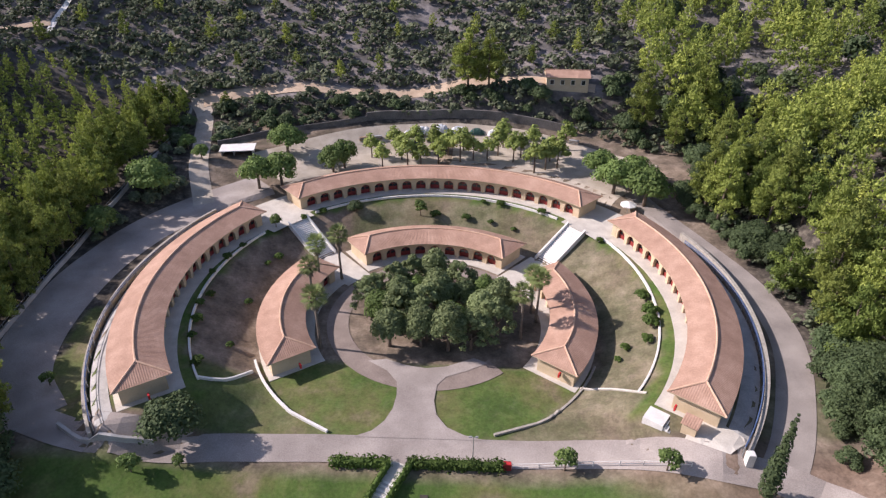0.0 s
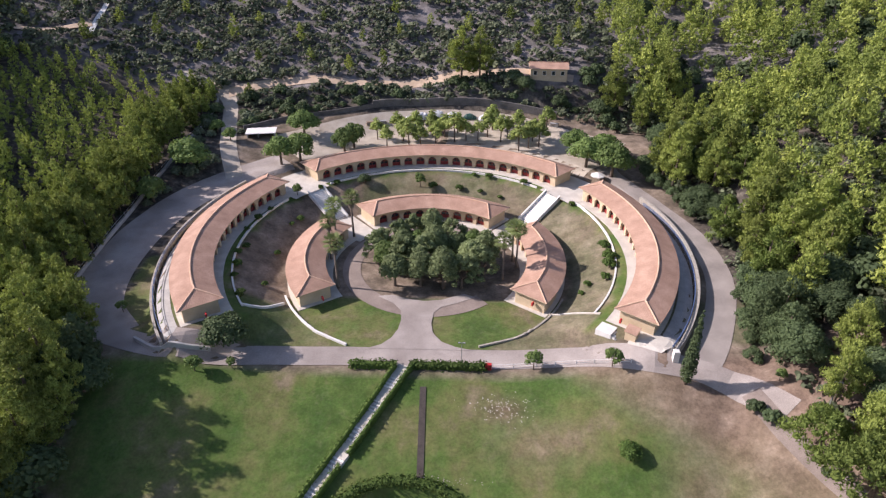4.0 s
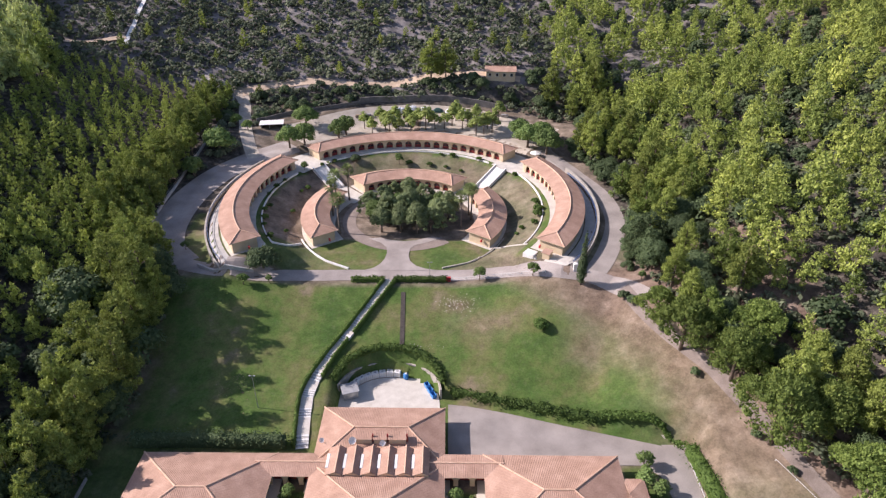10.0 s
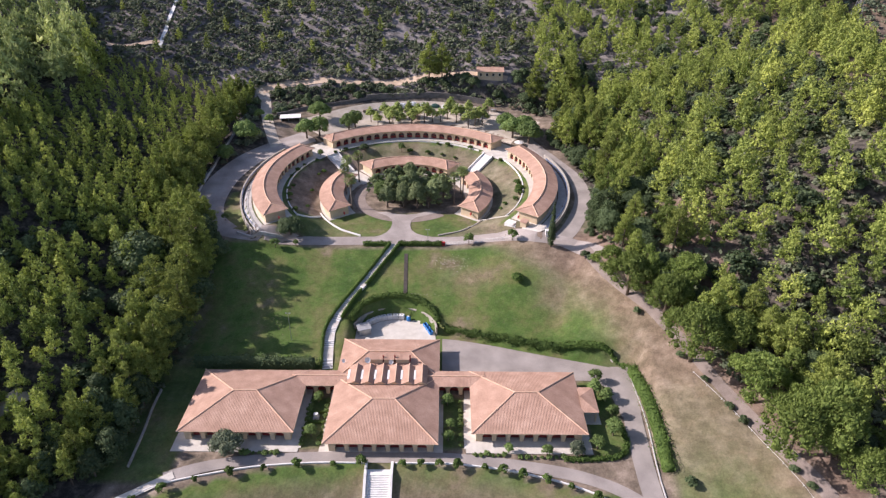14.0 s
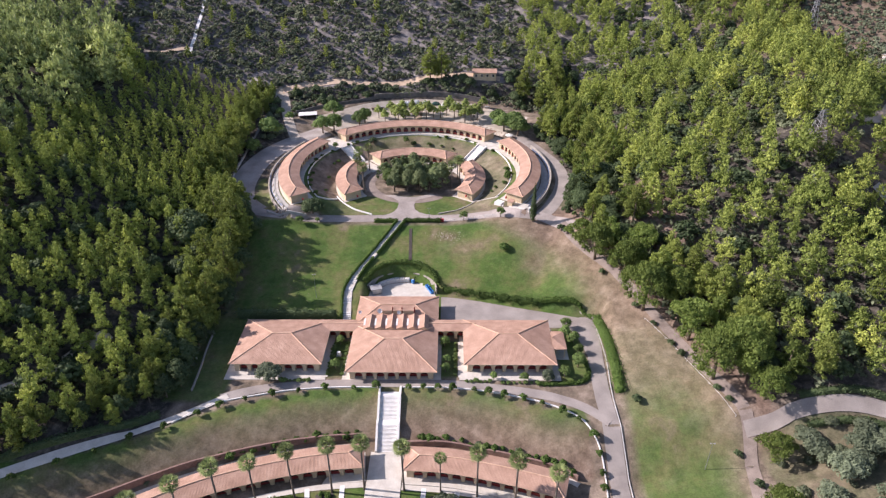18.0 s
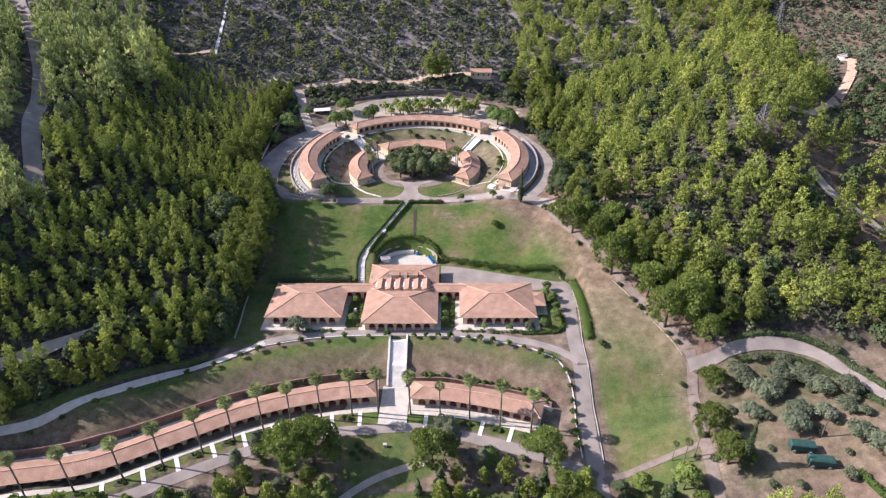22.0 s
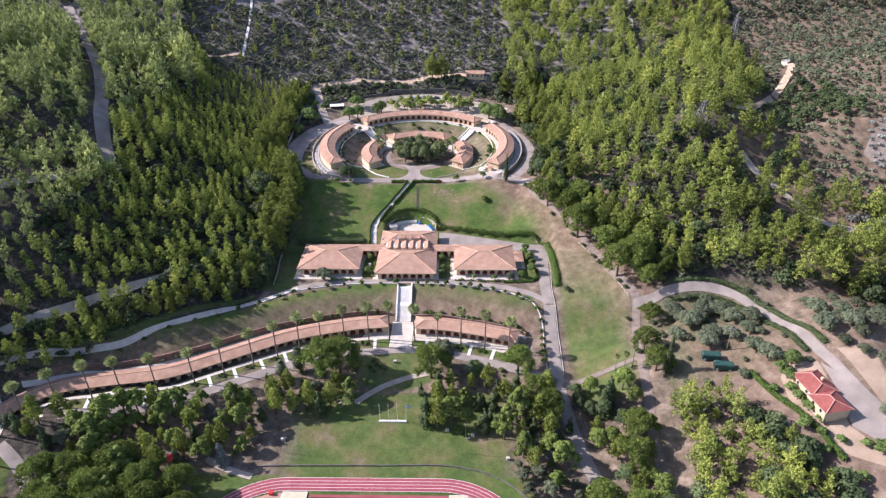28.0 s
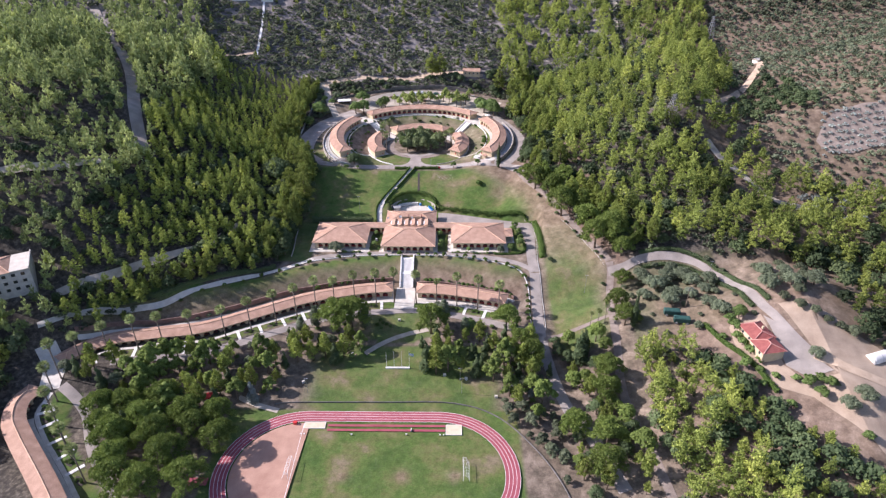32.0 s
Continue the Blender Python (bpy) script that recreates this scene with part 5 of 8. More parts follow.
for x, y, z, rz in ((-20.3, 93.2, 11.9, -54), (22.6, 93.2, 11.9, 54), (-38.6, 79.6, 17.2, -54), (37.2, 81.2, 17.2, 54)):
    hb = thing("hose_cabinet", "red fire hose cabinet on the plastered end wall", "cabinet", "hose cabinets", pose(x, y, z, 0, 0, rz))
    block("cabinet_body", (-0.35, -0.18, -0.4, 0.35, 0.1, 0.4), M["bright_red"], hb, bev=0.03)
    block("cabinet_door", (-0.28, -0.2, -0.32, 0.28, -0.182, 0.32), M["red"], hb, bev=0)

# ---- the running track ----
TC, TR, TS = (-6.8, -117.0), 27.0, 23.0


def oval(r, n=28):
    return [(TC[0] + TS + r * math.cos(a), TC[1] + r * math.sin(a)) for a in np.linspace(-math.pi / 2, math.pi / 2, n)] + \
           [(TC[0] - TS + r * math.cos(a), TC[1] + r * math.sin(a)) for a in np.linspace(math.pi / 2, 1.5 * math.pi, n)]


def band(name, r0, r1, z, mat, parent=None):
    a, b = oval(r0), oval(r1)
    n = len(a)
    V = [(x, y, z) for x, y in a] + [(x, y, z) for x, y in b]
    return put(name, mesh_from(name, V, [(i, n + i, n + (i + 1) % n, (i + 1) % n) for i in range(n)], mat), parent)


TZ = -12.45
track = tagged(thing("running_track", "four-lane red running track with white lane lines", "track"), kind="structure")
band("lanes", TR - 4.88, TR, TZ, M["tartan"], track)
for k in range(5):
    band("lane_line", TR - 0.03 - 1.2 * k - 0.09, TR - 0.03 - 1.2 * k + 0.03, TZ + 0.008, M["line"], track)
area("infield_clay", [(TC[0] - TS - 21.5 * math.sin(a), TC[1] + 21.5 * math.cos(a)) for a in np.linspace(0.02, math.pi - 0.02, 24)] + [(-31.5, -138), (-29.2, -96)], M["clay"], 0, z=TZ + 0.004, label="bare reddish clay at the end of the infield", category="ground")
for x0, x1, y0, y1 in ((-31, -23.8, -98, -95.4), (18.9, 24.2, -100.6, -96.2)):
    pit = thing("jump_pit", "pale sand jump pit with a kerb", "pit", "jump pits")
    area("pit_sand", [(x0, y0), (x0, y1), (x1, y1), (x1, y0)], M["sand"], 0.012, z=TZ, parent=pit, kind="")
    for q in ((x0 - 0.15, y0 - 0.15, x1 + 0.15, y0), (x0 - 0.15, y1, x1 + 0.15, y1 + 0.15), (x0 - 0.15, y0, x0, y1), (x1, y0, x1 + 0.15, y1)):
        block("pit_kerb", (q[0], q[1], TZ - 0.2, q[2], q[3], TZ + 0.06), M["white"], pit, bev=0)
for y in (-96.7, -98.8):
    area("runway", [(-22.8, y - 0.5), (-22.8, y + 0.5), (18.6, y + 0.5), (18.6, y - 0.5)], M["tartan"], 0.006, z=TZ, label="narrow red jump runway", category="track")
for x, y in ((-31.6, -100.8), (-30.4, -100.8), (-13.9, -100.9), (5.1, -100.7), (16.8, -100.8), (18.0, -100.8)):
    mk = thing("marker_block", "small white marker block on the grass", "marker", "marker blocks", pose(x, y, TZ))
    block("block_body", (-0.28, -0.2, -0.1, 0.28, 0.2, 0.3), M["white"], mk, bev=0.04)
hurdle = thing("take_off_board", "white board standing across the runway", "board", at=pose(6.7, -98.8, TZ))
block("board_face", (-0.12, -0.6, 0.1, 0.12, 0.6, 0.7), M["white"], hurdle)
for y in (-0.5, 0.44):
    block("board_foot", (-0.3, y, -0.02, 0.3, y + 0.06, 0.1), M["metal"], hurdle)
rb = thing("sports_box", "small red equipment box beside the track", "box", at=pose(-34.4, -96.2, TZ))
block("box_body", (-0.6, -0.5, -0.05, 0.6, 0.5, 0.9), M["bright_red"], rb)
block("box_lid", (-0.66, -0.56, 0.9, 0.66, 0.56, 1.0), M["bright_red"], rb)
for x, s in ((-31.8, -1), (24.6, 1)):
    gl = thing("football_goal", "white football goal with a net on the infield", "goal", "football goals", pose(x, -116.2, TZ + 0.01, 0, 0, 0))
    for y in (-3.66, 3.66):
        put("post", mesh_from("post", *tube([(0, y, 0), (0, y, 2.44)], 0.07), M["line"]), gl)
        put("stay", mesh_from("stay", *tube([(0, y, 2.44), (s * 1.0, y, 2.3), (s * 2.0, y, 0.03)], 0.03), M["line"]), gl)
    put("crossbar", mesh_from("crossbar", *tube([(0, -3.72, 2.44), (0, 3.72, 2.44)], 0.07), M["line"]), gl)
    put("net_bar", mesh_from("net_bar", *tube([(s * 2.0, -3.66, 0.03), (s * 2.0, 3.66, 0.03)], 0.03), M["line"]), gl)
    put("net", mesh_from("net", *joined([tube([(s * 0.02, y, 2.4), (s * 1.0, y, 2.25), (s * 2.0, y, 0.03)], 0.018, 3) for y in np.arange(-3.5, 3.6, 0.35)] +
        [tube([(s * d, -3.66, z), (s * d, 3.66, z)], 0.018, 3) for d, z in ((0.5, 2.33), (1.0, 2.26), (1.33, 1.5), (1.66, 0.8))]), M["line"]), gl)

mat_ = area("throwing_pad", [(-63.6, -122.6), (-63.6, -119.6), (-57.4, -119.6), (-57.4, -122.6)], M["tartan"], 0.02, z=TZ, label="red rubber pad beside the running track", category="pad")
area("pitch_line", [(-31.35, -141), (-31.35, -96.2), (-31.2, -96.2), (-31.2, -141)], M["line"], 0.016, z=TZ, label="white painted goal line of the pitch", category="line")
hut = thing("track_hut", "small white hut with a red sheet roof by the track", "hut", at=pose(-67.5, -85.5, float(ground_z(-67.5, -85.5)), 0, 0, 12))
block("hut_wall", (-1.7, -1.3, -0.4, 1.7, 1.3, 2.2), M["white"], hut)
block("hut_roof", (-2.1, -1.7, 2.2, 2.1, 1.7, 2.36), M["bright_red"], hut)
hut_door = block("hut_door", (-0.5, -1.36, 0, 0.4, -1.302, 2.0), M["grey_sheet"], hut)
block("counter", (0.6, -1.7, 0.95, 1.6, -1.302, 1.05), M["olive_wood"], hut)

# ---- flags, lamps, pylons ----
fl = thing("flag_stand", "row of four white flagpoles on a white base", "flagpoles")
block("stand_base", (-5.0, -68.0, -12.2, 4.4, -67.2, -11.25), M["white"], fl)
for k in range(4):
    x = -4.6 + 2.95 * k
    put("flagpole", mesh_from("flagpole", *tube([(x, -67.6, -11.3), (x, -67.6, -3.4)], [0.07, 0.04]), M["line"]), fl)
V = [(4.25 + 0.16 * i, -67.6 + 0.12 * math.sin(i * 0.9), -4.0 - 0.13 * j - 0.05 * i) for i in range(12) for j in range(10)]
blue_cloth = put("flag", mesh_from("flag", V, [(10 * i + j, 10 * i + 10 + j, 10 * i + 11 + j, 10 * i + 1 + j) for i in range(11) for j in range(9) if j % 2 == 0], M["plastic_blue"]), fl, "blue and white striped flag")
put("flag", mesh_from("flag", V, [(10 * i + j, 10 * i + 10 + j, 10 * i + 11 + j, 10 * i + 1 + j) for i in range(11) for j in range(9) if j % 2 == 1], M["line"]), fl, "white stripes of the flag")


def lamp_post(x, y, h=7.0, arm=0.9):
    z = float(ground_z(x, y))
    l = thing("lamp_post", "thin grey metal lamp post on the grass", "lamp post", "lamp posts", pose(x, y, z))
    put("pole", mesh_from("pole", *tube([(0, 0, -0.3), (0, 0, h)], [0.09, 0.05]), M["metal"]), l)
    put("arm", mesh_from("arm", *tube([(-arm / 2, 0, h), (arm / 2, 0, h)], 0.04), M["metal"]), l)
    for s in (-1, 1):
        block("lamp_head", (s * arm / 2 - 0.2, -0.12, h - 0.06, s * arm / 2 + 0.2, 0.12, h + 0.1), M["grey_sheet"], l)


for x, y, h in ((-27.4, 37.2, 9), (8.5, 76.2, 5), (79, -26, 9), (-48, -72, 8), (24, -74, 6), (-33, -81, 7), (24.5, -80.5, 7), (64, 60, 7), (128, -33, 9)):
    lamp_post(x, y, h)


def pylon(x, y, h):
    z = float(ground_z(x, y))
    p = thing("power_pylon", "grey steel lattice power pylon on the wooded ridge", "pylon", "power pylons", pose(x, y, z, 0, 0, 25))
    lv = np.linspace(0, h, 9)
    half = lambda q: 2.2 * (1 - q / h) + 0.35
    for sx in (-1, 1):
        for sy in (-1, 1):
            put("leg", mesh_from("leg", *tube([(sx * half(q), sy * half(q), q) for q in (-1, h * 0.5, h)], 0.11, 4), M["grey_sheet"]), p)
    for a, b in zip(lv[:-1], lv[1:]):
        for i in range(4):
            c0, c1 = ((-1, -1), (1, -1), (1, 1), (-1, 1))[i], ((1, -1), (1, 1), (-1, 1), (-1, -1))[i]
            for T_ in (tube([(c0[0] * half(a), c0[1] * half(a), a), (c1[0] * half(b), c1[1] * half(b), b)], 0.06, 3), tube([(c1[0] * half(a), c1[1] * half(a), a), (c0[0] * half(b), c0[1] * half(b), b)], 0.06, 3)):
                put("brace", mesh_from("brace", *T_, M["grey_sheet"]), p)
    for q, w in ((h * 0.78, 3.4), (h * 0.88, 2.8), (h * 0.97, 2.2)):
        put("crossarm", mesh_from("crossarm", *joined([tube([(-w, 0, q), (0, 0, q + 0.5), (w, 0, q)], 0.09, 4), tube([(-w, 0, q), (w, 0, q)], 0.09, 4)]), M["grey_sheet"]), p)


pylon(133.5, 61.5, 11)
pylon(204, 212, 20)
pole = thing("utility_pole", "dark timber utility pole with cross arms among olives", "pole", at=pose(113.5, -50.5, float(ground_z(113.5, -50.5))))
put("pole_shaft", mesh_from("pole_shaft", *tube([(0, 0, -0.5), (0, 0, 10)], [0.18, 0.12]), M["bark"]), pole)
for h in (9.2, 8.2):
    block("cross_arm", (-1.3, -0.07, h, 1.3, 0.07, h + 0.14), M["grey_sheet"], pole)


# ---- outlying buildings ----
def cottage(name, label, x, y, rz, w, d, h, rise, roof, zb=None, doors=2, wallmat=None):
    z = float(ground_z(x, y)) if zb is None else zb
    home = thing(name, label, "building", at=pose(x, y, z, 0, 0, rz))
    wm = wallmat or M["plaster"]
    for q in ((-w / 2, -d / 2, -1.5, w / 2, -d / 2 + 0.25, h), (-w / 2, d / 2 - 0.25, -1.5, w / 2, d / 2, h), (-w / 2, -d / 2 + 0.25, -1.5, -w / 2 + 0.25, d / 2 - 0.25, h), (w / 2 - 0.25, -d / 2 + 0.25, -1.5, w / 2, d / 2 - 0.25, h)):
        block("wall", q, wm, home, bev=0)
    o = 0.5
    for s in (1, -1):
        a, b = Vector((-s * (w / 2 + o), -s * (d / 2 + o), h)), Vector((s * (w / 2 + o), -s * (d / 2 + o), h))
        t = d / 2 + o
        flat_slope("roof_slope", a, b, [(0, t, rise), (w / 2, t, rise), (w + 2 * o, t, rise)], home, roof)
        put("gable", mesh_from("gable", [(s * (w / 2 + 0.002), -d / 2, h), (s * (w / 2 + 0.002), d / 2, h), (s * (w / 2 + 0.002), 0, h + rise - 0.1), (s * (w / 2 - 0.2), -d / 2, h), (s * (w / 2 - 0.2), d / 2, h), (s * (w / 2 - 0.2), 0, h + rise - 0.1)],
            [(0, 1, 2), (3, 5, 4), (0, 2, 5, 3), (1, 4, 5, 2)], wm), home)
    caps("ridge_cap", [(-w / 2 - o, 0, h + rise + 0.05), (w / 2 + o, 0, h + rise + 0.05)], home, roof, 0.14)
    block("soffit", (-w / 2 - o, -d / 2 - o, h - 0.08, w / 2 + o, d / 2 + o, h), M["soffit"], home, bev=0)
    for k in range(doors):
        xx = (k + 0.5) * w / doors - w / 2
        win = block("window", (xx - 0.6, -d / 2 - 0.06, 0.9, xx + 0.6, -d / 2 - 0.002, 2.3), M["white"], home)
        block("pane", (xx - 0.5, -d / 2 - 0.09, 1.0, xx + 0.5, -d / 2 - 0.062, 2.2), M["glass_dark"], win, bev=0)
    return home


cottage("hill_house", "small plastered house with a terracotta roof on the hill", 34, 193.5, -2, 11.5, 6, 3.0, 1.3, M["tile"], doors=4)
red_house = thing("red_roofed_house", "single-storey house with two hipped red tile roofs beside the grove", "building", at=pose(132, -75.5, 8.4, 0, 0, -79))
for x0, y0, x1, y1, zt, ridge in ((-8.6, -4.2, 1.4, 5.0, 2.8, 2.4), (0.6, -5.4, 8.8, 4.0, 2.81, 1.0)):
    hip_roof(red_house, x0, y0, x1, y1, zt, 1.7, ridge, M["red_tile"], M["pale_red"])
    for q in ((x0 + 0.6, y0 + 0.6, x1 - 0.6, y0 + 0.85), (x0 + 0.6, y1 - 0.85, x1 - 0.6, y1 - 0.6), (x0 + 0.6, y0 + 0.852, x0 + 0.85, y1 - 0.852), (x1 - 0.85, y0 + 0.852, x1 - 0.6, y1 - 0.852)):
        block("wall", (q[0], q[1], -1.5, q[2], q[3], zt - 0.14), M["plaster"], red_house, bev=0)
    for k in range(2):
        xx = x0 + (x1 - x0) * (0.3 + 0.4 * k)
        win = block("window", (xx - 0.6, y0 + 0.53, 0.9, xx + 0.6, y0 + 0.598, 2.2), M["white"], red_house)
        block("pane", (xx - 0.5, y0 + 0.5, 1.0, xx + 0.5, y0 + 0.528, 2.1), M["glass_dark"], win, bev=0)
block("chimney", (-3.4, 1.6, 3.2, -2.7, 2.3, 5.0), M["plaster"], red_house)
cottage("far_house", "pale low house among pines on the far hill", -147, 277, 12, 15, 8, 3.0, 1.0, M["concrete"], doors=4, wallmat=M["white"])
cottage("far_house", "small pale house beside another on the far hill", -128, 281, 8, 9, 7, 2.8, 1.0, M["tile"], doors=2, wallmat=M["white"])
cottage("track_shed", "small white shed beside the dirt track", 222, 170, 30, 5, 4, 2.2, 0.7, M["concrete"], doors=1, wallmat=M["white"])
sh = thing("flat_shed", "flat-roofed concrete shed with a dark open front", "shed", at=pose(-53, 165.5, 18.3, 0, 0, 10))
for q in ((-4, 2, -0.6, 4, 2.25, 2.5), (-4, -2, -0.6, -3.75, 2, 2.5), (3.75, -2, -0.6, 4, 2, 2.5), (-1, -1.8, -0.6, -0.8, 2, 2.5)):
    block("shed_wall", q, M["concrete"], sh, bev=0)
block("shed_roof", (-4.4, -2.5, 2.5, 4.4, 2.5, 2.72), M["white"], sh)
yz = lambda x, y: float(ground_z(x, y))
wb = thing("apartment_block", "pale three-storey block with a part-tiled roof beside the woods", "building", at=pose(-158, -45, yz(-158, -45) - 1, 0, 0, 28))
block("wall", (-9, -7, -2, 9, 7, 9.6), M["concrete"], wb)
block("roof", (2.0, -7.3, 9.6, 9.3, 7.3, 9.9), M["paving"], wb)
block("parapet", (8.9, -7.3, 9.9, 9.3, 7.3, 10.6), M["concrete"], wb)
hip_roof(wb, -9.6, -7.6, 2.4, 7.6, 9.75, 2.2, 1.2)
for f_ in range(3):
    for k in range(5):
        win = block("window", (-7.6 + 3.3 * k, -7.08, 1.0 + 3.1 * f_, -6.0 + 3.3 * k, -7.002, 2.5 + 3.1 * f_), M["concrete"], wb, bev=0)
        block("pane", (-7.5 + 3.3 * k, -7.11, 1.1 + 3.1 * f_, -6.1 + 3.3 * k, -7.082, 2.4 + 3.1 * f_), M["glass_dark"], win, bev=0)
for (x, y, rz) in ((107.2, -53.6, -8), (109.8, -58.2, -8)):
    c = thing("green_trailer", "dark green covered trailer parked under the olives", "trailer", "green trailers", pose(x, y, yz(x, y), 0, 0, rz))
    block("trailer_body", (-3.0, -1.2, 0.6, 3.0, 1.2, 1.8), M["green_sheet"], c, bev=0.06)
    block("trailer_cover", (-3.05, -1.25, 1.8, 3.05, 1.25, 2.7), M["green_sheet"], c, "lighter green tarpaulin cover", bev=0.3)
    for wx in (-2.0, 2.0):
        for s in (-1, 1):
            put("wheel", mesh_from("wheel", *tube([(wx, s * 1.05, 0.45), (wx, s * 1.3, 0.45)], 0.45, 12), M["grey_sheet"]), c)
pt = thing("poly_tunnel", "small white plastic tunnel shelter on bare soil", "tunnel", at=pose(170, -83, yz(170, -83), 0, 0, 20))
V = [(x, 2.2 * math.cos(a), 2.4 * math.sin(a)) for x in np.linspace(-4, 4, 7) for a in np.linspace(0, math.pi, 9)]
put("cover", mesh_from("cover", V, [(9 * i + j, 9 * i + 9 + j, 9 * i + 10 + j, 9 * i + 1 + j) for i in range(6) for j in range(8)] + [tuple(range(9)), tuple(range(62, 53, -1))], M["white"], True), pt)
for x in (-4, 0, 4):
    put("hoop", mesh_from("hoop", *tube([(x, 2.22 * math.cos(a), 2.42 * math.sin(a)) for a in np.linspace(0, math.pi, 11)], 0.05), M["metal"]), pt)


def tarp_heap(x, y, rz, L, W, H, mat, label, seed):
    """A heap of stored goods under a sagging sheet, with a rope over it."""
    t = thing("covered_heap", label, "heap", "covered heaps", pose(x, y, yz(x, y) + 0.05, 0, 0, rz))
    n, m_ = 16, 6
    V = [(0, 0, H)]
    for j in range(1, m_ + 1):
        for i in range(n):
            a = 2 * math.pi * i / n
            q = j / m_
            w = 1 + 0.16 * noise.noise((math.cos(a) * 2 + seed, math.sin(a) * 2, q * 2))
            z = H * (1 - q ** 3) * (1 + 0.3 * noise.noise((math.cos(a) * 3 * q, math.sin(a) * 3 * q, seed)))
            V.append((L / 2 * q * w * math.copysign(abs(math.cos(a)) ** 0.6, math.cos(a)), W / 2 * q * w * math.copysign(abs(math.sin(a)) ** 0.6, math.sin(a)), z - (0.2 if j == m_ else 0)))
    F_ = [(0, 1 + i, 1 + (i + 1) % n) for i in range(n)]
    F_ += [(1 + (j - 1) * n + i, 1 + j * n + i, 1 + j * n + (i + 1) % n, 1 + (j - 1) * n + (i + 1) % n) for j in range(1, m_) for i in range(n)]
    put("sheet", mesh_from("sheet", V, F_, mat), t)
    for o in (-0.22, 0.22):
        put("rope", mesh_from("rope", *tube([(L * o, -W * 0.5, 0.1), (L * o, -W * 0.25, H * 0.95), (L * o, 0, H * 1.08), (L * o, W * 0.25, H * 0.95), (L * o, W * 0.5, 0.1)], 0.03, 4), M["grey_sheet"]), t)


for k, (x, y, rz, L, W, H, white) in enumerate([(-14.5, 180.2, 8, 4, 2.2, 1.3, 0), (-10, 181.2, 5, 3.2, 2, 1.1, 1), (-5.8, 181.8, 3, 4.2, 2.6, 1.9, 1), (-1, 182.2, 0, 4.4, 2.6, 2.1, 1), (3.8, 182.2, 0, 4.6, 2.4, 1.4, 1), (9, 181.8, -4, 4.4, 2.2, 1.2, 0), (13.6, 181, -8, 3.6, 2.2, 1.3, 1), (0.8, 179.6, 2, 3, 1.8, 0.9, 0), (-8, 178.8, 2, 3.4, 1.8, 0.8, 0)]):
    tarp_heap(x, y, rz, L, W, H, M["tarp"] if white else M["green_sheet"], "stored goods under a crumpled white tarpaulin" if white else "low heap under a dull green tarpaulin", k * 3.7)


def timber_stack(x, y, rz, k):
    t = thing("timber_stack", "stack of weathered boards and frames in the yard", "stack", "timber stacks", pose(x, y, yz(x, y) + 0.08, 0, 0, rz))
    for j in range(5):
        block("board", (-1.4 + 0.07 * ((j * 7 + k) % 3), -0.5 + 0.05 * (j % 2), 0.2 * j, 1.4 - 0.06 * ((j * 5 + k) % 4), 0.5 - 0.06 * (j % 3), 0.2 * j + 0.15), M["olive_wood"] if (j + k) % 2 else M["grey_sheet"], t)


for k, (x, y, rz) in enumerate([(-18.5, 178.6, 12), (-22, 177.6, 14), (16.5, 178.4, -10), (6.4, 179.6, 2), (-3.6, 179.4, 0), (31, 177.2, -20), (35, 175.8, -20)]):
    timber_stack(x, y, rz, k)
for k in range(9):
    x, y = 16.5 + 1.5 * k, 180.4 - 0.45 * k
    st = thing("bin_stack", "dark plastic bin by the yard wall", "bin", "yard bins", pose(x, y, yz(x, y) + 0.08, 0, 0, -12))
    block("bin_body", (-0.5, -0.4, 0, 0.5, 0.4, 1.1), M["grey_sheet"], st, bev=0.06)
    block("bin_lid", (-0.54, -0.44, 1.1, 0.54, 0.44, 1.2), M["green_sheet"] if k % 2 else M["grey_sheet"], st)
for x, y in ((-1.5, 158), (0.3, 158.2)):
    bb = thing("wheeled_bin", "blue wheeled bin behind the curved house", "bin", "wheeled bins", pose(x, y, yz(x, y) + 0.08))
    block("bin_body", (-0.6, -0.45, 0.1, 0.6, 0.45, 1.15), M["plastic_blue"], bb, bev=0.06)
    block("bin_lid", (-0.64, -0.5, 1.15, 0.64, 0.5, 1.25), M["plastic_blue"], bb)
tent = thing("market_umbrella", "white canvas parasol standing in the paved gap", "parasol", at=pose(43.5, 144.5, 15.5))
put("pole", mesh_from("pole", *tube([(0, 0, 0), (0, 0, 2.8)], 0.05), M["metal"]), tent)
V = [(0, 0, 3.1)] + [(1.9 * math.cos(a), 1.9 * math.sin(a), 2.4) for a in np.linspace(0, 2 * math.pi, 9)[:-1]] + [(1.9 * math.cos(a), 1.9 * math.sin(a), 2.2) for a in np.linspace(0, 2 * math.pi, 9)[:-1]]
put("canopy", mesh_from("canopy", V, [(0, 1 + i, 1 + (i + 1) % 8) for i in range(8)] + [(1 + i, 9 + i, 9 + (i + 1) % 8, 1 + (i + 1) % 8) for i in range(8)], M["white"]), tent)


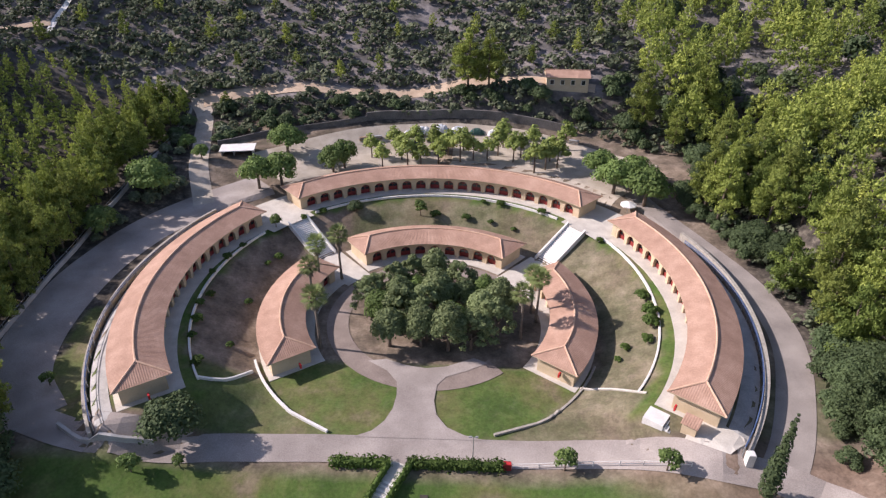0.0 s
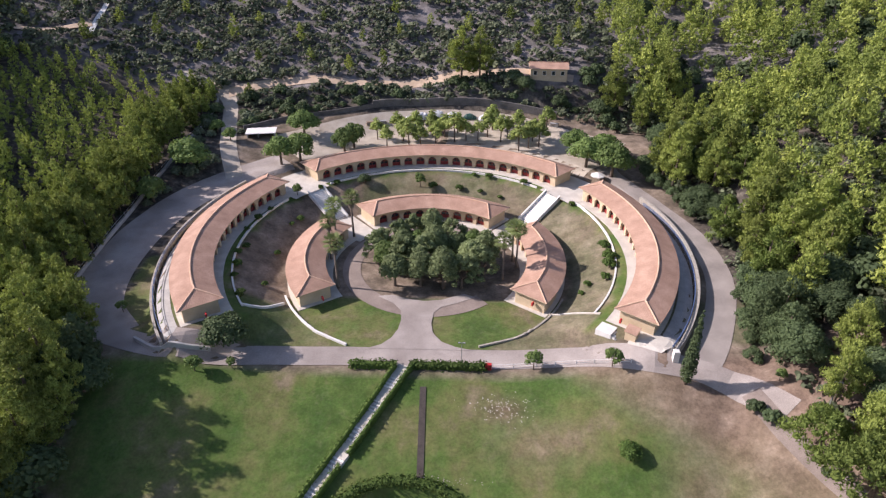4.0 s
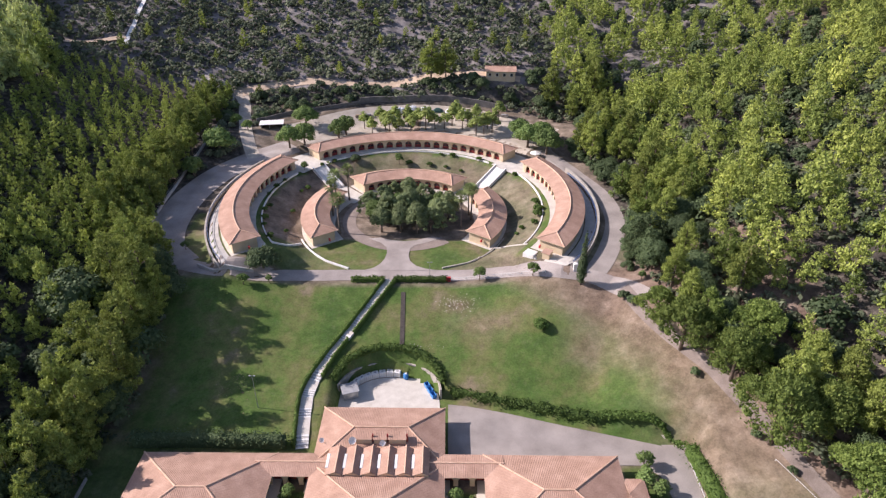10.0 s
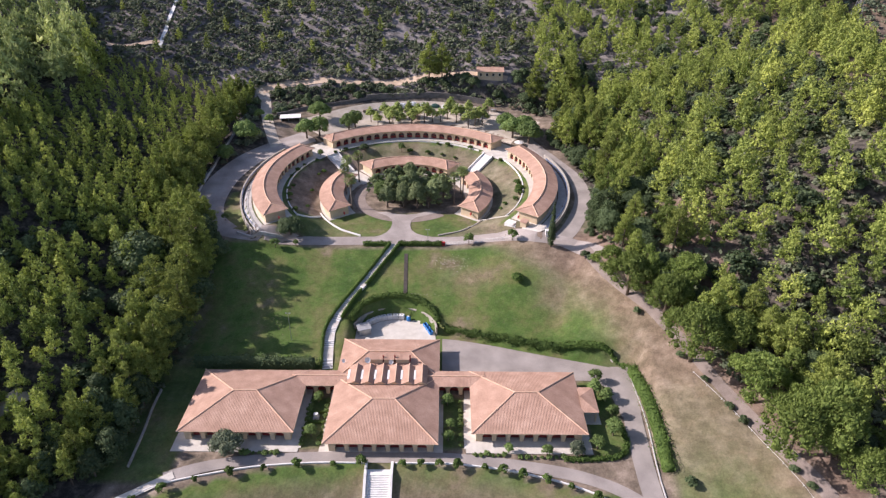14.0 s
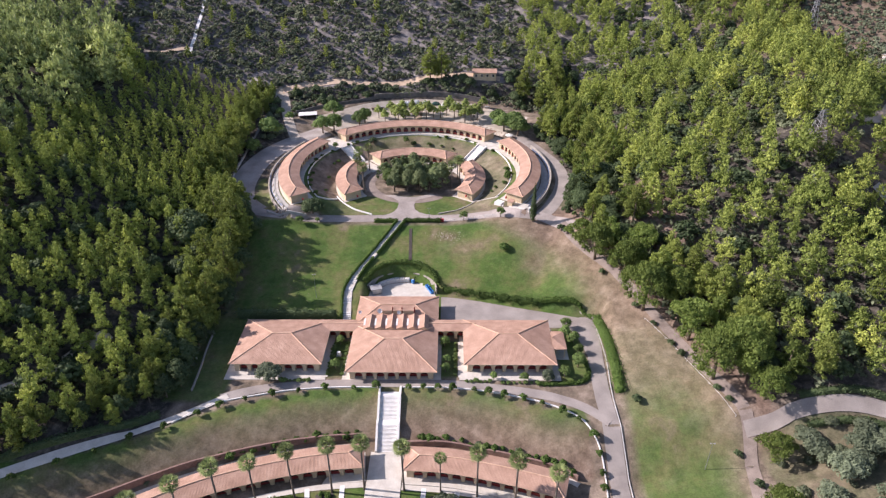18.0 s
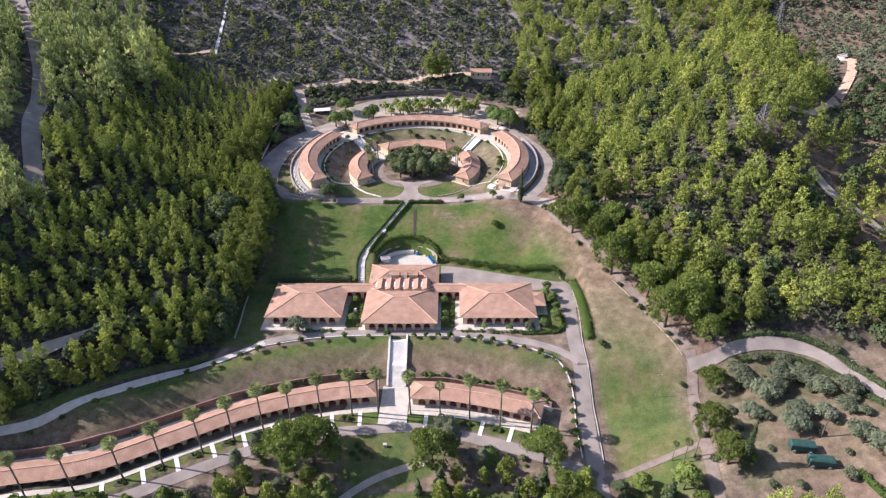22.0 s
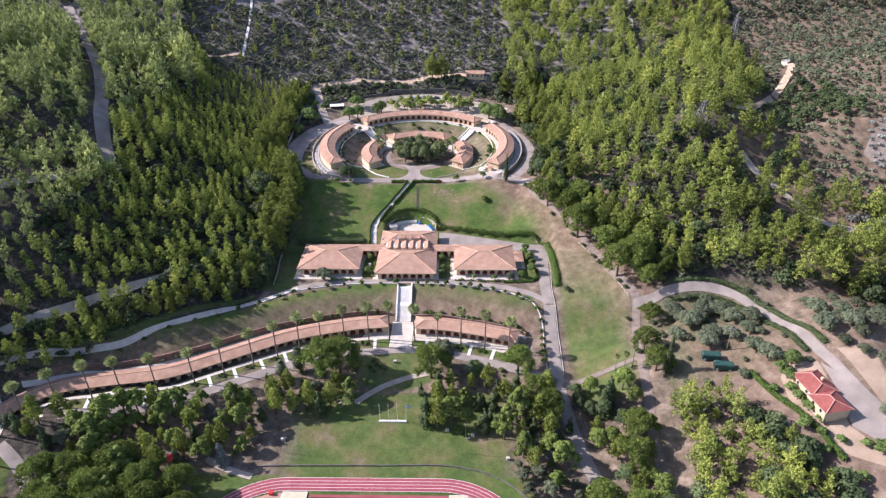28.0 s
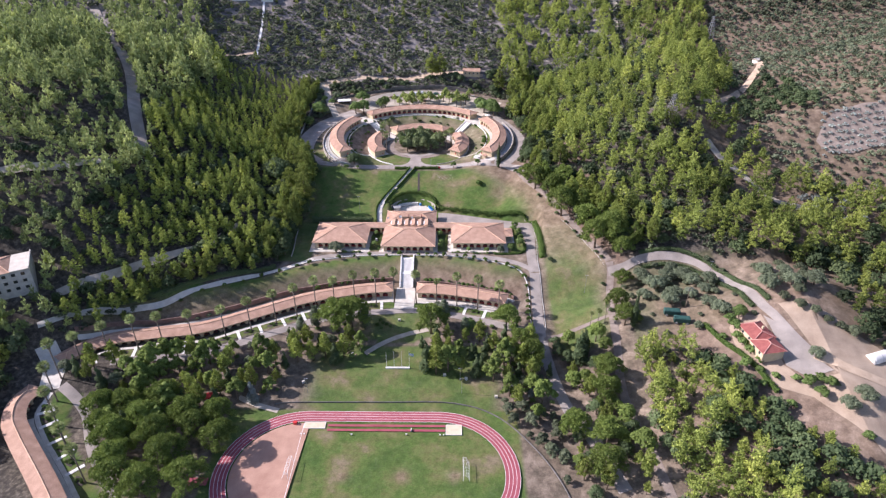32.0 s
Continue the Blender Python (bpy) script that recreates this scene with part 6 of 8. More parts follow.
# ---- palm gardens before the terrace houses ----
def garden_row(line, side, s0, s1, gap):
    p = spline(line, 0.5)
    n = normals(p) * side
    seg = np.r_[0, np.cumsum(np.linalg.norm(np.diff(p, axis=0), axis=1))]
    k = 0
    for s in np.arange(s0, s1, gap):
        i = int(np.searchsorted(seg, s))
        (x, y), (u, v) = p[i, :2], n[i]
        ribbon("garden_path", [(x + u * 6.0, y + v * 6.0), (x + u * 9, y + v * 9), (x + u * 12.0, y + v * 12.0)], 1.2, M["white"], 0.16, 2, 1.5, label="pale paved path across the palm garden", category="path")
        j = int(np.searchsorted(seg, s + gap / 2))
        if j < len(p):
            (x, y), (u, v) = p[j, :2], n[j]
            c = (x + u * 8.6, y + v * 8.6)
            bed_ = area("flower_bed", [(c[0] + 2.3 * math.cos(a) * v + 1.0 * math.sin(a) * u, c[1] - 2.3 * math.cos(a) * u + 1.0 * math.sin(a) * v) for a in np.linspace(0, 2 * math.pi, 11)[:-1]], M["dark_slab"], 0.12, gap=1, label="dark soil flower bed in the palm garden", category="flower bed")
            BEDS.append(c)
        k += 1


BEDS = []
garden_row(LOW_W[:8], 1, 5, 128, 9.3)
garden_row(LOW_S, 1, 4, 58, 9.3)
ribbon("garden_kerb", low_off(LOW_S, 6.1), 1.6, M["paving"], 0.14, 2, label="pale paved walk before the lower arcade", category="path")
garden_row(LOW_E, -1, 5, 42, 9.3)
ribbon("garden_kerb", low_off(LOW_W[:8], 6.1), 1.6, M["paving"], 0.14, 2, label="pale paved walk before the arcade", category="path")
ribbon("garden_kerb", low_off(LOW_E, -6.1), 1.6, M["paving"], 0.14, 2, label="pale paved walk before the curved arcade", category="path")
ribbon("hall_walk", [(-19.2, 17.5), (-19.0, 9), (-19, 2)], 1.6, M["paving"], 0.14, 2, label="pale paved walk beside the hall garden", category="path")
ribbon("hall_walk", [(19.6, 17.5), (19.4, 9), (19.4, 2)], 1.6, M["paving"], 0.14, 2, label="pale paved walk beside the hall garden", category="path")


mon = thing("monument", "small white stone monument on a plinth in the hall garden", "monument", at=pose(-16.3, 11.2, -0.1))
block("plinth", (-0.7, -0.7, 0, 0.7, 0.7, 0.35), M["concrete"], mon)
block("block", (-0.4, -0.3, 0.35, 0.4, 0.3, 1.25), M["white"], mon, bev=0.06)
block("cap", (-0.5, -0.4, 1.25, 0.5, 0.4, 1.37), M["white"], mon)


# ---- things on the lawn before the lower plaza ----
sl = thing("sleeper_steps", "weathered timber sleeper steps down the planted slope", "stairs")
for k in range(11):
    x, y = -31 + 13 * k / 10, -52.5 - 8.5 * k / 10
    block("sleeper", (-0.95, -0.28, -0.35, 0.95, 0.28, 0.2), M["olive_wood"] if k % 3 else M["concrete"], sl, m=pose(x, y, yz(x, y), 0, 0, 57))
def lawn_box(x, y, rz):
    t = thing("lawn_box", "small white cabinet box standing on the grass", "cabinet", "white boxes", pose(x, y, yz(x, y), 0, 0, rz))
    block("box_body", (-0.5, -0.35, 0, 0.5, 0.35, 0.95), M["white"], t, bev=0.04)
    block("box_lid", (-0.56, -0.41, 0.95, 0.56, 0.41, 1.05), M["paving"], t, bev=0.02)
    block("box_door", (-0.35, -0.385, 0.15, 0.35, -0.352, 0.8), M["grey_sheet"], t, bev=0)


for q in ((-1.5, -41.5, 0), (18, -71.6, 10), (26.3, -73.6, -20), (-35.5, -76, 30), (37.2, -82.8, 0)):
    lawn_box(*q)


def rubble(cx, cy, rx, ry, n, mat, label, seed):
    """Loose stones scattered over a patch of ground, as one mesh."""
    r_ = random.Random(seed)
    P = []
    for _ in range(n):
        x, y, k = cx + r_.gauss(0, rx), cy + r_.gauss(0, ry), r_.uniform(0.05, 0.15)
        z = yz(x, y)
        V = [(x + k * r_.uniform(0.6, 1.3) * a, y + k * r_.uniform(0.6, 1.3) * b, z + k * r_.uniform(0.5, 1.0) * c) for a, b, c in ((1, 0, 0), (0, 1, 0), (-1, 0, 0), (0, -1, 0), (0.2, 0.1, 0.8), (0, 0, -0.6))]
        P.append((V, [(0, 1, 4), (1, 2, 4), (2, 3, 4), (3, 0, 4), (1, 0, 5), (2, 1, 5), (3, 2, 5), (0, 3, 5)]))
    tagged(put("loose_stones", mesh_from("loose_stones", *joined(P), mat)), label, "stones", kind="stuff")


rubble(15.5, 67, 2.6, 1.3, 150, M["paving"], "pale rubble scattered on the worn lawn", 3)
rubble(-33, 43, 1.8, 2.4, 110, M["olive_wood"], "heap of broken branches and stones on the lawn", 4)
rubble(6, 53.8, 3.5, 0.5, 60, M["stone"], "loose stones above the service court", 5)


# ---- plants ----
rnd = np.random.default_rng(7)


def cards(centres, normals_, size, jitter=0.6, aspect=1.5):
    """Small bent leaf sprays: one quad for each centre, facing roughly along its normal."""
    n = len(centres)
    nn = normals_ + rnd.normal(0, jitter, (n, 3))
    nn /= np.linalg.norm(nn, axis=1)[:, None] + 1e-9
    t = np.cross(nn, rnd.normal(0, 1, (n, 3)))
    t /= np.linalg.norm(t, axis=1)[:, None] + 1e-9
    b = np.cross(nn, t)
    s = size * rnd.uniform(0.6, 1.4, n)[:, None]
    t, b = t * s * aspect * 0.5, b * s * 0.5
    return np.stack([centres - t, centres - b * 0.9, centres + t, centres + b * 0.9], 1).reshape(-1, 3)


def spikes(centres, out, size, up=0.8, jitter=0.45):
    """Upright needle tufts: one slim triangle for each centre."""
    n = len(centres)
    face = out + rnd.normal(0, 0.42, (n, 3))
    face /= np.linalg.norm(face, axis=1)[:, None] + 1e-9
    ax = np.array((0, 0, up)) - face * (face[:, 2:3] * up) + rnd.normal(0, jitter, (n, 3)) * 0.7 + face * 0.6
    ax /= np.linalg.norm(ax, axis=1)[:, None] + 1e-9
    t = np.cross(ax, face)
    t /= np.linalg.norm(t, axis=1)[:, None] + 1e-9
    s = size * rnd.uniform(0.6, 1.5, n)[:, None]
    return np.stack([centres - t * s * 0.28, centres + t * s * 0.28, centres + ax * s], 1).reshape(-1, 3)


ICO = None


def blobs(centres, radii, squash=0.8, plain=False):
    """Rough dark cores inside a crown; plain: eight faces each."""
    global ICO
    if ICO is None:
        bm = bmesh.new()
        bmesh.ops.create_icosphere(bm, subdivisions=1, radius=1)
        ICO = np.array([v.co for v in bm.verts]), np.array([[v.index for v in f.verts] for f in bm.faces])
        bm.free()
    v, f = ICO
    if plain:
        v = np.array([(1, 0, 0), (0, 1, 0), (-1, 0, 0), (0, -1, 0), (0, 0, 1), (0, 0, -1)], float)
        f = np.array([(0, 1, 4), (1, 2, 4), (2, 3, 4), (3, 0, 4), (1, 0, 5), (2, 1, 5), (3, 2, 5), (0, 3, 5)])
    V, Fc = [], []
    for i, (c, r) in enumerate(zip(centres, radii)):
        w = v * (r * rnd.uniform(0.75, 1.15, (len(v), 1))) * (1, 1, squash)
        V.append(w + c)
        Fc.append(f + i * len(v))
    return np.concatenate(V), np.concatenate(Fc)


def crown(lumps, n, size, squash=0.85, core=0.7, jitter=0.38, up=0.25, needle=False, plain=False):
    """A crown as (quad corners, core vertices, core faces): sprays over a heap of lumps (x, y, z, r)."""
    L_ = np.array(lumps, float)
    w = L_[:, 3] ** 2
    k = rnd.choice(len(L_), n * 2, p=w / w.sum())
    d = rnd.normal(0, 1, (n * 2, 3))
    d /= np.linalg.norm(d, axis=1)[:, None]
    d[:, 2] = np.where(d[:, 2] < -0.35, -d[:, 2], d[:, 2])
    p = L_[k, :3] + d * L_[k, 3:4] * (1, 1, squash) * rnd.uniform(0.82, 1.12, (n * 2, 1))
    # keep only sprays that are not buried in another lump
    inside = np.zeros(len(p), bool)
    for x, y, z, r in L_:
        inside |= (((p - (x, y, z)) / (1, 1, squash)) ** 2).sum(1) < (0.8 * r) ** 2
    p, d = p[~inside][:n], d[~inside][:n]
    core = core * 0.85 if needle else core
    q = spikes(p, d, size) if needle else cards(p, d + (0, 0, up), size, jitter)
    bv, bf = blobs(L_[:, :3], L_[:, 3] * core, squash, plain)
    return q, bv, bf, 3 if needle else 4


def mesh_of(name, q, bv, bf, w, mat):
    """One mesh of sprays (quads) and cores (triangles), by arrays."""
    nq, nt_ = len(q) // w, len(bf)
    V = np.concatenate([q, bv]).astype(np.float32)
    idx = np.concatenate([np.arange(nq * w), (bf + nq * w).ravel()]).astype(np.int32)
    me = bpy.data.meshes.new(name)
    me.vertices.add(len(V))
    me.vertices.foreach_set("co", V.ravel())
    me.loops.add(len(idx))
    me.loops.foreach_set("vertex_index", idx)
    me.polygons.add(nq + nt_)
    start = np.concatenate([np.arange(nq) * w, nq * w + np.arange(nt_) * 3]).astype(np.int32)
    total = np.concatenate([np.full(nq, w), np.full(nt_, 3)]).astype(np.int32)
    me.polygons.foreach_set("loop_start", start)
    me.polygons.foreach_set("loop_total", total)
    me.materials.append(mat)
    me.update()
    return me


def pine_form(h, r, n, size, leaders=1, low=0.2, boughs=34):
    """A pine crown: rising boughs tipped with clumps of needle tufts, round one to three leaders."""
    tops = [(0.0, 0.0, h, r)]
    for k in range(leaders - 1):
        a = 2.2 * k + rnd.uniform(0, 6.28)
        tops.append((0.5 * r * math.cos(a), 0.5 * r * math.sin(a), h * rnd.uniform(0.62, 0.9), r * rnd.uniform(0.6, 0.8)))
    share = np.array([t[2] * t[3] for t in tops])
    C, R, D = [], [], []
    for (x, y, hh, rr), part in zip(tops, share / share.sum()):
        nb = max(9, int(boughs * (0.35 + 0.65 * part)))
        for b in range(nb):
            s = (b + 0.5) / nb
            s = s ** 0.9
            a = b * 2.4 + rnd.uniform(-0.6, 0.6)
            L_ = 0.84 * rr * (1 - s) ** 0.78 * (0.5 + 0.5 * min(1, 4 * s)) * rnd.uniform(0.65, 1.3) + 0.06 * rr
            z = hh * (low + (0.96 - low) * s) + 0.3 * L_ + rnd.uniform(-0.02, 0.02) * hh
            d = np.array((math.cos(a), math.sin(a), 0.45))
            for t, w in ((0.86, 0.24), (0.5, 0.26)) if L_ > 0.4 * rr else ((0.62, 0.4),):
                C.append((x + d[0] * L_ * t, y + d[1] * L_ * t, z + 0.3 * L_ * (t - 0.6)))
                R.append(w * L_ * rnd.uniform(0.8, 1.2) + 0.07 * rr)
                D.append(d)
    C, R, D = np.array(C), np.array(R), np.array(D)
    k = rnd.choice(len(C), n, p=R ** 2 / (R ** 2).sum())
    o = rnd.normal(0, 1, (n, 3)) + D[k] * (0.5, 0.5, 0.9)
    o /= np.linalg.norm(o, axis=1)[:, None]
    p = C[k] + o * R[k][:, None] * (1, 1, 0.75) * rnd.uniform(0.7, 1.08, (n, 1))
    bv, bf = blobs(C, R * 0.6, 0.75, True)
    return spikes(p, o + (0, 0, 0.25), size, up=0.95), bv, bf, 3


def round_lumps(h, r, n, low=0.3, flat=0.6):
    out = []
    for i in range(n):
        a, s = i * 2.4 + rnd.uniform(-0.5, 0.5), math.sqrt((i + 0.5) / n)
        z = h * low + (h * (1 - low) - r * 0.35) * (1 - flat * s * s) * rnd.uniform(0.78, 1.0)
        out.append((r * 0.72 * s * math.cos(a), r * 0.72 * s * math.sin(a), z, r * rnd.uniform(0.3, 0.46)))
    return out


def pad_lumps(h, r, n, low=0.5):
    """Irregular cloud of small pads, as on an old stone pine."""
    out = []
    for i in range(n):
        a, q = rnd.uniform(0, 6.283), math.sqrt(rnd.uniform(0, 1)) * rnd.uniform(0.8, 1.12)
        rim = 1 + 0.2 * math.sin(3 * a + 1.0) + 0.12 * math.sin(5 * a)
        z = h * low + h * (1 - low) * (1 - 0.75 * q * q) * rnd.uniform(0.72, 1.0)
        out.append((r * 0.9 * q * rim * math.cos(a), r * 0.9 * q * rim * math.sin(a), z, r * rnd.uniform(0.15, 0.3)))
    return out


def tree(name, label, category, group, lumps, n, size, mat, trunk_h, trunk_r, squash=0.85, lean=0.03, limbs=3, core=0.7, needle=False, made=None):
    """A tree with its foot at the origin: trunk with limbs, and crown."""
    t = thing(name, label, category, group)
    top = Vector((lean * trunk_h, -lean * trunk_h * 0.5, trunk_h))
    P = [tube([(0, 0, -0.6), (top.x * 0.4, top.y * 0.6, trunk_h * 0.5), top], [trunk_r * 1.25, trunk_r, trunk_r * 0.5], 7)]
    for k in range(min(limbs, len(lumps))):
        x, y, z, r = lumps[(k * 3) % len(lumps)]
        P.append(tube([(top.x * 0.6, top.y * 0.6, trunk_h * (0.55 + 0.08 * k)), (x * 0.7, y * 0.7, z)], [trunk_r * 0.45, trunk_r * 0.15], 5))
    put("trunk", mesh_from("trunk", *joined(P), M["bark"], True), t)
    put("crown", mesh_of("crown", *(made or crown(lumps, n, size, squash, core, needle=needle)), mat), t)
    return t


def plant(proto, spots, zoff=0.0, smin=0.85, smax=1.2):
    """Copies of a plant at spots (x, y) or (x, y, scale); the first spot takes the plant itself."""
    for i, s in enumerate(spots):
        x, y = s[0], s[1]
        k = s[2] if len(s) > 2 else rnd.uniform(smin, smax)
        m = pose(x, y, float(ground_z(x, y)) + zoff, 0, 0, rnd.uniform(0, 360)) @ Matrix.Diagonal((k, k, k * rnd.uniform(0.92, 1.1), 1))
        if i == 0:
            proto.matrix_basis = m
            first = proto
        else:
            c = copy_thing(proto, Matrix())
            c.matrix_basis = m


def scatter(xs, ys, keep, gap, tries):
    """Random spots in a rectangle, at least gap apart, where keep(x, y) holds."""
    pts, cell = [], {}
    for _ in range(tries):
        x, y = rnd.uniform(*xs), rnd.uniform(*ys)
        if not keep(x, y):
            continue
        c = (int(x // gap), int(y // gap))
        if any((x - a) ** 2 + (y - b) ** 2 < gap * gap for i in (-1, 0, 1) for j in (-1, 0, 1) for a, b in cell.get((c[0] + i, c[1] + j), ())):
            continue
        cell.setdefault(c, []).append((x, y))
        pts.append((x, y))
    return pts


def pine_tree(label, group, h, r, n, size, leaders=1, name="pine", low=0.2, mat=None):
    """A pine with its trunk, a few bare limbs and a crown of needle tufts."""
    limbs = [(0.5 * r * math.cos(a), 0.5 * r * math.sin(a), h * (0.3 + 0.05 * i), 1) for i, a in enumerate((0.3, 1.6, 2.9, 4.1, 5.3, 0.9, 2.2))]
    return tree(name, label, "tree", group, limbs, 0, 0, mat or M["pine"], h * 0.75, h * 0.016, made=pine_form(h, r, n, size, leaders, low))


def woods(name, label, category, kinds, spots, mat, smin=0.75, smax=1.25, sink=0.3, grow=None):
    """Many plants joined into one mesh: kinds are crowns from crown(), with a bare stem each."""
    Q, BV, BF, off, tone = [], [], [], 0, []
    g = ground_z(np.array([s[0] for s in spots]), np.array([s[1] for s in spots]))
    for (x, y), z in zip(spots, g):
        q, bv, bf, w = kinds[rnd.integers(len(kinds))]
        a, k = rnd.uniform(0, 6.28), rnd.uniform(smin, smax) * (grow(x, y) if grow else 1)
        c, s = math.cos(a) * k, math.sin(a) * k
        R = np.array([[c, s, 0], [-s, c, 0], [0, 0, k * rnd.uniform(0.88, 1.15)]])
        Q.append(q @ R + (x, y, z - sink))
        BV.append(bv @ R + (x, y, z - sink))
        BF.append(bf + off)
        off += len(bv)
        tone.append((rnd.normal(0, 0.22), len(q), len(bv)))
    me = mesh_of(name, np.concatenate(Q), np.concatenate(BV), np.concatenate(BF), w, mat)
    values = np.concatenate([np.repeat([t[0] for t in tone], [t[1] for t in tone]), np.repeat([t[0] for t in tone], [t[2] for t in tone])])
    me.attributes.new("tone", "FLOAT", "POINT").data.foreach_set("value", np.clip(values, -0.5, 0.5).astype(np.float32))
    return tagged(put(name, me), label, category, kind="stuff")


# --- woods on the slopes ---
west_edge = lambda y: np.interp(y, [-120, -75, -60, -45, -29.5, -23.7, -15.8, -2.7, 13, 26, 35, 57, 75, 92, 130, 190, 215], [-165, -152, -135, -113, -92, -81, -70, -60.5, -58, -56, -55, -55, -58, -73.6, -74, -73.6, -90])


def off_line(x, y, line_, d):
    p = np.array(line_)
    a, b = p[:-1], p[1:]
    t = np.clip((((x, y) - a) * (b - a)).sum(1) / ((b - a) ** 2).sum(1), 0, 1)
    return np.linalg.norm(a + t[:, None] * (b - a) - (x, y), axis=1).min() > d


RIDGE = [(-134, 40), (-141, 53), (-158, 90), (-181, 137), (-226, 208), (-262, 262)]
TRACKS = [(-184, -8), (-166, 2), (-152, 9), (-140, 22)]
LOWT = [(-140, -46), (-126, -35), (-104, -21), (-92, -10)]
wood_top = lambda x: np.interp(x, [-190, -168, -150, -142, -116, -84, -74], [320, 230, 200, 184, 193, 189, 186])
in_west = lambda x, y: x < west_edge(y) and y < wood_top(x) and off_line(x, y, [(-132.5, -83), (-134.5, -91), (-131.5, -99.5), (-124.5, -107.5), (-107.5, -124.5)], 9) and off_line(x, y, RIDGE, 5) and off_line(x, y, TRACKS, 3.5) and off_line(x, y, LOWT, 2.5) and not (-172 < x < -146 and -60 < y < -30)
pines = [pine_form(h, r, 640, 0.52, k, boughs=25) for h, r, k in ((9.5, 2.5, 1), (11, 2.7, 2), (8.5, 2.6, 1), (12, 2.6, 1), (10, 2.9, 2), (9, 2.8, 1))]
young = [pine_form(h, r, 330, 0.62, k, 0.1, 15) for h, r, k in ((9, 2.7, 1), (10.5, 2.6, 1), (8.5, 2.9, 2), (9.5, 2.8, 1))]
oaks = [crown(round_lumps(7, 3.4, 20, 0.1), 260, 0.62, plain=True) for _ in range(3)]
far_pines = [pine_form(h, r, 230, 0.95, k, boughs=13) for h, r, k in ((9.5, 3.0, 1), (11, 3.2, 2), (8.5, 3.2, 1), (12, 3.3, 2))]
edge_w = lambda p: (p[0] > west_edge(p[1]) - 9 and -30 < p[1] < 95) or (p[0] > -85 and 88 <= p[1] < 188)
plantation = lambda x, y: x > np.interp(y, [60, 90, 130, 150, 200], [-95, -128, -140, -128, -140]) and y > 62
lower = lambda x, y: x > -138 and y < 66
ww = scatter((-325, -52), (-110, 300), lambda x, y: in_west(x, y) and not plantation(x, y) and not lower(x, y) and x > -0.66 * (y + 335), 4.4, 26000)
lw = scatter((-140, -52), (-70, 70), lambda x, y: in_west(x, y) and lower(x, y), 3.5, 7000)
yw = scatter((-150, -58), (60, 200), lambda x, y: in_west(x, y) and plantation(x, y), 3.2, 9000)
near_w = [p for p in lw + yw if edge_w(p)]
far_w = [p for p in lw + ww if not edge_w(p)]
upper = lambda p: p[0] < -135 + 8 * math.sin(p[1] * 0.06) + 5 * math.sin(p[1] * 0.4)
tallness = lambda x, y: np.interp(y, [-60, 60, 120, 300], [0.9, 1.0, 1.15, 1.0]) * (1.25 if x < -120 and 120 < y < 200 else 1.0)
woods("young_pine_wood", "dense young pine plantation beside the road", "wood", young, [p for p in yw if not edge_w(p)], M["young"], 0.8, 1.15, grow=lambda x, y: np.interp(y, [60, 110, 160, 195], [0.95, 0.88, 0.72, 0.52]))
woods("pine_wood", "dense pine wood on the western slope", "wood", pines, [p for i, p in enumerate(far_w) if i % 7 and not upper(p)], M["pine"], 0.7, 1.3, grow=tallness)
woods("upper_pine_wood", "dense pine wood on the upper western slope", "wood", far_pines, [p for i, p in enumerate(far_w) if i % 7 and upper(p)], M["hazed_pine"], 0.65, 1.4, grow=tallness)
woods("oak_wood", "dark evergreen oaks among the western pines", "wood", oaks, [p for i, p in enumerate(far_w) if i % 7 == 0], M["dark_leaf"], 0.6, 1.15)
pine_a = pine_tree("upright pine at the edge of the wood", "edge pines", 14, 3.5, 2600, 0.46, 1)
pine_b = pine_tree("bushy pine at the edge of the wood", "edge pines", 12, 3.5, 2600, 0.46, 3)
band = scatter((-125, -52), (-50, 34), lambda x, y: west_edge(y) - 8 < x < west_edge(y) + 3 and off_line(x, y, [(-44, -5.6), (-56, -14), (-72, -23), (-86, -31.5), (-100, -39), (-114, -44), (-128, -50)], 3.2) and x < -57.5, 3.3, 2500)
near_w = [(x, y, rnd.uniform(0.85, 1.15) * np.interp(y, [-50, -18, 0, 20, 90, 110, 170, 190], [0.58, 0.62, 0.9, 1.05, 1.0, 1.0, 0.85, 0.6])) for x, y in near_w + band[:90]]
# dark oaks added among the edge pines: shade painted by leaf colour
shade_oak = tree("evergreen_oak", "dense evergreen oak in a dark tone standing for shade at the wood edge", "tree", "edge oaks", round_lumps(10, 3.6, 30, 0.1), 1500, 0.36, M["dark_leaf"], 5, 0.22)
shady = [p for i, p in enumerate(near_w) if i % 5 in (1, 3) and -20 < p[1] < 75]
sunny = [p for p in near_w if p not in shady]
plant(shade_oak, shady, -0.2)
plant(pine_a, sunny[::2], -0.2)
plant(pine_b, sunny[1::2], -0.2)
low_oaks = scatter((-190, -138), (-150, -62), lambda x, y: x < np.interp(y, [-140, -120, -100, -90, -80, -62], [-112, -127, -140, -143.5, -141.5, -147]) and not (-172 < x < -146 and -60 < y < -30), 4.6, 500)
woods("terrace_oaks", "dark leafy trees behind the lower winding house", "trees", oaks, low_oaks[::2], M["dark_leaf"], 1.0, 1.5)
woods("terrace_pines", "tall pines behind the lower winding house", "trees", pines, low_oaks[1::2], M["pine"], 1.0, 1.5)

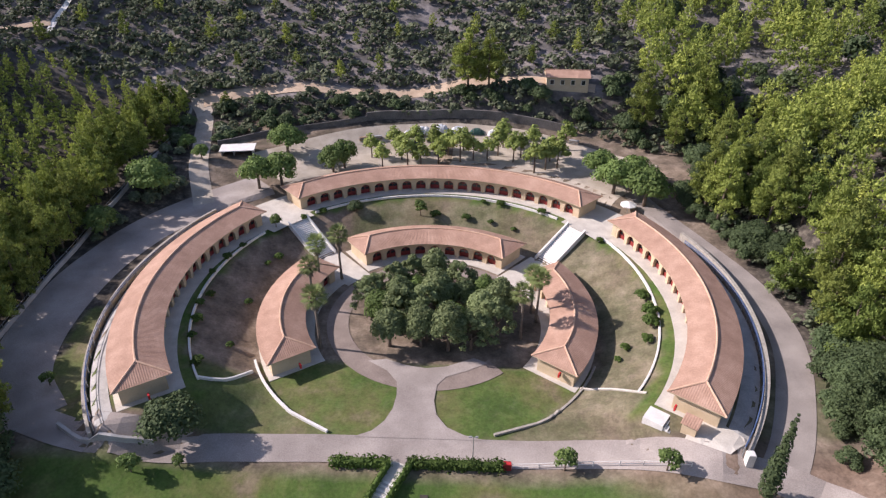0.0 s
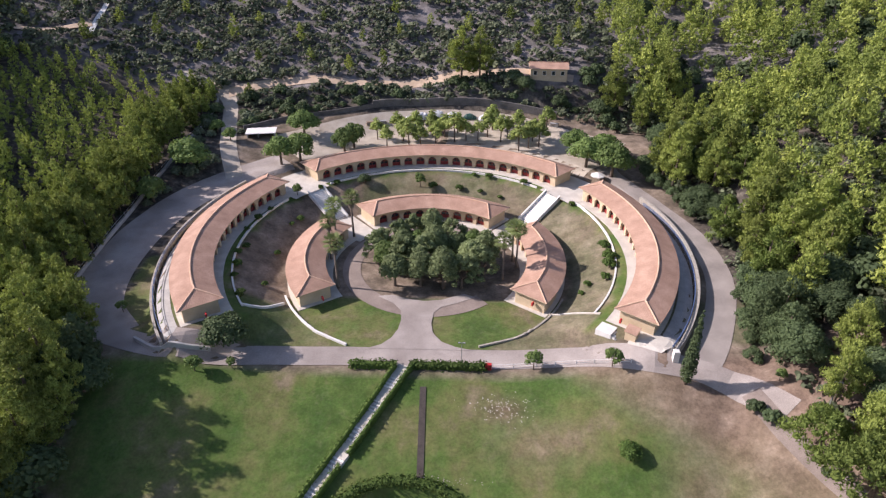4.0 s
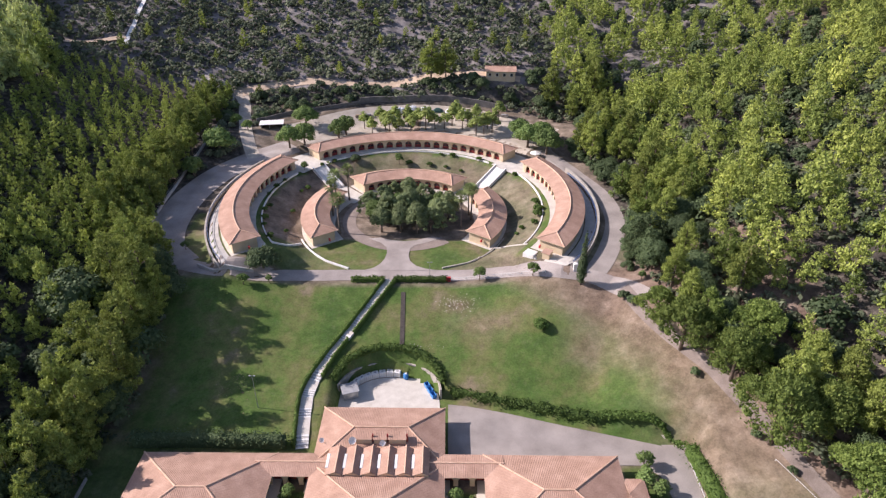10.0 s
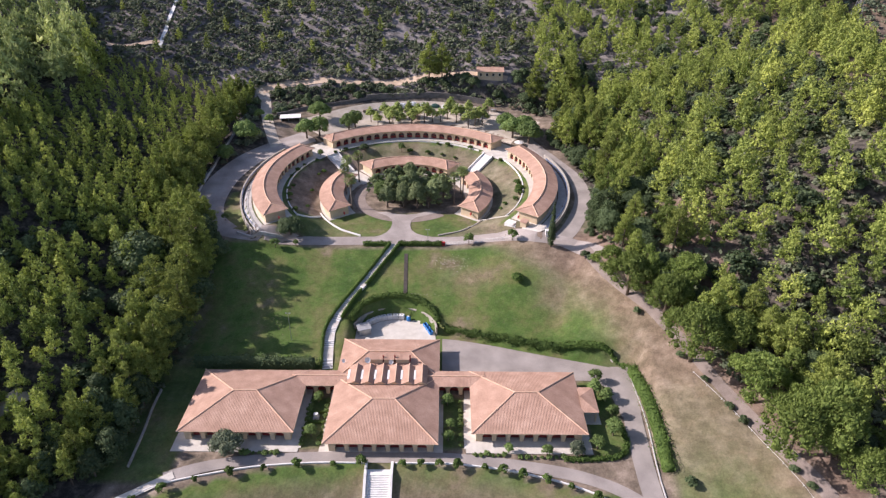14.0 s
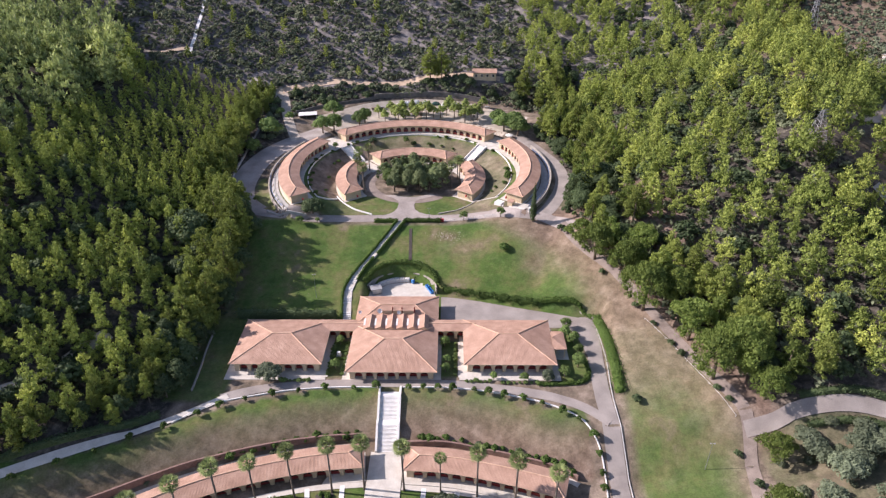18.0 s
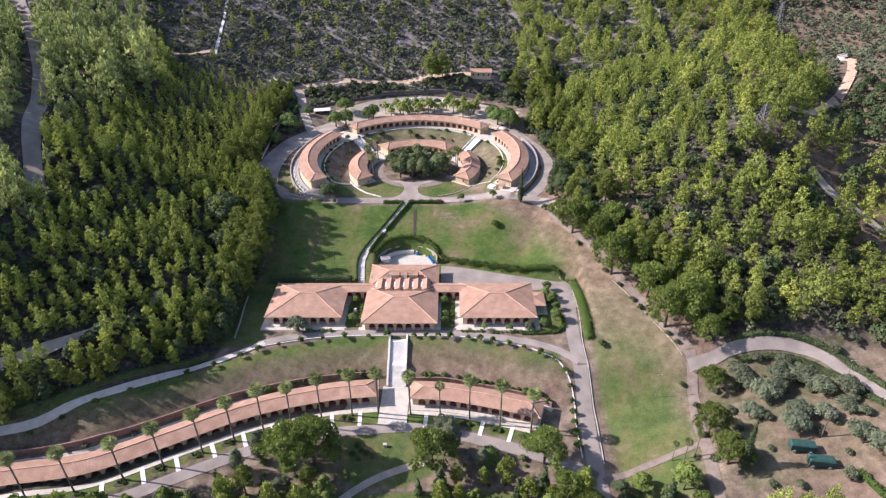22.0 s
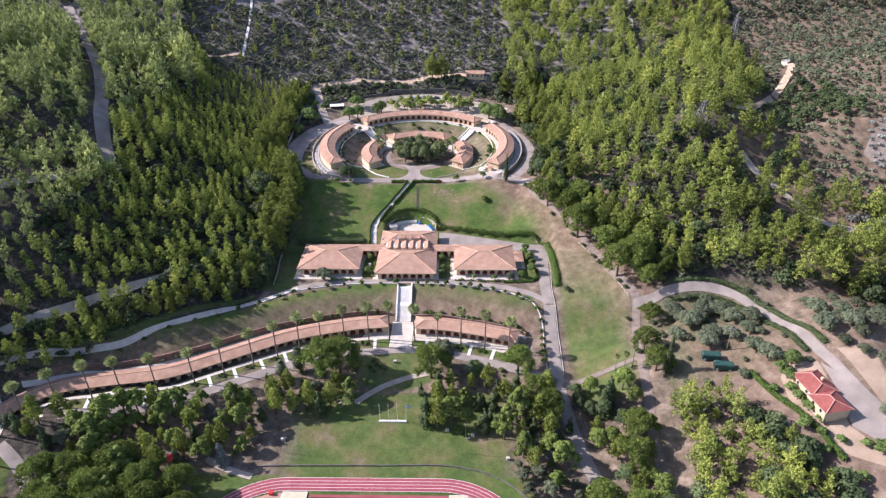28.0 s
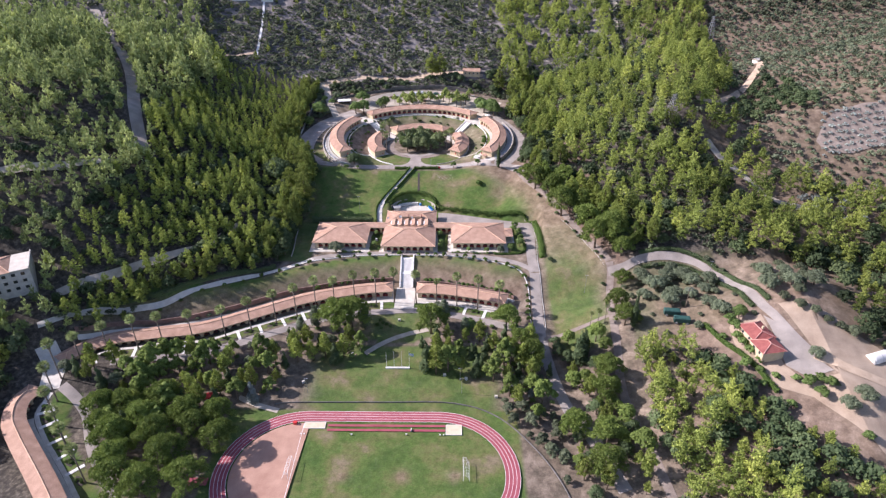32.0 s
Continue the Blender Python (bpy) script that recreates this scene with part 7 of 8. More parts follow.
east_edge = lambda y: np.interp(y, [-20, -14, 0, 12, 25, 40, 52, 68, 80, 100, 125, 150, 165, 190, 230], [98, 98, 91, 86, 79, 71, 66, 62.5, 63, 66.5, 64, 58, 68, 58, 55])
OT = [(150, 50), (158, 39), (165, 29), (172, 18), (186, 8)]
RT = [(146, 176), (143, 196), (142, 212), (143, 240), (148, 275)]
east_far = lambda y: np.interp(y, [-40, 5, 25, 50, 66, 80, 110, 180, 300], [235, 225, 190, 172, 158, 160, 182, 196, 218])
in_east = lambda x, y: east_edge(y) < x < east_far(y) and y > np.interp(x, [100, 128, 135, 160, 200, 240], [-12, -12, -20, -27, -32, -38]) and off_line(x, y, OT, 5.5) and off_line(x, y, RT, 5) and off_line(x, y, [(118, 78), (133, 66), (148, 58), (152, 50)], 4)
ew = scatter((55, 245), (-40, 300), in_east, 4.7, 22000)
edge_e = lambda p: p[0] < east_edge(p[1]) + 14 and p[1] < 165
near_e = [p for p in ew if edge_e(p)]
far_e = [p for p in ew if not edge_e(p)]
tall = [pine_form(h, r, 700, 0.6, k, boughs=26) for h, r, k in ((13, 3.7, 1), (15, 4.2, 2), (11, 3.8, 2), (15.5, 4.0, 1), (12, 4.3, 3))]
# light and shade over the eastern wood put into two needle colours
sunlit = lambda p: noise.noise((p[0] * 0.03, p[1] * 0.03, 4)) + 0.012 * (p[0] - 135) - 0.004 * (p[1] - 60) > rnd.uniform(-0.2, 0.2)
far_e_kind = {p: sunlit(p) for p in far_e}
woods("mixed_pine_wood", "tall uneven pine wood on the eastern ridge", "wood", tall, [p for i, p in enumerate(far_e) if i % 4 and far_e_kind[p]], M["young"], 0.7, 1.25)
woods("shaded_pine_wood", "grey-green pines in a shaded tone towards the head of the valley", "wood", tall, [p for i, p in enumerate(far_e) if i % 4 and not far_e_kind[p]], M["pine"], 0.65, 1.2)
woods("mixed_oak_wood", "dark evergreen oaks among the eastern pines", "wood", oaks, [p for i, p in enumerate(far_e) if i % 4 == 0], M["dark_leaf"], 0.7, 1.25)
pine_c = pine_tree("tall sunlit pine on the eastern slope", "slope pines", 15.5, 4.4, 5600, 0.4, 2)
pine_d = pine_tree("dark broad loose pine on the eastern slope", "slope pines", 12.5, 4.2, 5200, 0.4, 3, mat=M["umbrella"])
oak = tree("evergreen_oak", "dark dense evergreen oak on the eastern slope", "tree", "slope oaks", round_lumps(8, 3.8, 28, 0.12), 3600, 0.22, M["dark_leaf"], 4, 0.22)
plant(pine_c, [p for i, p in enumerate(near_e) if i % 5 in (0, 1)], -0.2)
plant(pine_d, [p for i, p in enumerate(near_e) if i % 5 == 2], -0.2)
plant(oak, [p for i, p in enumerate(near_e) if i % 5 in (3, 4)], -0.2)
verge = scatter((50, 76), (72, 150), lambda x, y: x > np.interp(y, [72, 79, 86, 96, 105, 117, 130, 142], [55, 58.5, 62.4, 65, 66, 65, 60.5, 57]) and x < east_edge(y) + 6, 3.0, 700)
verge_oak = tree("verge_shrub", "dark leafy shrub beside the ring road", "shrub", "verge shrubs", round_lumps(3.4, 2.2, 14, 0.08, 0.5), 1100, 0.24, M["dark_leaf"], 1, 0.1)
plant(verge_oak, verge[::2] + verge[1::4], -0.2, 0.5, 1.4)
under = [crown(round_lumps(2.4, 2.0, 5, 0.05), 46, 0.6, plain=True) for _ in range(3)]
woods("east_undergrowth", "dark undergrowth beneath the eastern pines", "shrubs", under, scatter((55, 150), (-25, 190), in_east, 3.0, 11000), M["scrub"], 0.8, 1.5)
woods("west_undergrowth", "dark undergrowth beneath the western pines", "shrubs", under, scatter((-135, -52), (-60, 130), in_west, 3.8, 6000), M["scrub"], 0.8, 1.4)

# --- single large pines ---
big_pine = pine_tree("very tall old pine with a loose yellow-green crown", "tall pines", 20, 5.6, 8000, 0.42, 3, "tall_pine", 0.2)
plant(big_pine, [(-55.5, 38, 1.05), (-58, 48, 1.0), (-57.5, 53, 0.95), (-58.5, 31, 0.95), (-58, 27, 0.8), (-60.5, 66, 1.0), (-59, 58, 1.0), (-65, 62, 1.0), (-60, 14, 0.7), (-67, 74, 0.9), (-64, 45, 0.95), (6, 193, 0.95), (12, 192, 0.85), (53, 180, 0.9), (70, 186, 1.0), (60, 172, 0.6), (72, 150, 0.75), (84, 156, 0.85), (-62, 186, 0.35), (98, 163, 0.9)], -0.2)

# --- hill at the head of the valley: scrub, with pines ---
scrub_k = [crown(round_lumps(2.7, 2.0, 6, 0.05), 38, 0.62, plain=True) for _ in range(4)]
HR = [(-70, 189), (-45, 194.6), (-5, 196), (13, 196.4), (42, 192)]
HP = [(-121, 206), (-123, 226), (-126, 250), (-132, 290)]
in_hill = lambda x, y: (y > 187) and off_line(x, y, HR, 2.6) and off_line(x, y, HP, 1.8) and off_line(x, y, [(-160, 199), (-141, 201), (-122, 210)], 2.5) and not (27 < x < 46 and 188 < y < 198) and not (-158 < x < -121 and 268 < y < 287) and not in_east(x, y) and not in_west(x, y)
hs = scatter((-190, 170), (184, 330), in_hill, 2.45, 36000)
woods("hill_scrub", "grey-green scrub on the dry hillside", "shrubs", scrub_k, [p for p in hs if noise.noise((p[0] * 0.045, p[1] * 0.045, 8)) > np.interp(p[1], [190, 225, 260], [-0.9, -0.5, -0.4]) + 0.25 * rnd.uniform(-1, 1)], M["scrub"], 0.5, 1.6)
hf = scatter((-420, 420), (240, 520), lambda x, y: in_hill(x, y) and (y > 330 or abs(x + 10) > 180), 7.5, 5000)
woods("far_scrub", "dense dark scrub on the far hillside", "shrubs", scrub_k, hf, M["scrub"], 1.6, 2.8)
hp = scatter((-200, 200), (200, 340), in_hill, 11, 900)
woods("hill_pines", "scattered pines on the dry hillside", "trees", pines, hp, M["pine"], 0.5, 1.0)

yb = scatter((-72, 70), (162, 195), lambda x, y: y > np.interp(x, [-72, -60, -48, -34, -22, -12, 8, 24, 38, 50, 64, 70], [166, 171.5, 177.6, 181.5, 185.6, 187.6, 187.6, 184.6, 179.6, 174.2, 167, 163]) and off_line(x, y, HR, 3.0) and off_line(x, y, [(-60, 156), (-65, 172), (-69, 186)], 4) and not (26 < x < 46 and y > 187), 2.3, 2400)
yard_bush = tree("yard_bush", "dark leafy bush on the bank above the yard", "shrub", "yard bank bushes", round_lumps(3.0, 2.0, 14, 0.06, 0.5), 420, 0.36, M["dark_leaf"], 0.8, 0.1)
plant(yard_bush, yb[::3], -0.2, 0.6, 1.5)
woods("yard_bank_scrub", "grey-green scrub on the bank above the yard", "shrubs", scrub_k, [p for i, p in enumerate(yb) if i % 3], M["scrub"], 0.6, 1.3)
wb_ = scatter((-74, -44), (124, 176), lambda x, y: off_line(x, y, [(-67, 110), (-65, 121), (-60, 133), (-52, 144), (-43, 153)], 6.5) and off_line(x, y, [(-54, 142), (-60, 156), (-65, 172), (-69, 186)], 3.6) and x > -71 and x < np.interp(y, [124, 150, 176], [-64, -58, -60]), 3.4, 400)
plant(tree("verge_bush", "wild grey-green bush between road and wall", "shrub", "west verge bushes", round_lumps(2.4, 1.7, 12, 0.06, 0.5), 380, 0.34, M["olive"], 0.7, 0.1), wb_, -0.2, 0.6, 1.5)

# --- olive hill ---
olive_k = [crown(round_lumps(3.2, 2.2, 6, 0.12), 32, 0.7, plain=True) for _ in range(4)]
OL = [(150, 76), (163, 82), (182, 101), (201, 126), (221, 166)]
in_olive = lambda x, y: x > east_far(y) + 4 and off_line(x, y, OT, 3) and off_line(x, y, OL, 3.5) and not (175 < x < 210 and 66 < y < 112) and not (201 < x < 248 and 36 < y < 62)
os_ = scatter((150, 380), (-20, 330), in_olive, 3.05, 30000)
woods("olive_grove", "olive trees in loose rows on reddish soil", "trees", olive_k, [p for i, p in enumerate(os_) if i % 4], M["olive"], 0.7, 1.25)
woods("olive_scrub", "dark scrub between the olive trees", "shrubs", scrub_k, [p for i, p in enumerate(os_) if i % 4 == 0], M["scrub"], 0.6, 1.3)
orchard = [(204 + 3.4 * i + 0.9 * j + 0.5 * math.sin(i * 2.3 + j), 38.5 + 3.3 * j + 0.4 * math.cos(i + 1.7 * j)) for i in range(13) for j in range(7)]
woods("young_orchard", "small young olive trees in rows on pale soil", "trees", olive_k, orchard, M["silver"], 0.55, 0.85)
dp = scatter((174, 212), (68, 112), lambda x, y: off_line(x, y, OL, 4), 5.0, 500)
woods("oak_patch", "dark oaks beside the dirt track", "trees", oaks, dp, M["dark_leaf"], 0.7, 1.1)
silver_k = [crown(round_lumps(4.6, 3.0, 8, 0.15), 160, 0.5, plain=True) for _ in range(2)]
woods("silver_patch", "silvery trees at the foot of the olive hill", "trees", silver_k, scatter((186, 206), (-4, 18), lambda x, y: True, 4.2, 120), M["silver"], 0.8, 1.2)
ss_ = scatter((90, 152), (-142, -70), lambda x, y: x < np.interp(y, [-136, -122, -110, -94, -80, -73], [150, 143, 132, 122, 115, 106]) and off_line(x, y, [(83, -80), (83.4, -94), (85.4, -108), (88, -130)], 4.5), 4.1, 2600)
yellow = lambda p: p[0] < 106 + 0.25 * (-70 - p[1])
woods("grove_pines", "sunlit pines below the red-roofed house", "trees", tall[:4], [p for i, p in enumerate(ss_) if yellow(p) and i % 5], M["pine"], 0.75, 1.05)
woods("grove_oaks", "dark leafy trees below the red-roofed house", "trees", oaks, [p for i, p in enumerate(ss_) if not (yellow(p) and i % 5) and i % 3], M["dark_leaf"], 0.8, 1.3)
woods("grove_undergrowth", "dark scrub beneath the grove pines", "shrubs", under, [(x + 1.7, y + 1.2) for x, y in ss_], M["scrub"], 0.7, 1.4)
woods("grove_pines", "lower pines among the leafy trees", "trees", pines, [p for i, p in enumerate(ss_) if not (yellow(p) and i % 5) and i % 3 == 0], M["pine"], 0.7, 1.0)
side = scatter((156, 208), (-80, -20), lambda x, y: x > np.interp(y, [-80, -60, -40, -20], [172, 168, 178, 160]), 4.6, 900)
woods("slope_thicket", "dark leafy belt of trees above the dirt yard", "trees", oaks, [p for i, p in enumerate(side) if i % 3], M["dark_leaf"], 0.8, 1.3)
woods("slope_pines", "pines in the tree belt above the dirt yard", "trees", pines, [p for i, p in enumerate(side) if i % 3 == 0], M["pine"], 0.8, 1.2)

# --- park trees below the terrace ---
stone_pine = tree("stone_pine", "stone pine with a broad rounded dark crown", "tree", "stone pines", pad_lumps(9.8, 4.6, 66, 0.36), 5600, 0.36, M["umbrella"], 6.2, 0.28, 0.8, needle=True)
plant(stone_pine, [(-26.5, -48.5, 1.55), (-20.6, -47.2, 1.6), (12, -48.5, 1.35), (43.1, -47.5, 1.25), (48, -59.6, 1.1), (51.2, -67, 1.2), (75, -88, 1.1), (63, -101, 1.1), (73, -106, 1.2), (78, -78, 1.1), (70, -118, 1.2), (88, -44, 1.0), (60.7, 54.6, 0.95), (64.2, 46.6, 1.35), (71.6, 37, 1.2),
                   (74.7, 23.5, 1.6), (83.9, 9.5, 1.4), (86.2, -4.7, 1.5), (93, -3, 1.5), (96.1, -13.2, 1.0), (94.5, -26.2, 0.85), (89.5, -53.9, 1.05), (84, 24, 1.3), (78, 44, 1.1), (-103, -95, 1.25), (-95, -93, 1.3), (-82, -91, 1.3), (-92, -108, 1.35), (-78, -108, 1.4), (-67, -103, 1.3), (-84, -125, 1.4), (-75, -128, 1.4), (-62, -125, 1.4), (-57, -108, 1.2), (-86, -100, 1.35), (-71, -117, 1.45), (-98, -103, 1.2), (-88, -117, 1.3), (-61, -97, 1.1), (-72, -97, 1.25)])
round_tree = tree("broadleaf_tree", "dense round broadleaf tree with a short trunk", "tree", "park trees", round_lumps(5.2, 2.7, 20, 0.2), 1300, 0.25, M["broad"], 2.6, 0.2)
plant(round_tree, [(28, -47, 1.2), (-43.3, 150.1, 1.6), (-38.3, 152.1, 1.7), (-40.8, 168.1, 1.8), (-27.6, 161.6, 1.5), (-25.2, 164.4, 1.5), (41.5, 151.8, 1.9), (47.5, 146.4, 2.0), (39.3, 158.9, 1.7),
                   (46, 154, 2.0), (-65.6, 142.3, 2.0), (-69.6, 127.1, 1.4), (-60.6, 160.3, 0.8), (-66.6, 166.5, 0.9), (129.2, -61.8, 1.1)])
dark_tree = tree("carob_tree", "broad dark carob tree beside the house end", "tree", "dark trees", round_lumps(4.6, 3.4, 24, 0.1, 0.5), 1900, 0.25, M["dark_leaf"], 2, 0.25)
plant(dark_tree, [(-35.0, 77.4, 1.35), (-58.5, 70, 1.3), (-19.3, 144.8, 0.6), (66, 90, 1.3), (67, 96, 1.3), (70, 102, 1.3), (-56, 66, 1.5), (26, 188, 1.0), (-30, 189, 0.8), (50, 181, 1.3), (-58, 48, 2.3), (-73, 57, 2.4), (-66, 51, 2.2), (-63, 33, 1.9), (-70, 41, 1.8), (-67, 24, 1.5), (-63, 71, 1.9)])
plant(pine_tree("large dense dark cedar at the road corner", "cedars", 13, 5.6, 6000, 0.36, 3, "cedar", 0.06, M["dark_leaf"]), [(64.5, 79, 1.1), (63, 74, 0.95), (68, 83, 1.0)], -0.2)
conifer = tree("dark_conifer", "dark conical conifer among the park trees", "tree", "conifers", [(0.25 * math.cos(i), 0.25 * math.sin(i), 0.9 + i * 0.62, 1.55 * (1 - i / 16)) for i in range(14)], 620, 0.42, M["dark_leaf"], 3, 0.2)
plant(conifer, [(10.8, -68.9, 1.5), (69.8, -66.8, 1.7), (71.5, -64, 1.5), (35, -58, 0.9), (30, -62, 0.8), (58, -72, 0.8), (73, -62, 1.0)])
blue_fir = tree("silver_tree", "small silvery grey-blue conifer in the park", "tree", "silver conifers", [(0.2 * math.cos(i), 0.2 * math.sin(i), 0.5 + i * 0.5, 1.2 * (1 - i / 13)) for i in range(11)], 380, 0.4, M["silver"], 2, 0.15)
plant(blue_fir, [(38, -55, 0.9), (44, -77, 1.0), (50, -82, 0.9), (-52, -86, 1.7), (-40.5, -57, 0.9)])
open_side = lambda y: np.interp(y, [-140, -128, -120, -110.5, -101, -92, -86.5, -82, -76], [-70, -79, -86, -93.5, -100, -105.5, -111, -117, -126])
in_park = lambda x, y: (-128 < x < 54) and x > open_side(y) and y < np.interp(x, [-128, -100, -80, -60, -40, -20, 0, 20, 54], [-76, -70, -66, -60, -56, -54, -60, -50, -58]) and y > np.interp(x, [-128, -95, -70, -52, -30, 20, 38, 54], [-130, -118, -92, -84, -72, -72, -76, -100]) and not (-14 < x < 12 and y < -56) and not (-44 < x < -14 and y < -66) and off_line(x, y, [(13, -43), (-2, -51), (-11, -58), (-18, -65)], 2.5)
pk = scatter((-128, 56), (-130, -44), in_park, 4.5, 3400)
park_a = tree("park_pine", "green park pine with a loose rounded crown", "tree", "park pines", pad_lumps(9.4, 3.0, 34, 0.3), 1500, 0.42, M["umbrella"], 5, 0.2)
park_b = pine_tree("slim upright park pine", "park pines", 10.5, 2.9, 1100, 0.55, 1, "park_pine")
park_c = tree("park_conifer", "dark conical conifer in the park", "tree", "park conifers", [(0.3 * math.cos(i), 0.3 * math.sin(i), 0.9 + i * 0.62, 1.75 * (1 - i / 16)) for i in range(14)], 1000, 0.34, M["dark_leaf"], 3, 0.2)
park_d = tree("park_broadleaf", "loose grey-green broadleaf tree in the park", "tree", "park broadleaf trees", round_lumps(6, 2.6, 16, 0.15), 900, 0.3, M["olive"], 3, 0.18)
plant(park_a, [p for i, p in enumerate(pk) if i % 10 in (0, 4, 7)], -0.2, 0.75, 1.45)
plant(park_b, [p for i, p in enumerate(pk) if i % 10 in (1, 5, 8, 9)], -0.2, 0.7, 1.35)
plant(park_c, [p for i, p in enumerate(pk) if i % 10 in (2, 6)], -0.2, 0.6, 1.25)
plant(park_d, [p for i, p in enumerate(pk) if i % 10 == 3], -0.2, 0.7, 1.3)
oval = tree("oval_tree", "tall drooping grey-green tree beside the garden road", "tree", "oval trees", [(0.5 * math.cos(i * 2.4), 0.5 * math.sin(i * 2.4), 1.6 + 0.62 * i, 1.75 * math.sin(math.pi * (0.2 + 0.72 * i / 14)) + 0.2) for i in range(15)], 1700, 0.3, M["olive"], 4, 0.2)
plant(oval, [(-35.5, -46.8, 1.05), (-15.2, -46.8, 1.1), (17.5, -43.6, 1.15), (-41, -50.5, 0.85), (26, -49, 0.8)])
in_side = lambda x, y: 62 < x < 84 and y > -128 and y < -56 and off_line(x, y, [(58.3, -64), (60.5, -78), (63.5, -90), (69, -103), (75, -125)], 4) and off_line(x, y, [(84.5, -58), (83.2, -80), (84, -96), (87, -111)], 4)
sd = scatter((62, 84), (-128, -56), in_side, 4.4, 900)
plant(tree("roadside_pine", "scrubby pine between the two drives", "tree", "roadside pines", round_lumps(7, 2.6, 18, 0.25), 1000, 0.3, M["umbrella"], 4, 0.16), sd[::3], -0.2, 0.9, 1.7)
plant(tree("roadside_tree", "dark leafy tree between the two drives", "tree", "roadside trees", round_lumps(5.5, 2.6, 13, 0.15), 900, 0.28, M["dark_leaf"], 2.6, 0.16), sd[1::3], -0.2, 0.6, 1.4)
plant(pine_tree("yellow-green pine between the two drives", "roadside pines", 9.5, 2.6, 1200, 0.5, 2, "roadside_pine"), sd[2::3], -0.2, 0.6, 1.3)
tb = scatter((40, 58), (-128, -60), lambda x, y: x > np.interp(y, [-128, -107, -92, -60], [61, 52, 40, 36]) and off_line(x, y, [(56, -64), (59.7, -81.6), (64.3, -92.2), (67, -105), (75, -125)], 4), 4.4, 500)
plant(tree("bank_tree", "low scrubby tree above the running track", "tree", "track bank trees", round_lumps(4.4, 2.0, 10, 0.15), 320, 0.42, M["scrub"], 2, 0.13), tb, -0.2, 0.6, 1.5)
plant(tree("garden_tree", "small round fruit tree below the red-roofed house", "tree", "garden trees", round_lumps(3.6, 1.9, 11, 0.15), 380, 0.38, M["broad"], 1.4, 0.12), [(126, -67), (125.5, -71), (126.2, -74.5), (127.5, -79), (129, -83), (124, -84), (128, -87), (132, -90), (138, -92), (141, -94), (145, -93), (147, -96), (133, -101), (149.5, -116), (125, -64), (121, -70), (127, -92), (143, -99)], 0, 0.8, 1.3)
olive_tree = tree("olive_tree", "grey-green olive tree on dry grass", "tree", "grove olives", round_lumps(4.2, 2.6, 13, 0.25), 1100, 0.27, M["olive"], 2.2, 0.25)
plant(olive_tree, [(110.3, -32), (119.7, -30.2), (121.2, -34.1), (110.9, -42.9), (116.5, -44.9), (122.8, -43.1), (121.5, -52.1), (102.7, -24.7), (115, -24.1), (106, -34), (127, -36), (100, -40), (143, -51), (151, -52), (161, -50), (146, -40), (152, -44), (147.5, -84), (149, -105), (113, -28), (118, -27.5), (104, -28), (108, -47), (124, -57), (15.6, -35.3), (155, -102), (-34.3, 0.6, 1.35)], 0, 1.1, 1.6)
gv = [(150, -47), (156, -50), (152, -56), (159, -44), (146, -58), (150, -63), (154, -66), (158, -69), (162, -71), (166, -73), (146, -34), (155, -34), (163, -36), (170, -38)]
plant(tree("grove_shrub", "rounded shrub on the dry slope", "shrub", "slope shrubs", round_lumps(3, 2.3, 10, 0.1), 800, 0.27, M["scrub"], 1, 0.12), gv, 0, 0.9, 1.4)

gs = scatter((92, 136), (-64, -20), lambda x, y: off_line(x, y, [(90, -19), (104, -17), (120, -18.5), (130, -26), (135.5, -44), (139, -60)], 3.5) and off_line(x, y, [(91, -16), (89.5, -27), (87, -40), (85, -62)], 4) and off_line(x, y, [(107.2, -53.6), (109.8, -58.2)], 4.5), 5.5, 300)
plant(tree("grove_bush", "low dark bush on the dry grove floor", "shrub", "grove bushes", round_lumps(2.2, 1.6, 10, 0.06, 0.5), 380, 0.3, M["scrub"], 0.6, 0.08), gs[:34], 0, 0.6, 1.3)

# --- planted bed in the court ---
bed = scatter((-13, 15), (97.5, 122), lambda x, y: math.hypot((x - 1) / 12.5, (y - 109) / 11.5) < 1, 4.0, 900)
bed_a = tree("court_tree", "full grey-green tree in the court bed", "tree", "court trees", round_lumps(7.2, 2.6, 40, 0.14, 0.55), 2600, 0.24, M["court"], 2.8, 0.25, 1.0)
bed_b = tree("court_tree", "full bright green tree in the court bed", "tree", "court trees", round_lumps(6.6, 2.8, 36, 0.14, 0.55), 2400, 0.24, M["broad"], 2.8, 0.25, 1.0)
bed_c = tree("court_tree", "tall olive-green tree in the court bed", "tree", "court trees", pad_lumps(7.6, 2.9, 44, 0.2), 2600, 0.24, M["court"], 3.2, 0.25)
plant(bed_a, [p for i, p in enumerate(bed) if i % 5 in (0, 2)], 0, 1.05, 1.35)
plant(bed_b, [p for i, p in enumerate(bed) if i % 5 == 1], 0, 1.0, 1.3)
plant(bed_c, [p for i, p in enumerate(bed) if i % 5 in (3, 4)], 0, 1.0, 1.35)

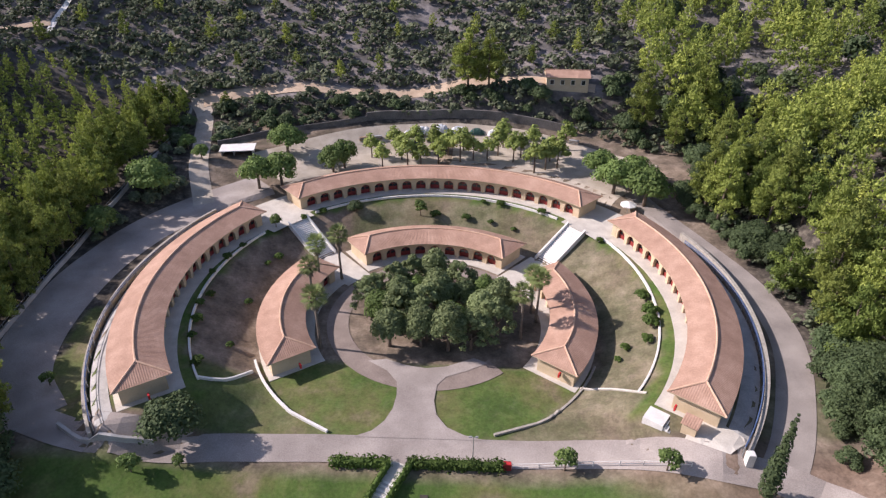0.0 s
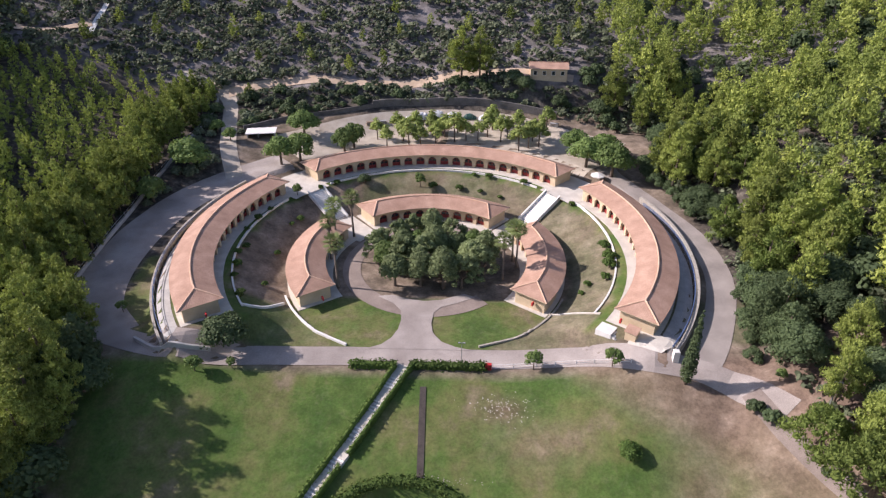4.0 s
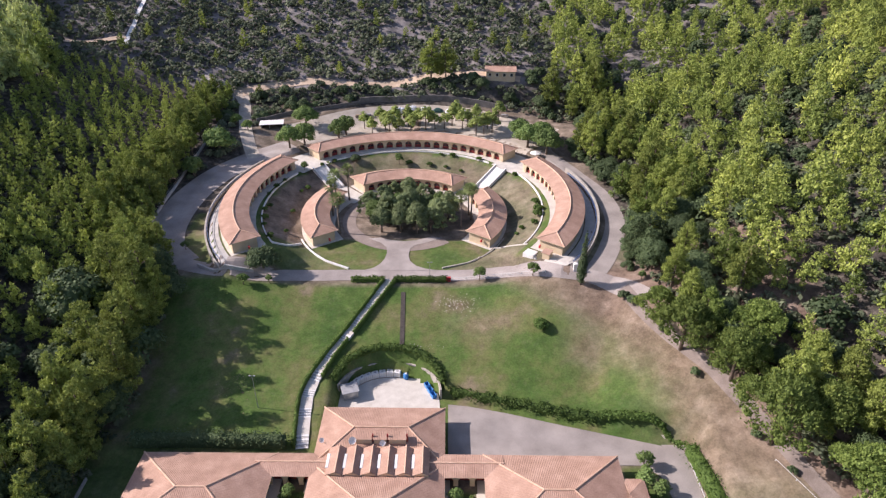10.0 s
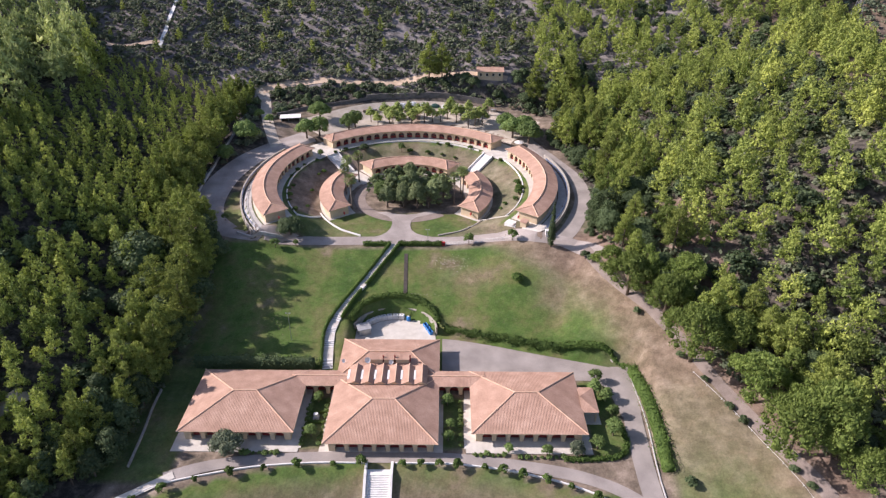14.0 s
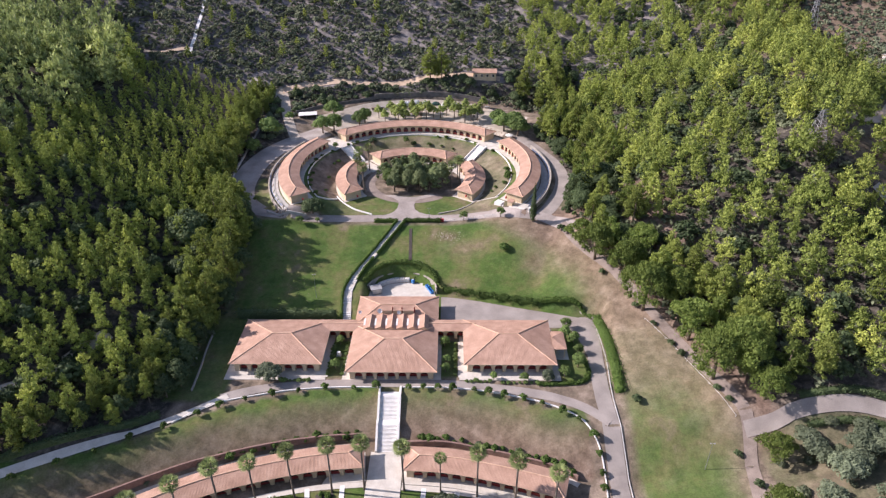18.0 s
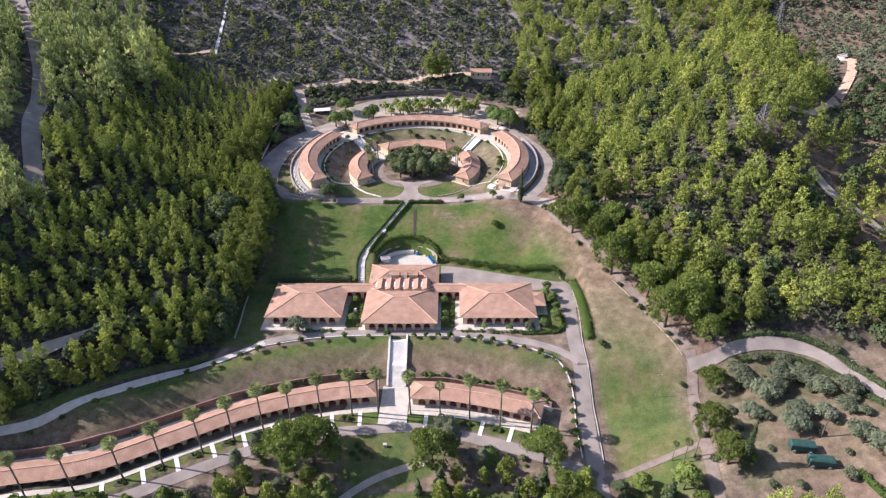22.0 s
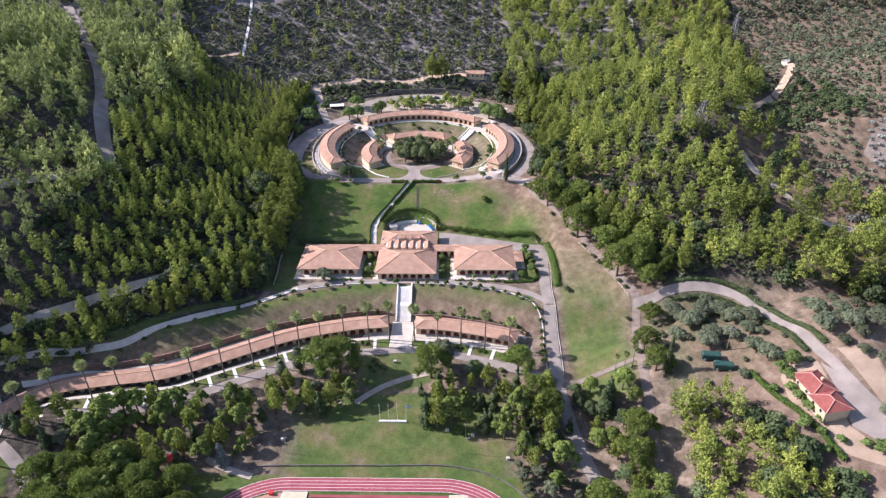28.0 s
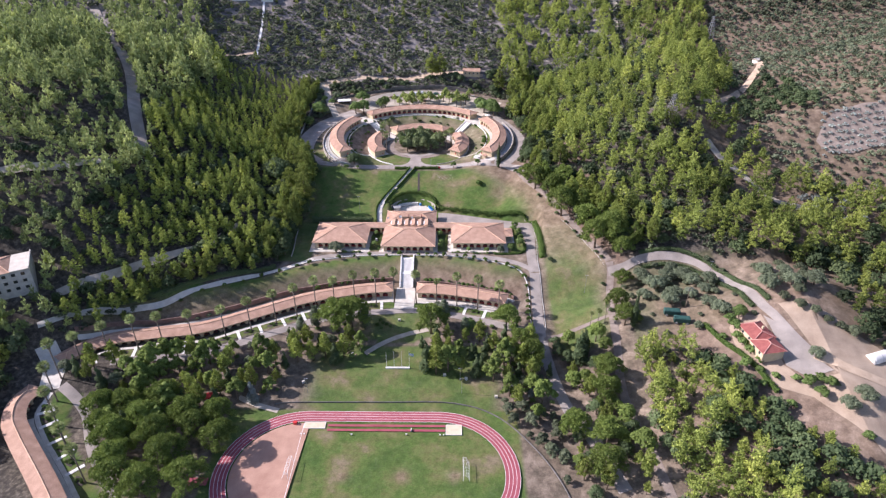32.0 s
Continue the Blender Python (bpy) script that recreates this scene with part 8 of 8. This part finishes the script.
# --- street trees in the yard ---
plane = tree("plane_tree", "young plane tree with a thin pale trunk in the yard", "tree", "yard trees", round_lumps(4.4, 1.5, 14, 0.3, 0.6), 330, 0.24, M["plane"], 3.2, 0.1)
plant(plane, [(-15.4, 164.8), (-9, 166.8), (-5.5, 166.4), (-1, 167), (4.7, 167.3), (8.1, 167.8), (11.7, 168), (18.4, 167.6), (23.5, 162.1), (26.4, 163.4), (29.5, 165.1), (-13.1, 175.3), (-7.7, 174.5), (-2.2, 173.6), (5.4, 174.1), (16.1, 176.4), (24, 174.5), (32.5, 173.7), (-19, 171), (20.5, 170.8), (-11, 170.4), (1.5, 170.8), (14.6, 171.4), (28, 169)], 0, 1.5, 2.0)
little = tree("young_tree", "small young tree on the grass", "tree", "young trees", round_lumps(2.9, 1.25, 11, 0.25), 420, 0.2, M["broad"], 1.5, 0.08)
plant(little, [(-38.6, 71, 1.3), (-32.4, 72.4, 0.85), (21.4, 74.8, 1.35), (34.8, 73.4, 1.4), (-58.1, 85.5, 1.0), (-34.9, 133.6, 1.25), (-4.2, 146.2, 1.4), (60.5, 68, 0.9), (51.5, 21.5, 1.2), (53.5, 17.5, 1.4), (53, 6.5, 1.9), (48.5, 2.4, 1.5), (54, 12.5, 1.3), (14.8, 15.5, 1.3), (15.4, 8, 1.1), (15.0, 4.4, 1.2), (-16.6, 16.5, 1.2), (-16.4, 5.4, 1.3), (28.5, 1.0, 1.0), (37, 0.6, 1.1), (52.2, 24.5, 1.5), (51, 19.5, 1.7)])

plant(tree("weeping_tree", "pale drooping round tree on the garden lawn", "tree", "garden weeping trees", round_lumps(3.4, 1.8, 16, 0.1, 0.7), 900, 0.22, M["olive"], 1.6, 0.1), [(43.6, 1.2, 1.1)])
low_row = tree("border_plant", "low flowering shrub in a garden border", "shrub", "border plants", round_lumps(0.9, 0.7, 8, 0.05, 0.5), 110, 0.22, M["broad"], 0.3, 0.05)
plant(low_row, [(x, 0.3 + 0.2 * math.sin(x * 2)) for x in np.arange(-31, -22, 1.3)] + [(x, 0.2 + 0.2 * math.sin(x * 3)) for x in np.arange(21, 28, 1.3)] + [(x, -0.3) for x in np.arange(31, 41, 1.6)] + [(-18.2, y) for y in np.arange(3, 17, 1.5)] + [(17.8, y) for y in np.arange(3, 17, 1.5)] + [(-14.2, y) for y in np.arange(3, 17, 1.7)], 0.02, 0.7, 1.3)

# --- cypresses ---
cyp = tree("cypress", "slim dark cypress beside the road", "tree", "cypresses", [(0.08 * math.cos(i * 2), 0.08 * math.sin(i * 2), 0.8 + 0.6 * i, 1.15 * (1 - i / 21) ** 0.8 * min(1, 0.6 + 0.15 * i)) for i in range(20)], 1500, 0.24, M["dark_leaf"], 3, 0.16, 1.0)
plant(cyp, [(46.1, 69.2, 1.2), (92.1, -56.2, 1.35)])


# --- palms ---
def palm_tree(H=9.6, label="fan palm with a slim grey trunk"):
    t = thing("fan_palm", label, "palm", "palms")
    put("trunk", mesh_from("trunk", *tube([(0, 0, -0.4), (0.05, 0, 1.0), (0.15, 0.05, H * 0.5), (0.1, 0.1, H)], [0.38, 0.27, 0.22, 0.26], 9), M["palm_bark"], True), t)
    fr = []
    for i in range(40):
        a, el = i * 2.4, 1.25 - 1.75 * (i / 40)
        V, c = [], np.array((0.1, 0.1, H + 0.1))
        d = np.array((math.cos(a) * math.cos(el), math.sin(a) * math.cos(el), math.sin(el)))
        side = np.array((-math.sin(a), math.cos(a), 0))
        L_ = rnd.uniform(1.9, 2.4)
        hub = c + d * L_ * 0.55
        up = np.cross(d, side)
        for k in range(-4, 5):
            dd = d * math.cos(k * 0.28) + side * math.sin(k * 0.28)
            tip = hub + dd * L_ * 0.62 - np.array((0, 0, 0.18 + 0.05 * abs(k)))
            w = side * 0.07
            o = len(V)
            V += [tuple(hub - w), tuple(hub + w), tuple((hub + tip) / 2 + w * 1.3 - up * 0.03), tuple(tip), tuple((hub + tip) / 2 - w * 1.3 - up * 0.03)]
        F_ = [(5 * k, 5 * k + 1, 5 * k + 2, 5 * k + 3, 5 * k + 4) for k in range(9)]
        fr.append((V, F_))
        fr.append(tube([c, hub], 0.03, 3))
    put("fronds", mesh_from("fronds", *joined(fr), M["palm"]), t)
    sk = []
    for i in range(26):
        a = i * 2.4
        p0 = np.array((0.1 + 0.2 * math.cos(a), 0.1 + 0.2 * math.sin(a), H - 0.2 - 0.05 * i))
        p1 = p0 + (0.45 * math.cos(a), 0.45 * math.sin(a), -0.9)
        w = np.array((-math.sin(a), math.cos(a), 0)) * 0.22
        sk.append(([tuple(p0 - w * 0.3), tuple(p0 + w * 0.3), tuple(p1 + w), tuple(p1 - w)], [(0, 1, 2, 3)]))
    put("dry_skirt", mesh_from("dry_skirt", *joined(sk), M["palm_bark"]), t, "brown dry fronds")
    return t


plant(palm_tree(), [(-18.7, 122.1, 1.05), (-22.5, 118.4, 1.0), (-22.3, 111.4, 0.95), (-18.5, 100.1, 1.05), (19.6, 112.5, 1.0), (20.2, 109.7, 0.95), (17, 104.6, 0.95)])
plant(palm_tree(15.5, "very tall fan palm before the arcade"), [(-103.5, -62.3, 0.95), (-94.3, -60.2, 0.95), (-83, -57.5, 0.95), (-71.2, -54, 0.95), (-61.9, -49.6, 1), (-52.8, -44.8, 1), (-44.9, -40.5, 1), (-37.3, -37.2, 1), (-29.8, -34.2, 0.95), (-21.2, -32, 0.95), (-12.4, -30.4, 1), (-4.6, -29.6, 1),
                    (5.2, -29.9, 1), (14.1, -30, 0.7), (22.9, -31.6, 0.95), (31.7, -34.2, 1), (40.6, -36.6, 1), (-113, -66, 1), (-121, -71.5, 1), (-125.5, -79, 1), (-123, -88, 1), (-119, -97, 1), (-112, -105, 1), (-105, -113, 1), (-97, -121, 1), (82.6, -50.2, 0.5), (79.5, -51, 0.55), (77, -49.6, 0.45)])


# --- hedges and shrubs ---
def hedge(pts, width, height, label, mat=None, z=None):
    """A clipped hedge: a rounded core covered in leaf sprays."""
    p = spline(pts, 0.8)
    n = normals(p)
    C, N = [], []
    L_ = np.linalg.norm(np.diff(p, axis=0), axis=1).sum()
    m_ = int(L_ * 85)
    i = rnd.integers(0, len(p), m_)
    a = rnd.uniform(-0.25, math.pi + 0.25, m_)
    base = ground_z(p[:, 0], p[:, 1]) if z is None else np.full(len(p), z)
    wob = 1 + 0.12 * np.sin(np.arange(len(p)) * 1.3)
    off = np.clip(np.cos(a) * 1.25, -1, 1) * width / 2
    hh = np.clip(np.sin(a) * 1.3, 0, 1) * height * wob[i] + rnd.uniform(0, height * 0.5, m_) * (np.sin(a) < 0.4)
    C = np.stack([p[i, 0] + n[i, 0] * off + rnd.normal(0, 0.22 * width, m_), p[i, 1] + n[i, 1] * off + rnd.normal(0, 0.22 * width, m_), base[i] + np.clip(hh, 0.1, height * 1.15)], 1)
    N = np.stack([n[i, 0] * np.cos(a), n[i, 1] * np.cos(a), np.abs(np.sin(a))], 1)
    q = cards(C, N, 0.3 if width > 0.8 else 0.18, 0.5)
    V, Fc = [], []
    for k in range(len(p)):
        for o, h in ((-0.42, -0.3), (-0.42, 0.75), (-0.25, 0.92), (0.25, 0.92), (0.42, 0.75), (0.42, -0.3)):
            V.append((p[k, 0] + n[k, 0] * o * width, p[k, 1] + n[k, 1] * o * width, base[k] + h * height))
    for k in range(len(p) - 1):
        for j in range(5):
            b, c = 6 * k + j, 6 * k + 6 + j
            Fc += [(b, b + 1, c + 1), (b, c + 1, c)]
    for e in (0, len(p) - 1):
        Fc += [(6 * e, 6 * e + j, 6 * e + j + 1) for j in range(1, 5)]
    return tagged(put("hedge", mesh_of("hedge", q, np.array(V), np.array(Fc), 4, mat or M["hedge"])), label, "hedge", "hedges")


hedge([(-11.4, 74.7), (-3.6, 74.9)], 1.2, 1.3, "clipped green hedge along the road")
hedge([(-0.4, 75.0), (12.6, 75.0)], 1.2, 1.3, "long clipped green hedge along the road")
hedge([(-3.4, 74.6), (-5.8, 69.2), (-8.1, 64.6), (-10.9, 59), (-13.7, 53.8), (-16.2, 49), (-18.3, 43.8), (-19, 39.6), (-18.7, 34.5), (-17.9, 27.5)], 0.7, 1.25, "clipped hedge down one side of the stairs")
hedge([(-0.2, 74.8), (-2.4, 70.4), (-4.7, 66), (-7.5, 60.6), (-9.2, 57.4)], 0.7, 1.25, "clipped hedge down the stairs' other side")
hedge([(-10.4, 55.2), (-12.8, 50.6), (-14.9, 45.2)], 0.7, 1.25, "clipped hedge beside the lower stairs")
hedge([(-12.2, 45), (-9.8, 49.6), (-5, 52.6), (0.6, 53.4), (6, 52.2), (10.2, 48.8), (12.2, 44.6)], 1.4, 1.1, "clipped green hedge round the service court")
hedge([(14, 44.0), (22, 41.9), (30, 39.9), (38, 37.7), (45, 35.9)], 1.8, 2.4, "thick green hedge behind the car park", z=0.0)
hedge([(45.8, 35.8), (52, 34.2), (58, 32.2), (61.6, 29.5)], 1.2, 1.2, "ragged low hedge above the car park")
hedge([(62.6, 28), (63.4, 18), (63.4, 7), (62.6, -4)], 2.7, 2.3, "tall green hedge between drive and lawn")
hedge([(55.3, 9), (55.6, 4), (53.4, 0.4), (48, -0.6), (41, -0.8)], 0.9, 0.8, "low curved hedge round the garden")
hedge([(-18.0, 9.6), (-14.6, 9.6)], 0.6, 0.7, "clipped square hedge round the monument")
hedge([(-18.0, 12.9), (-14.6, 12.9)], 0.6, 0.7, "clipped square hedge round the monument")
hedge([(-50, 27.6), (-40, 28), (-30, 28), (-19.5, 28)], 2.2, 2.9, "tall dark hedge behind the wing", M["dark_leaf"])
hedge([(-60, -13.2), (-73, -20.6), (-87, -28.6), (-101, -36), (-114, -41), (-128, -47)], 1.4, 1.7, "dark hedge between the wood and the paved path", M["dark_leaf"])
hedge([(117, -62), (121, -72), (126, -82), (131, -95)], 1.2, 1.4, "clipped hedge below the red-roofed house", M["hedge"])
hedge([(104, -14.2), (120, -15.6), (132.2, -24), (138, -42.6), (141.4, -57)], 1.5, 1.1, "low dark hedge along the grove road", M["dark_leaf"])
hedge([(104, -20.4), (118.5, -21.8), (127.4, -29), (132.6, -46), (135.6, -58)], 1.5, 1.1, "low dark hedge along the grove road", M["dark_leaf"])
bush = tree("shrub", "rounded clipped green shrub", "shrub", "round shrubs", round_lumps(1.5, 1.05, 9, 0.15, 0.5), 220, 0.26, M["hedge"], 0.5, 0.06)
plant(bush, [(-33.5, 97.3), (-34.4, 110.6), (-36, 90), (-39.2, 96.3), (-40.1, 100.9), (-41.3, 105.5), (-40.6, 108.8), (-42.3, 115.1), (-41.1, 120.4), (-39.5, 125.1), (-34.1, 123), (-32.5, 125.7), (-29.8, 138.6), (-26.3, 141.9),
             (40, 112.8, 1.4), (40.3, 107.6, 1.6), (39.7, 104.4, 1.6), (38.3, 100.5, 1.2), (34.6, 100.1, 0.9), (32.9, 97.5, 0.7), (35.2, 132.1), (-0.7, 146, 1.3), (6.6, 145.3), (10.6, 149.5), (14.6, 148.3), (23.9, 144.1), (17.5, 140.9), (12.3, 143.6)], 0, 0.7, 1.2)
plant(tree("lawn_shrub", "low round clipped shrub on the front lawn", "shrub", "lawn shrubs", round_lumps(0.9, 0.7, 8, 0.1, 0.5), 160, 0.2, M["hedge"], 0.3, 0.05), [(-9.5, -41.4), (-8.2, -43), (-6.6, -43.8), (-5, -45), (-10.6, -44.2), (-8.6, -46), (-18, -42.2), (-22, -42.8), (-24.5, -44.6), (-16, -44.4), (-19.5, -50), (-22.8, -50.6), (-25.6, -51.2), (34, -46.6), (38, -48.2)], 0, 0.8, 1.3)
plant(tree("lawn_bush", "dense round dark green bush alone on the lawn", "shrub", "lawn bushes", round_lumps(2.2, 1.55, 16, 0.05, 0.5), 900, 0.2, M["hedge"], 0.5, 0.08), [(35.2, 57.6, 1.3)])
bush2 = tree("shrub", "rounded dark shrub beside the gravel path", "shrub", "path shrubs", round_lumps(1.9, 1.3, 9, 0.1, 0.5), 240, 0.3, M["dark_leaf"], 0.5, 0.06)
plant(bush2, [(55.6, 63.6, 1.2), (57.2, 61.4, 1.2), (65.3, 40), (72.8, 25.1), (76.2, 17.3), (79, 8.9), (80.7, 4.9), (86.3, -8), (88.1, -12), (61.8, 52, 0.8), (66, -8, 1.2), (87, -24), (88.5, -33), (86.5, -44)], 0, 0.8, 1.1)
kerb_trees = tree("kerb_shrub", "small leafy tree standing by the kerb", "shrub", "kerb shrubs", round_lumps(2.3, 1.05, 10, 0.3), 260, 0.24, M["hedge"], 1.2, 0.06)
row = [(-3.8, -2.9), (5, -2.9), (9, -2.9), (13, -2.9), (17, -3.1), (23, -3.7), (27, -4.3), (31, -5.2), (36, -6.4), (41, -8.2), (46, -10.8), (50, -13.2), (53, -17.6), (54, -21.5), (54.2, -25.5), (54, -30), (53.6, -34), (53.4, -38), (53.3, -42),
       (-10, -3), (-18, -3.3), (-25, -4.1), (-32, -5.4), (-39, -7.1), (-45, -9.7), (-50, -12.6), (-57, -17), (-64, -21), (-71, -25.2), (-78, -29), (-86, -34), (-94, -38.4), (-102, -42)]
plant(kerb_trees, row, 0, 0.7, 1.3)
bank = scatter((-120, 48), (-60, -14), lambda x, y: (lambda c: c + 4.4 < y < c + 8.5)(np.interp(x, [-116, -101, -82, -64, -43, -21, 0, 25, 45], [-57, -53.6, -50, -41, -30, -24, -22, -24, -31])) and abs(x) > 4, 3.0, 1200)
plant(tree("bank_shrub", "low wild shrub on the dry bank", "shrub", "bank shrubs", round_lumps(1.5, 1.3, 8, 0.05, 0.5), 150, 0.3, M["scrub"], 0.4, 0.05), [p for i, p in enumerate(bank) if i % 2 == 0][:60], 0, 0.5, 1.0)
plant(tree("wall_shrub", "dark bushy shrub above the reddish wall", "shrub", "wall shrubs", round_lumps(1.9, 1.15, 10, 0.05, 0.5), 240, 0.28, M["hedge"], 0.4, 0.06), [(x, np.interp(x, [4, 16, 30, 44, 48], [-15.2, -15.6, -18.6, -23, -25.6]) + 0.5 * math.sin(x * 1.7)) for x in np.arange(9, 48, 2.1)] + [(x, np.interp(x, [-43, -21, -5], [-22.3, -15.8, -14]) + 0.5 * math.sin(x * 1.3)) for x in np.arange(-42, -8, 2.6)], 0, 0.6, 1.25)
plant(tree("bed_plant", "low leafy plant in a garden bed", "plant", "bed plants", round_lumps(0.9, 0.75, 7, 0.05, 0.5), 90, 0.26, M["hedge"], 0.3, 0.05), [(x + d, y + e) for x, y in BEDS for d, e in ((-0.9, 0.2), (0.9, -0.3), (0.1, 0.5))], 0, 0.7, 1.3)
us = scatter((-110, 60), (-100, -40), lambda x, y: in_park(x, y) or (-44 < x < -14 and -66 < y < -47) or (14 < x < 50 and -60 < y < -44), 3.6, 900)
plant(tree("park_shrub", "low green shrub under the park trees", "shrub", "park shrubs", round_lumps(1.4, 1.1, 8, 0.1, 0.5), 170, 0.3, M["broad"], 0.4, 0.05), us[:110], 0, 0.6, 1.3)
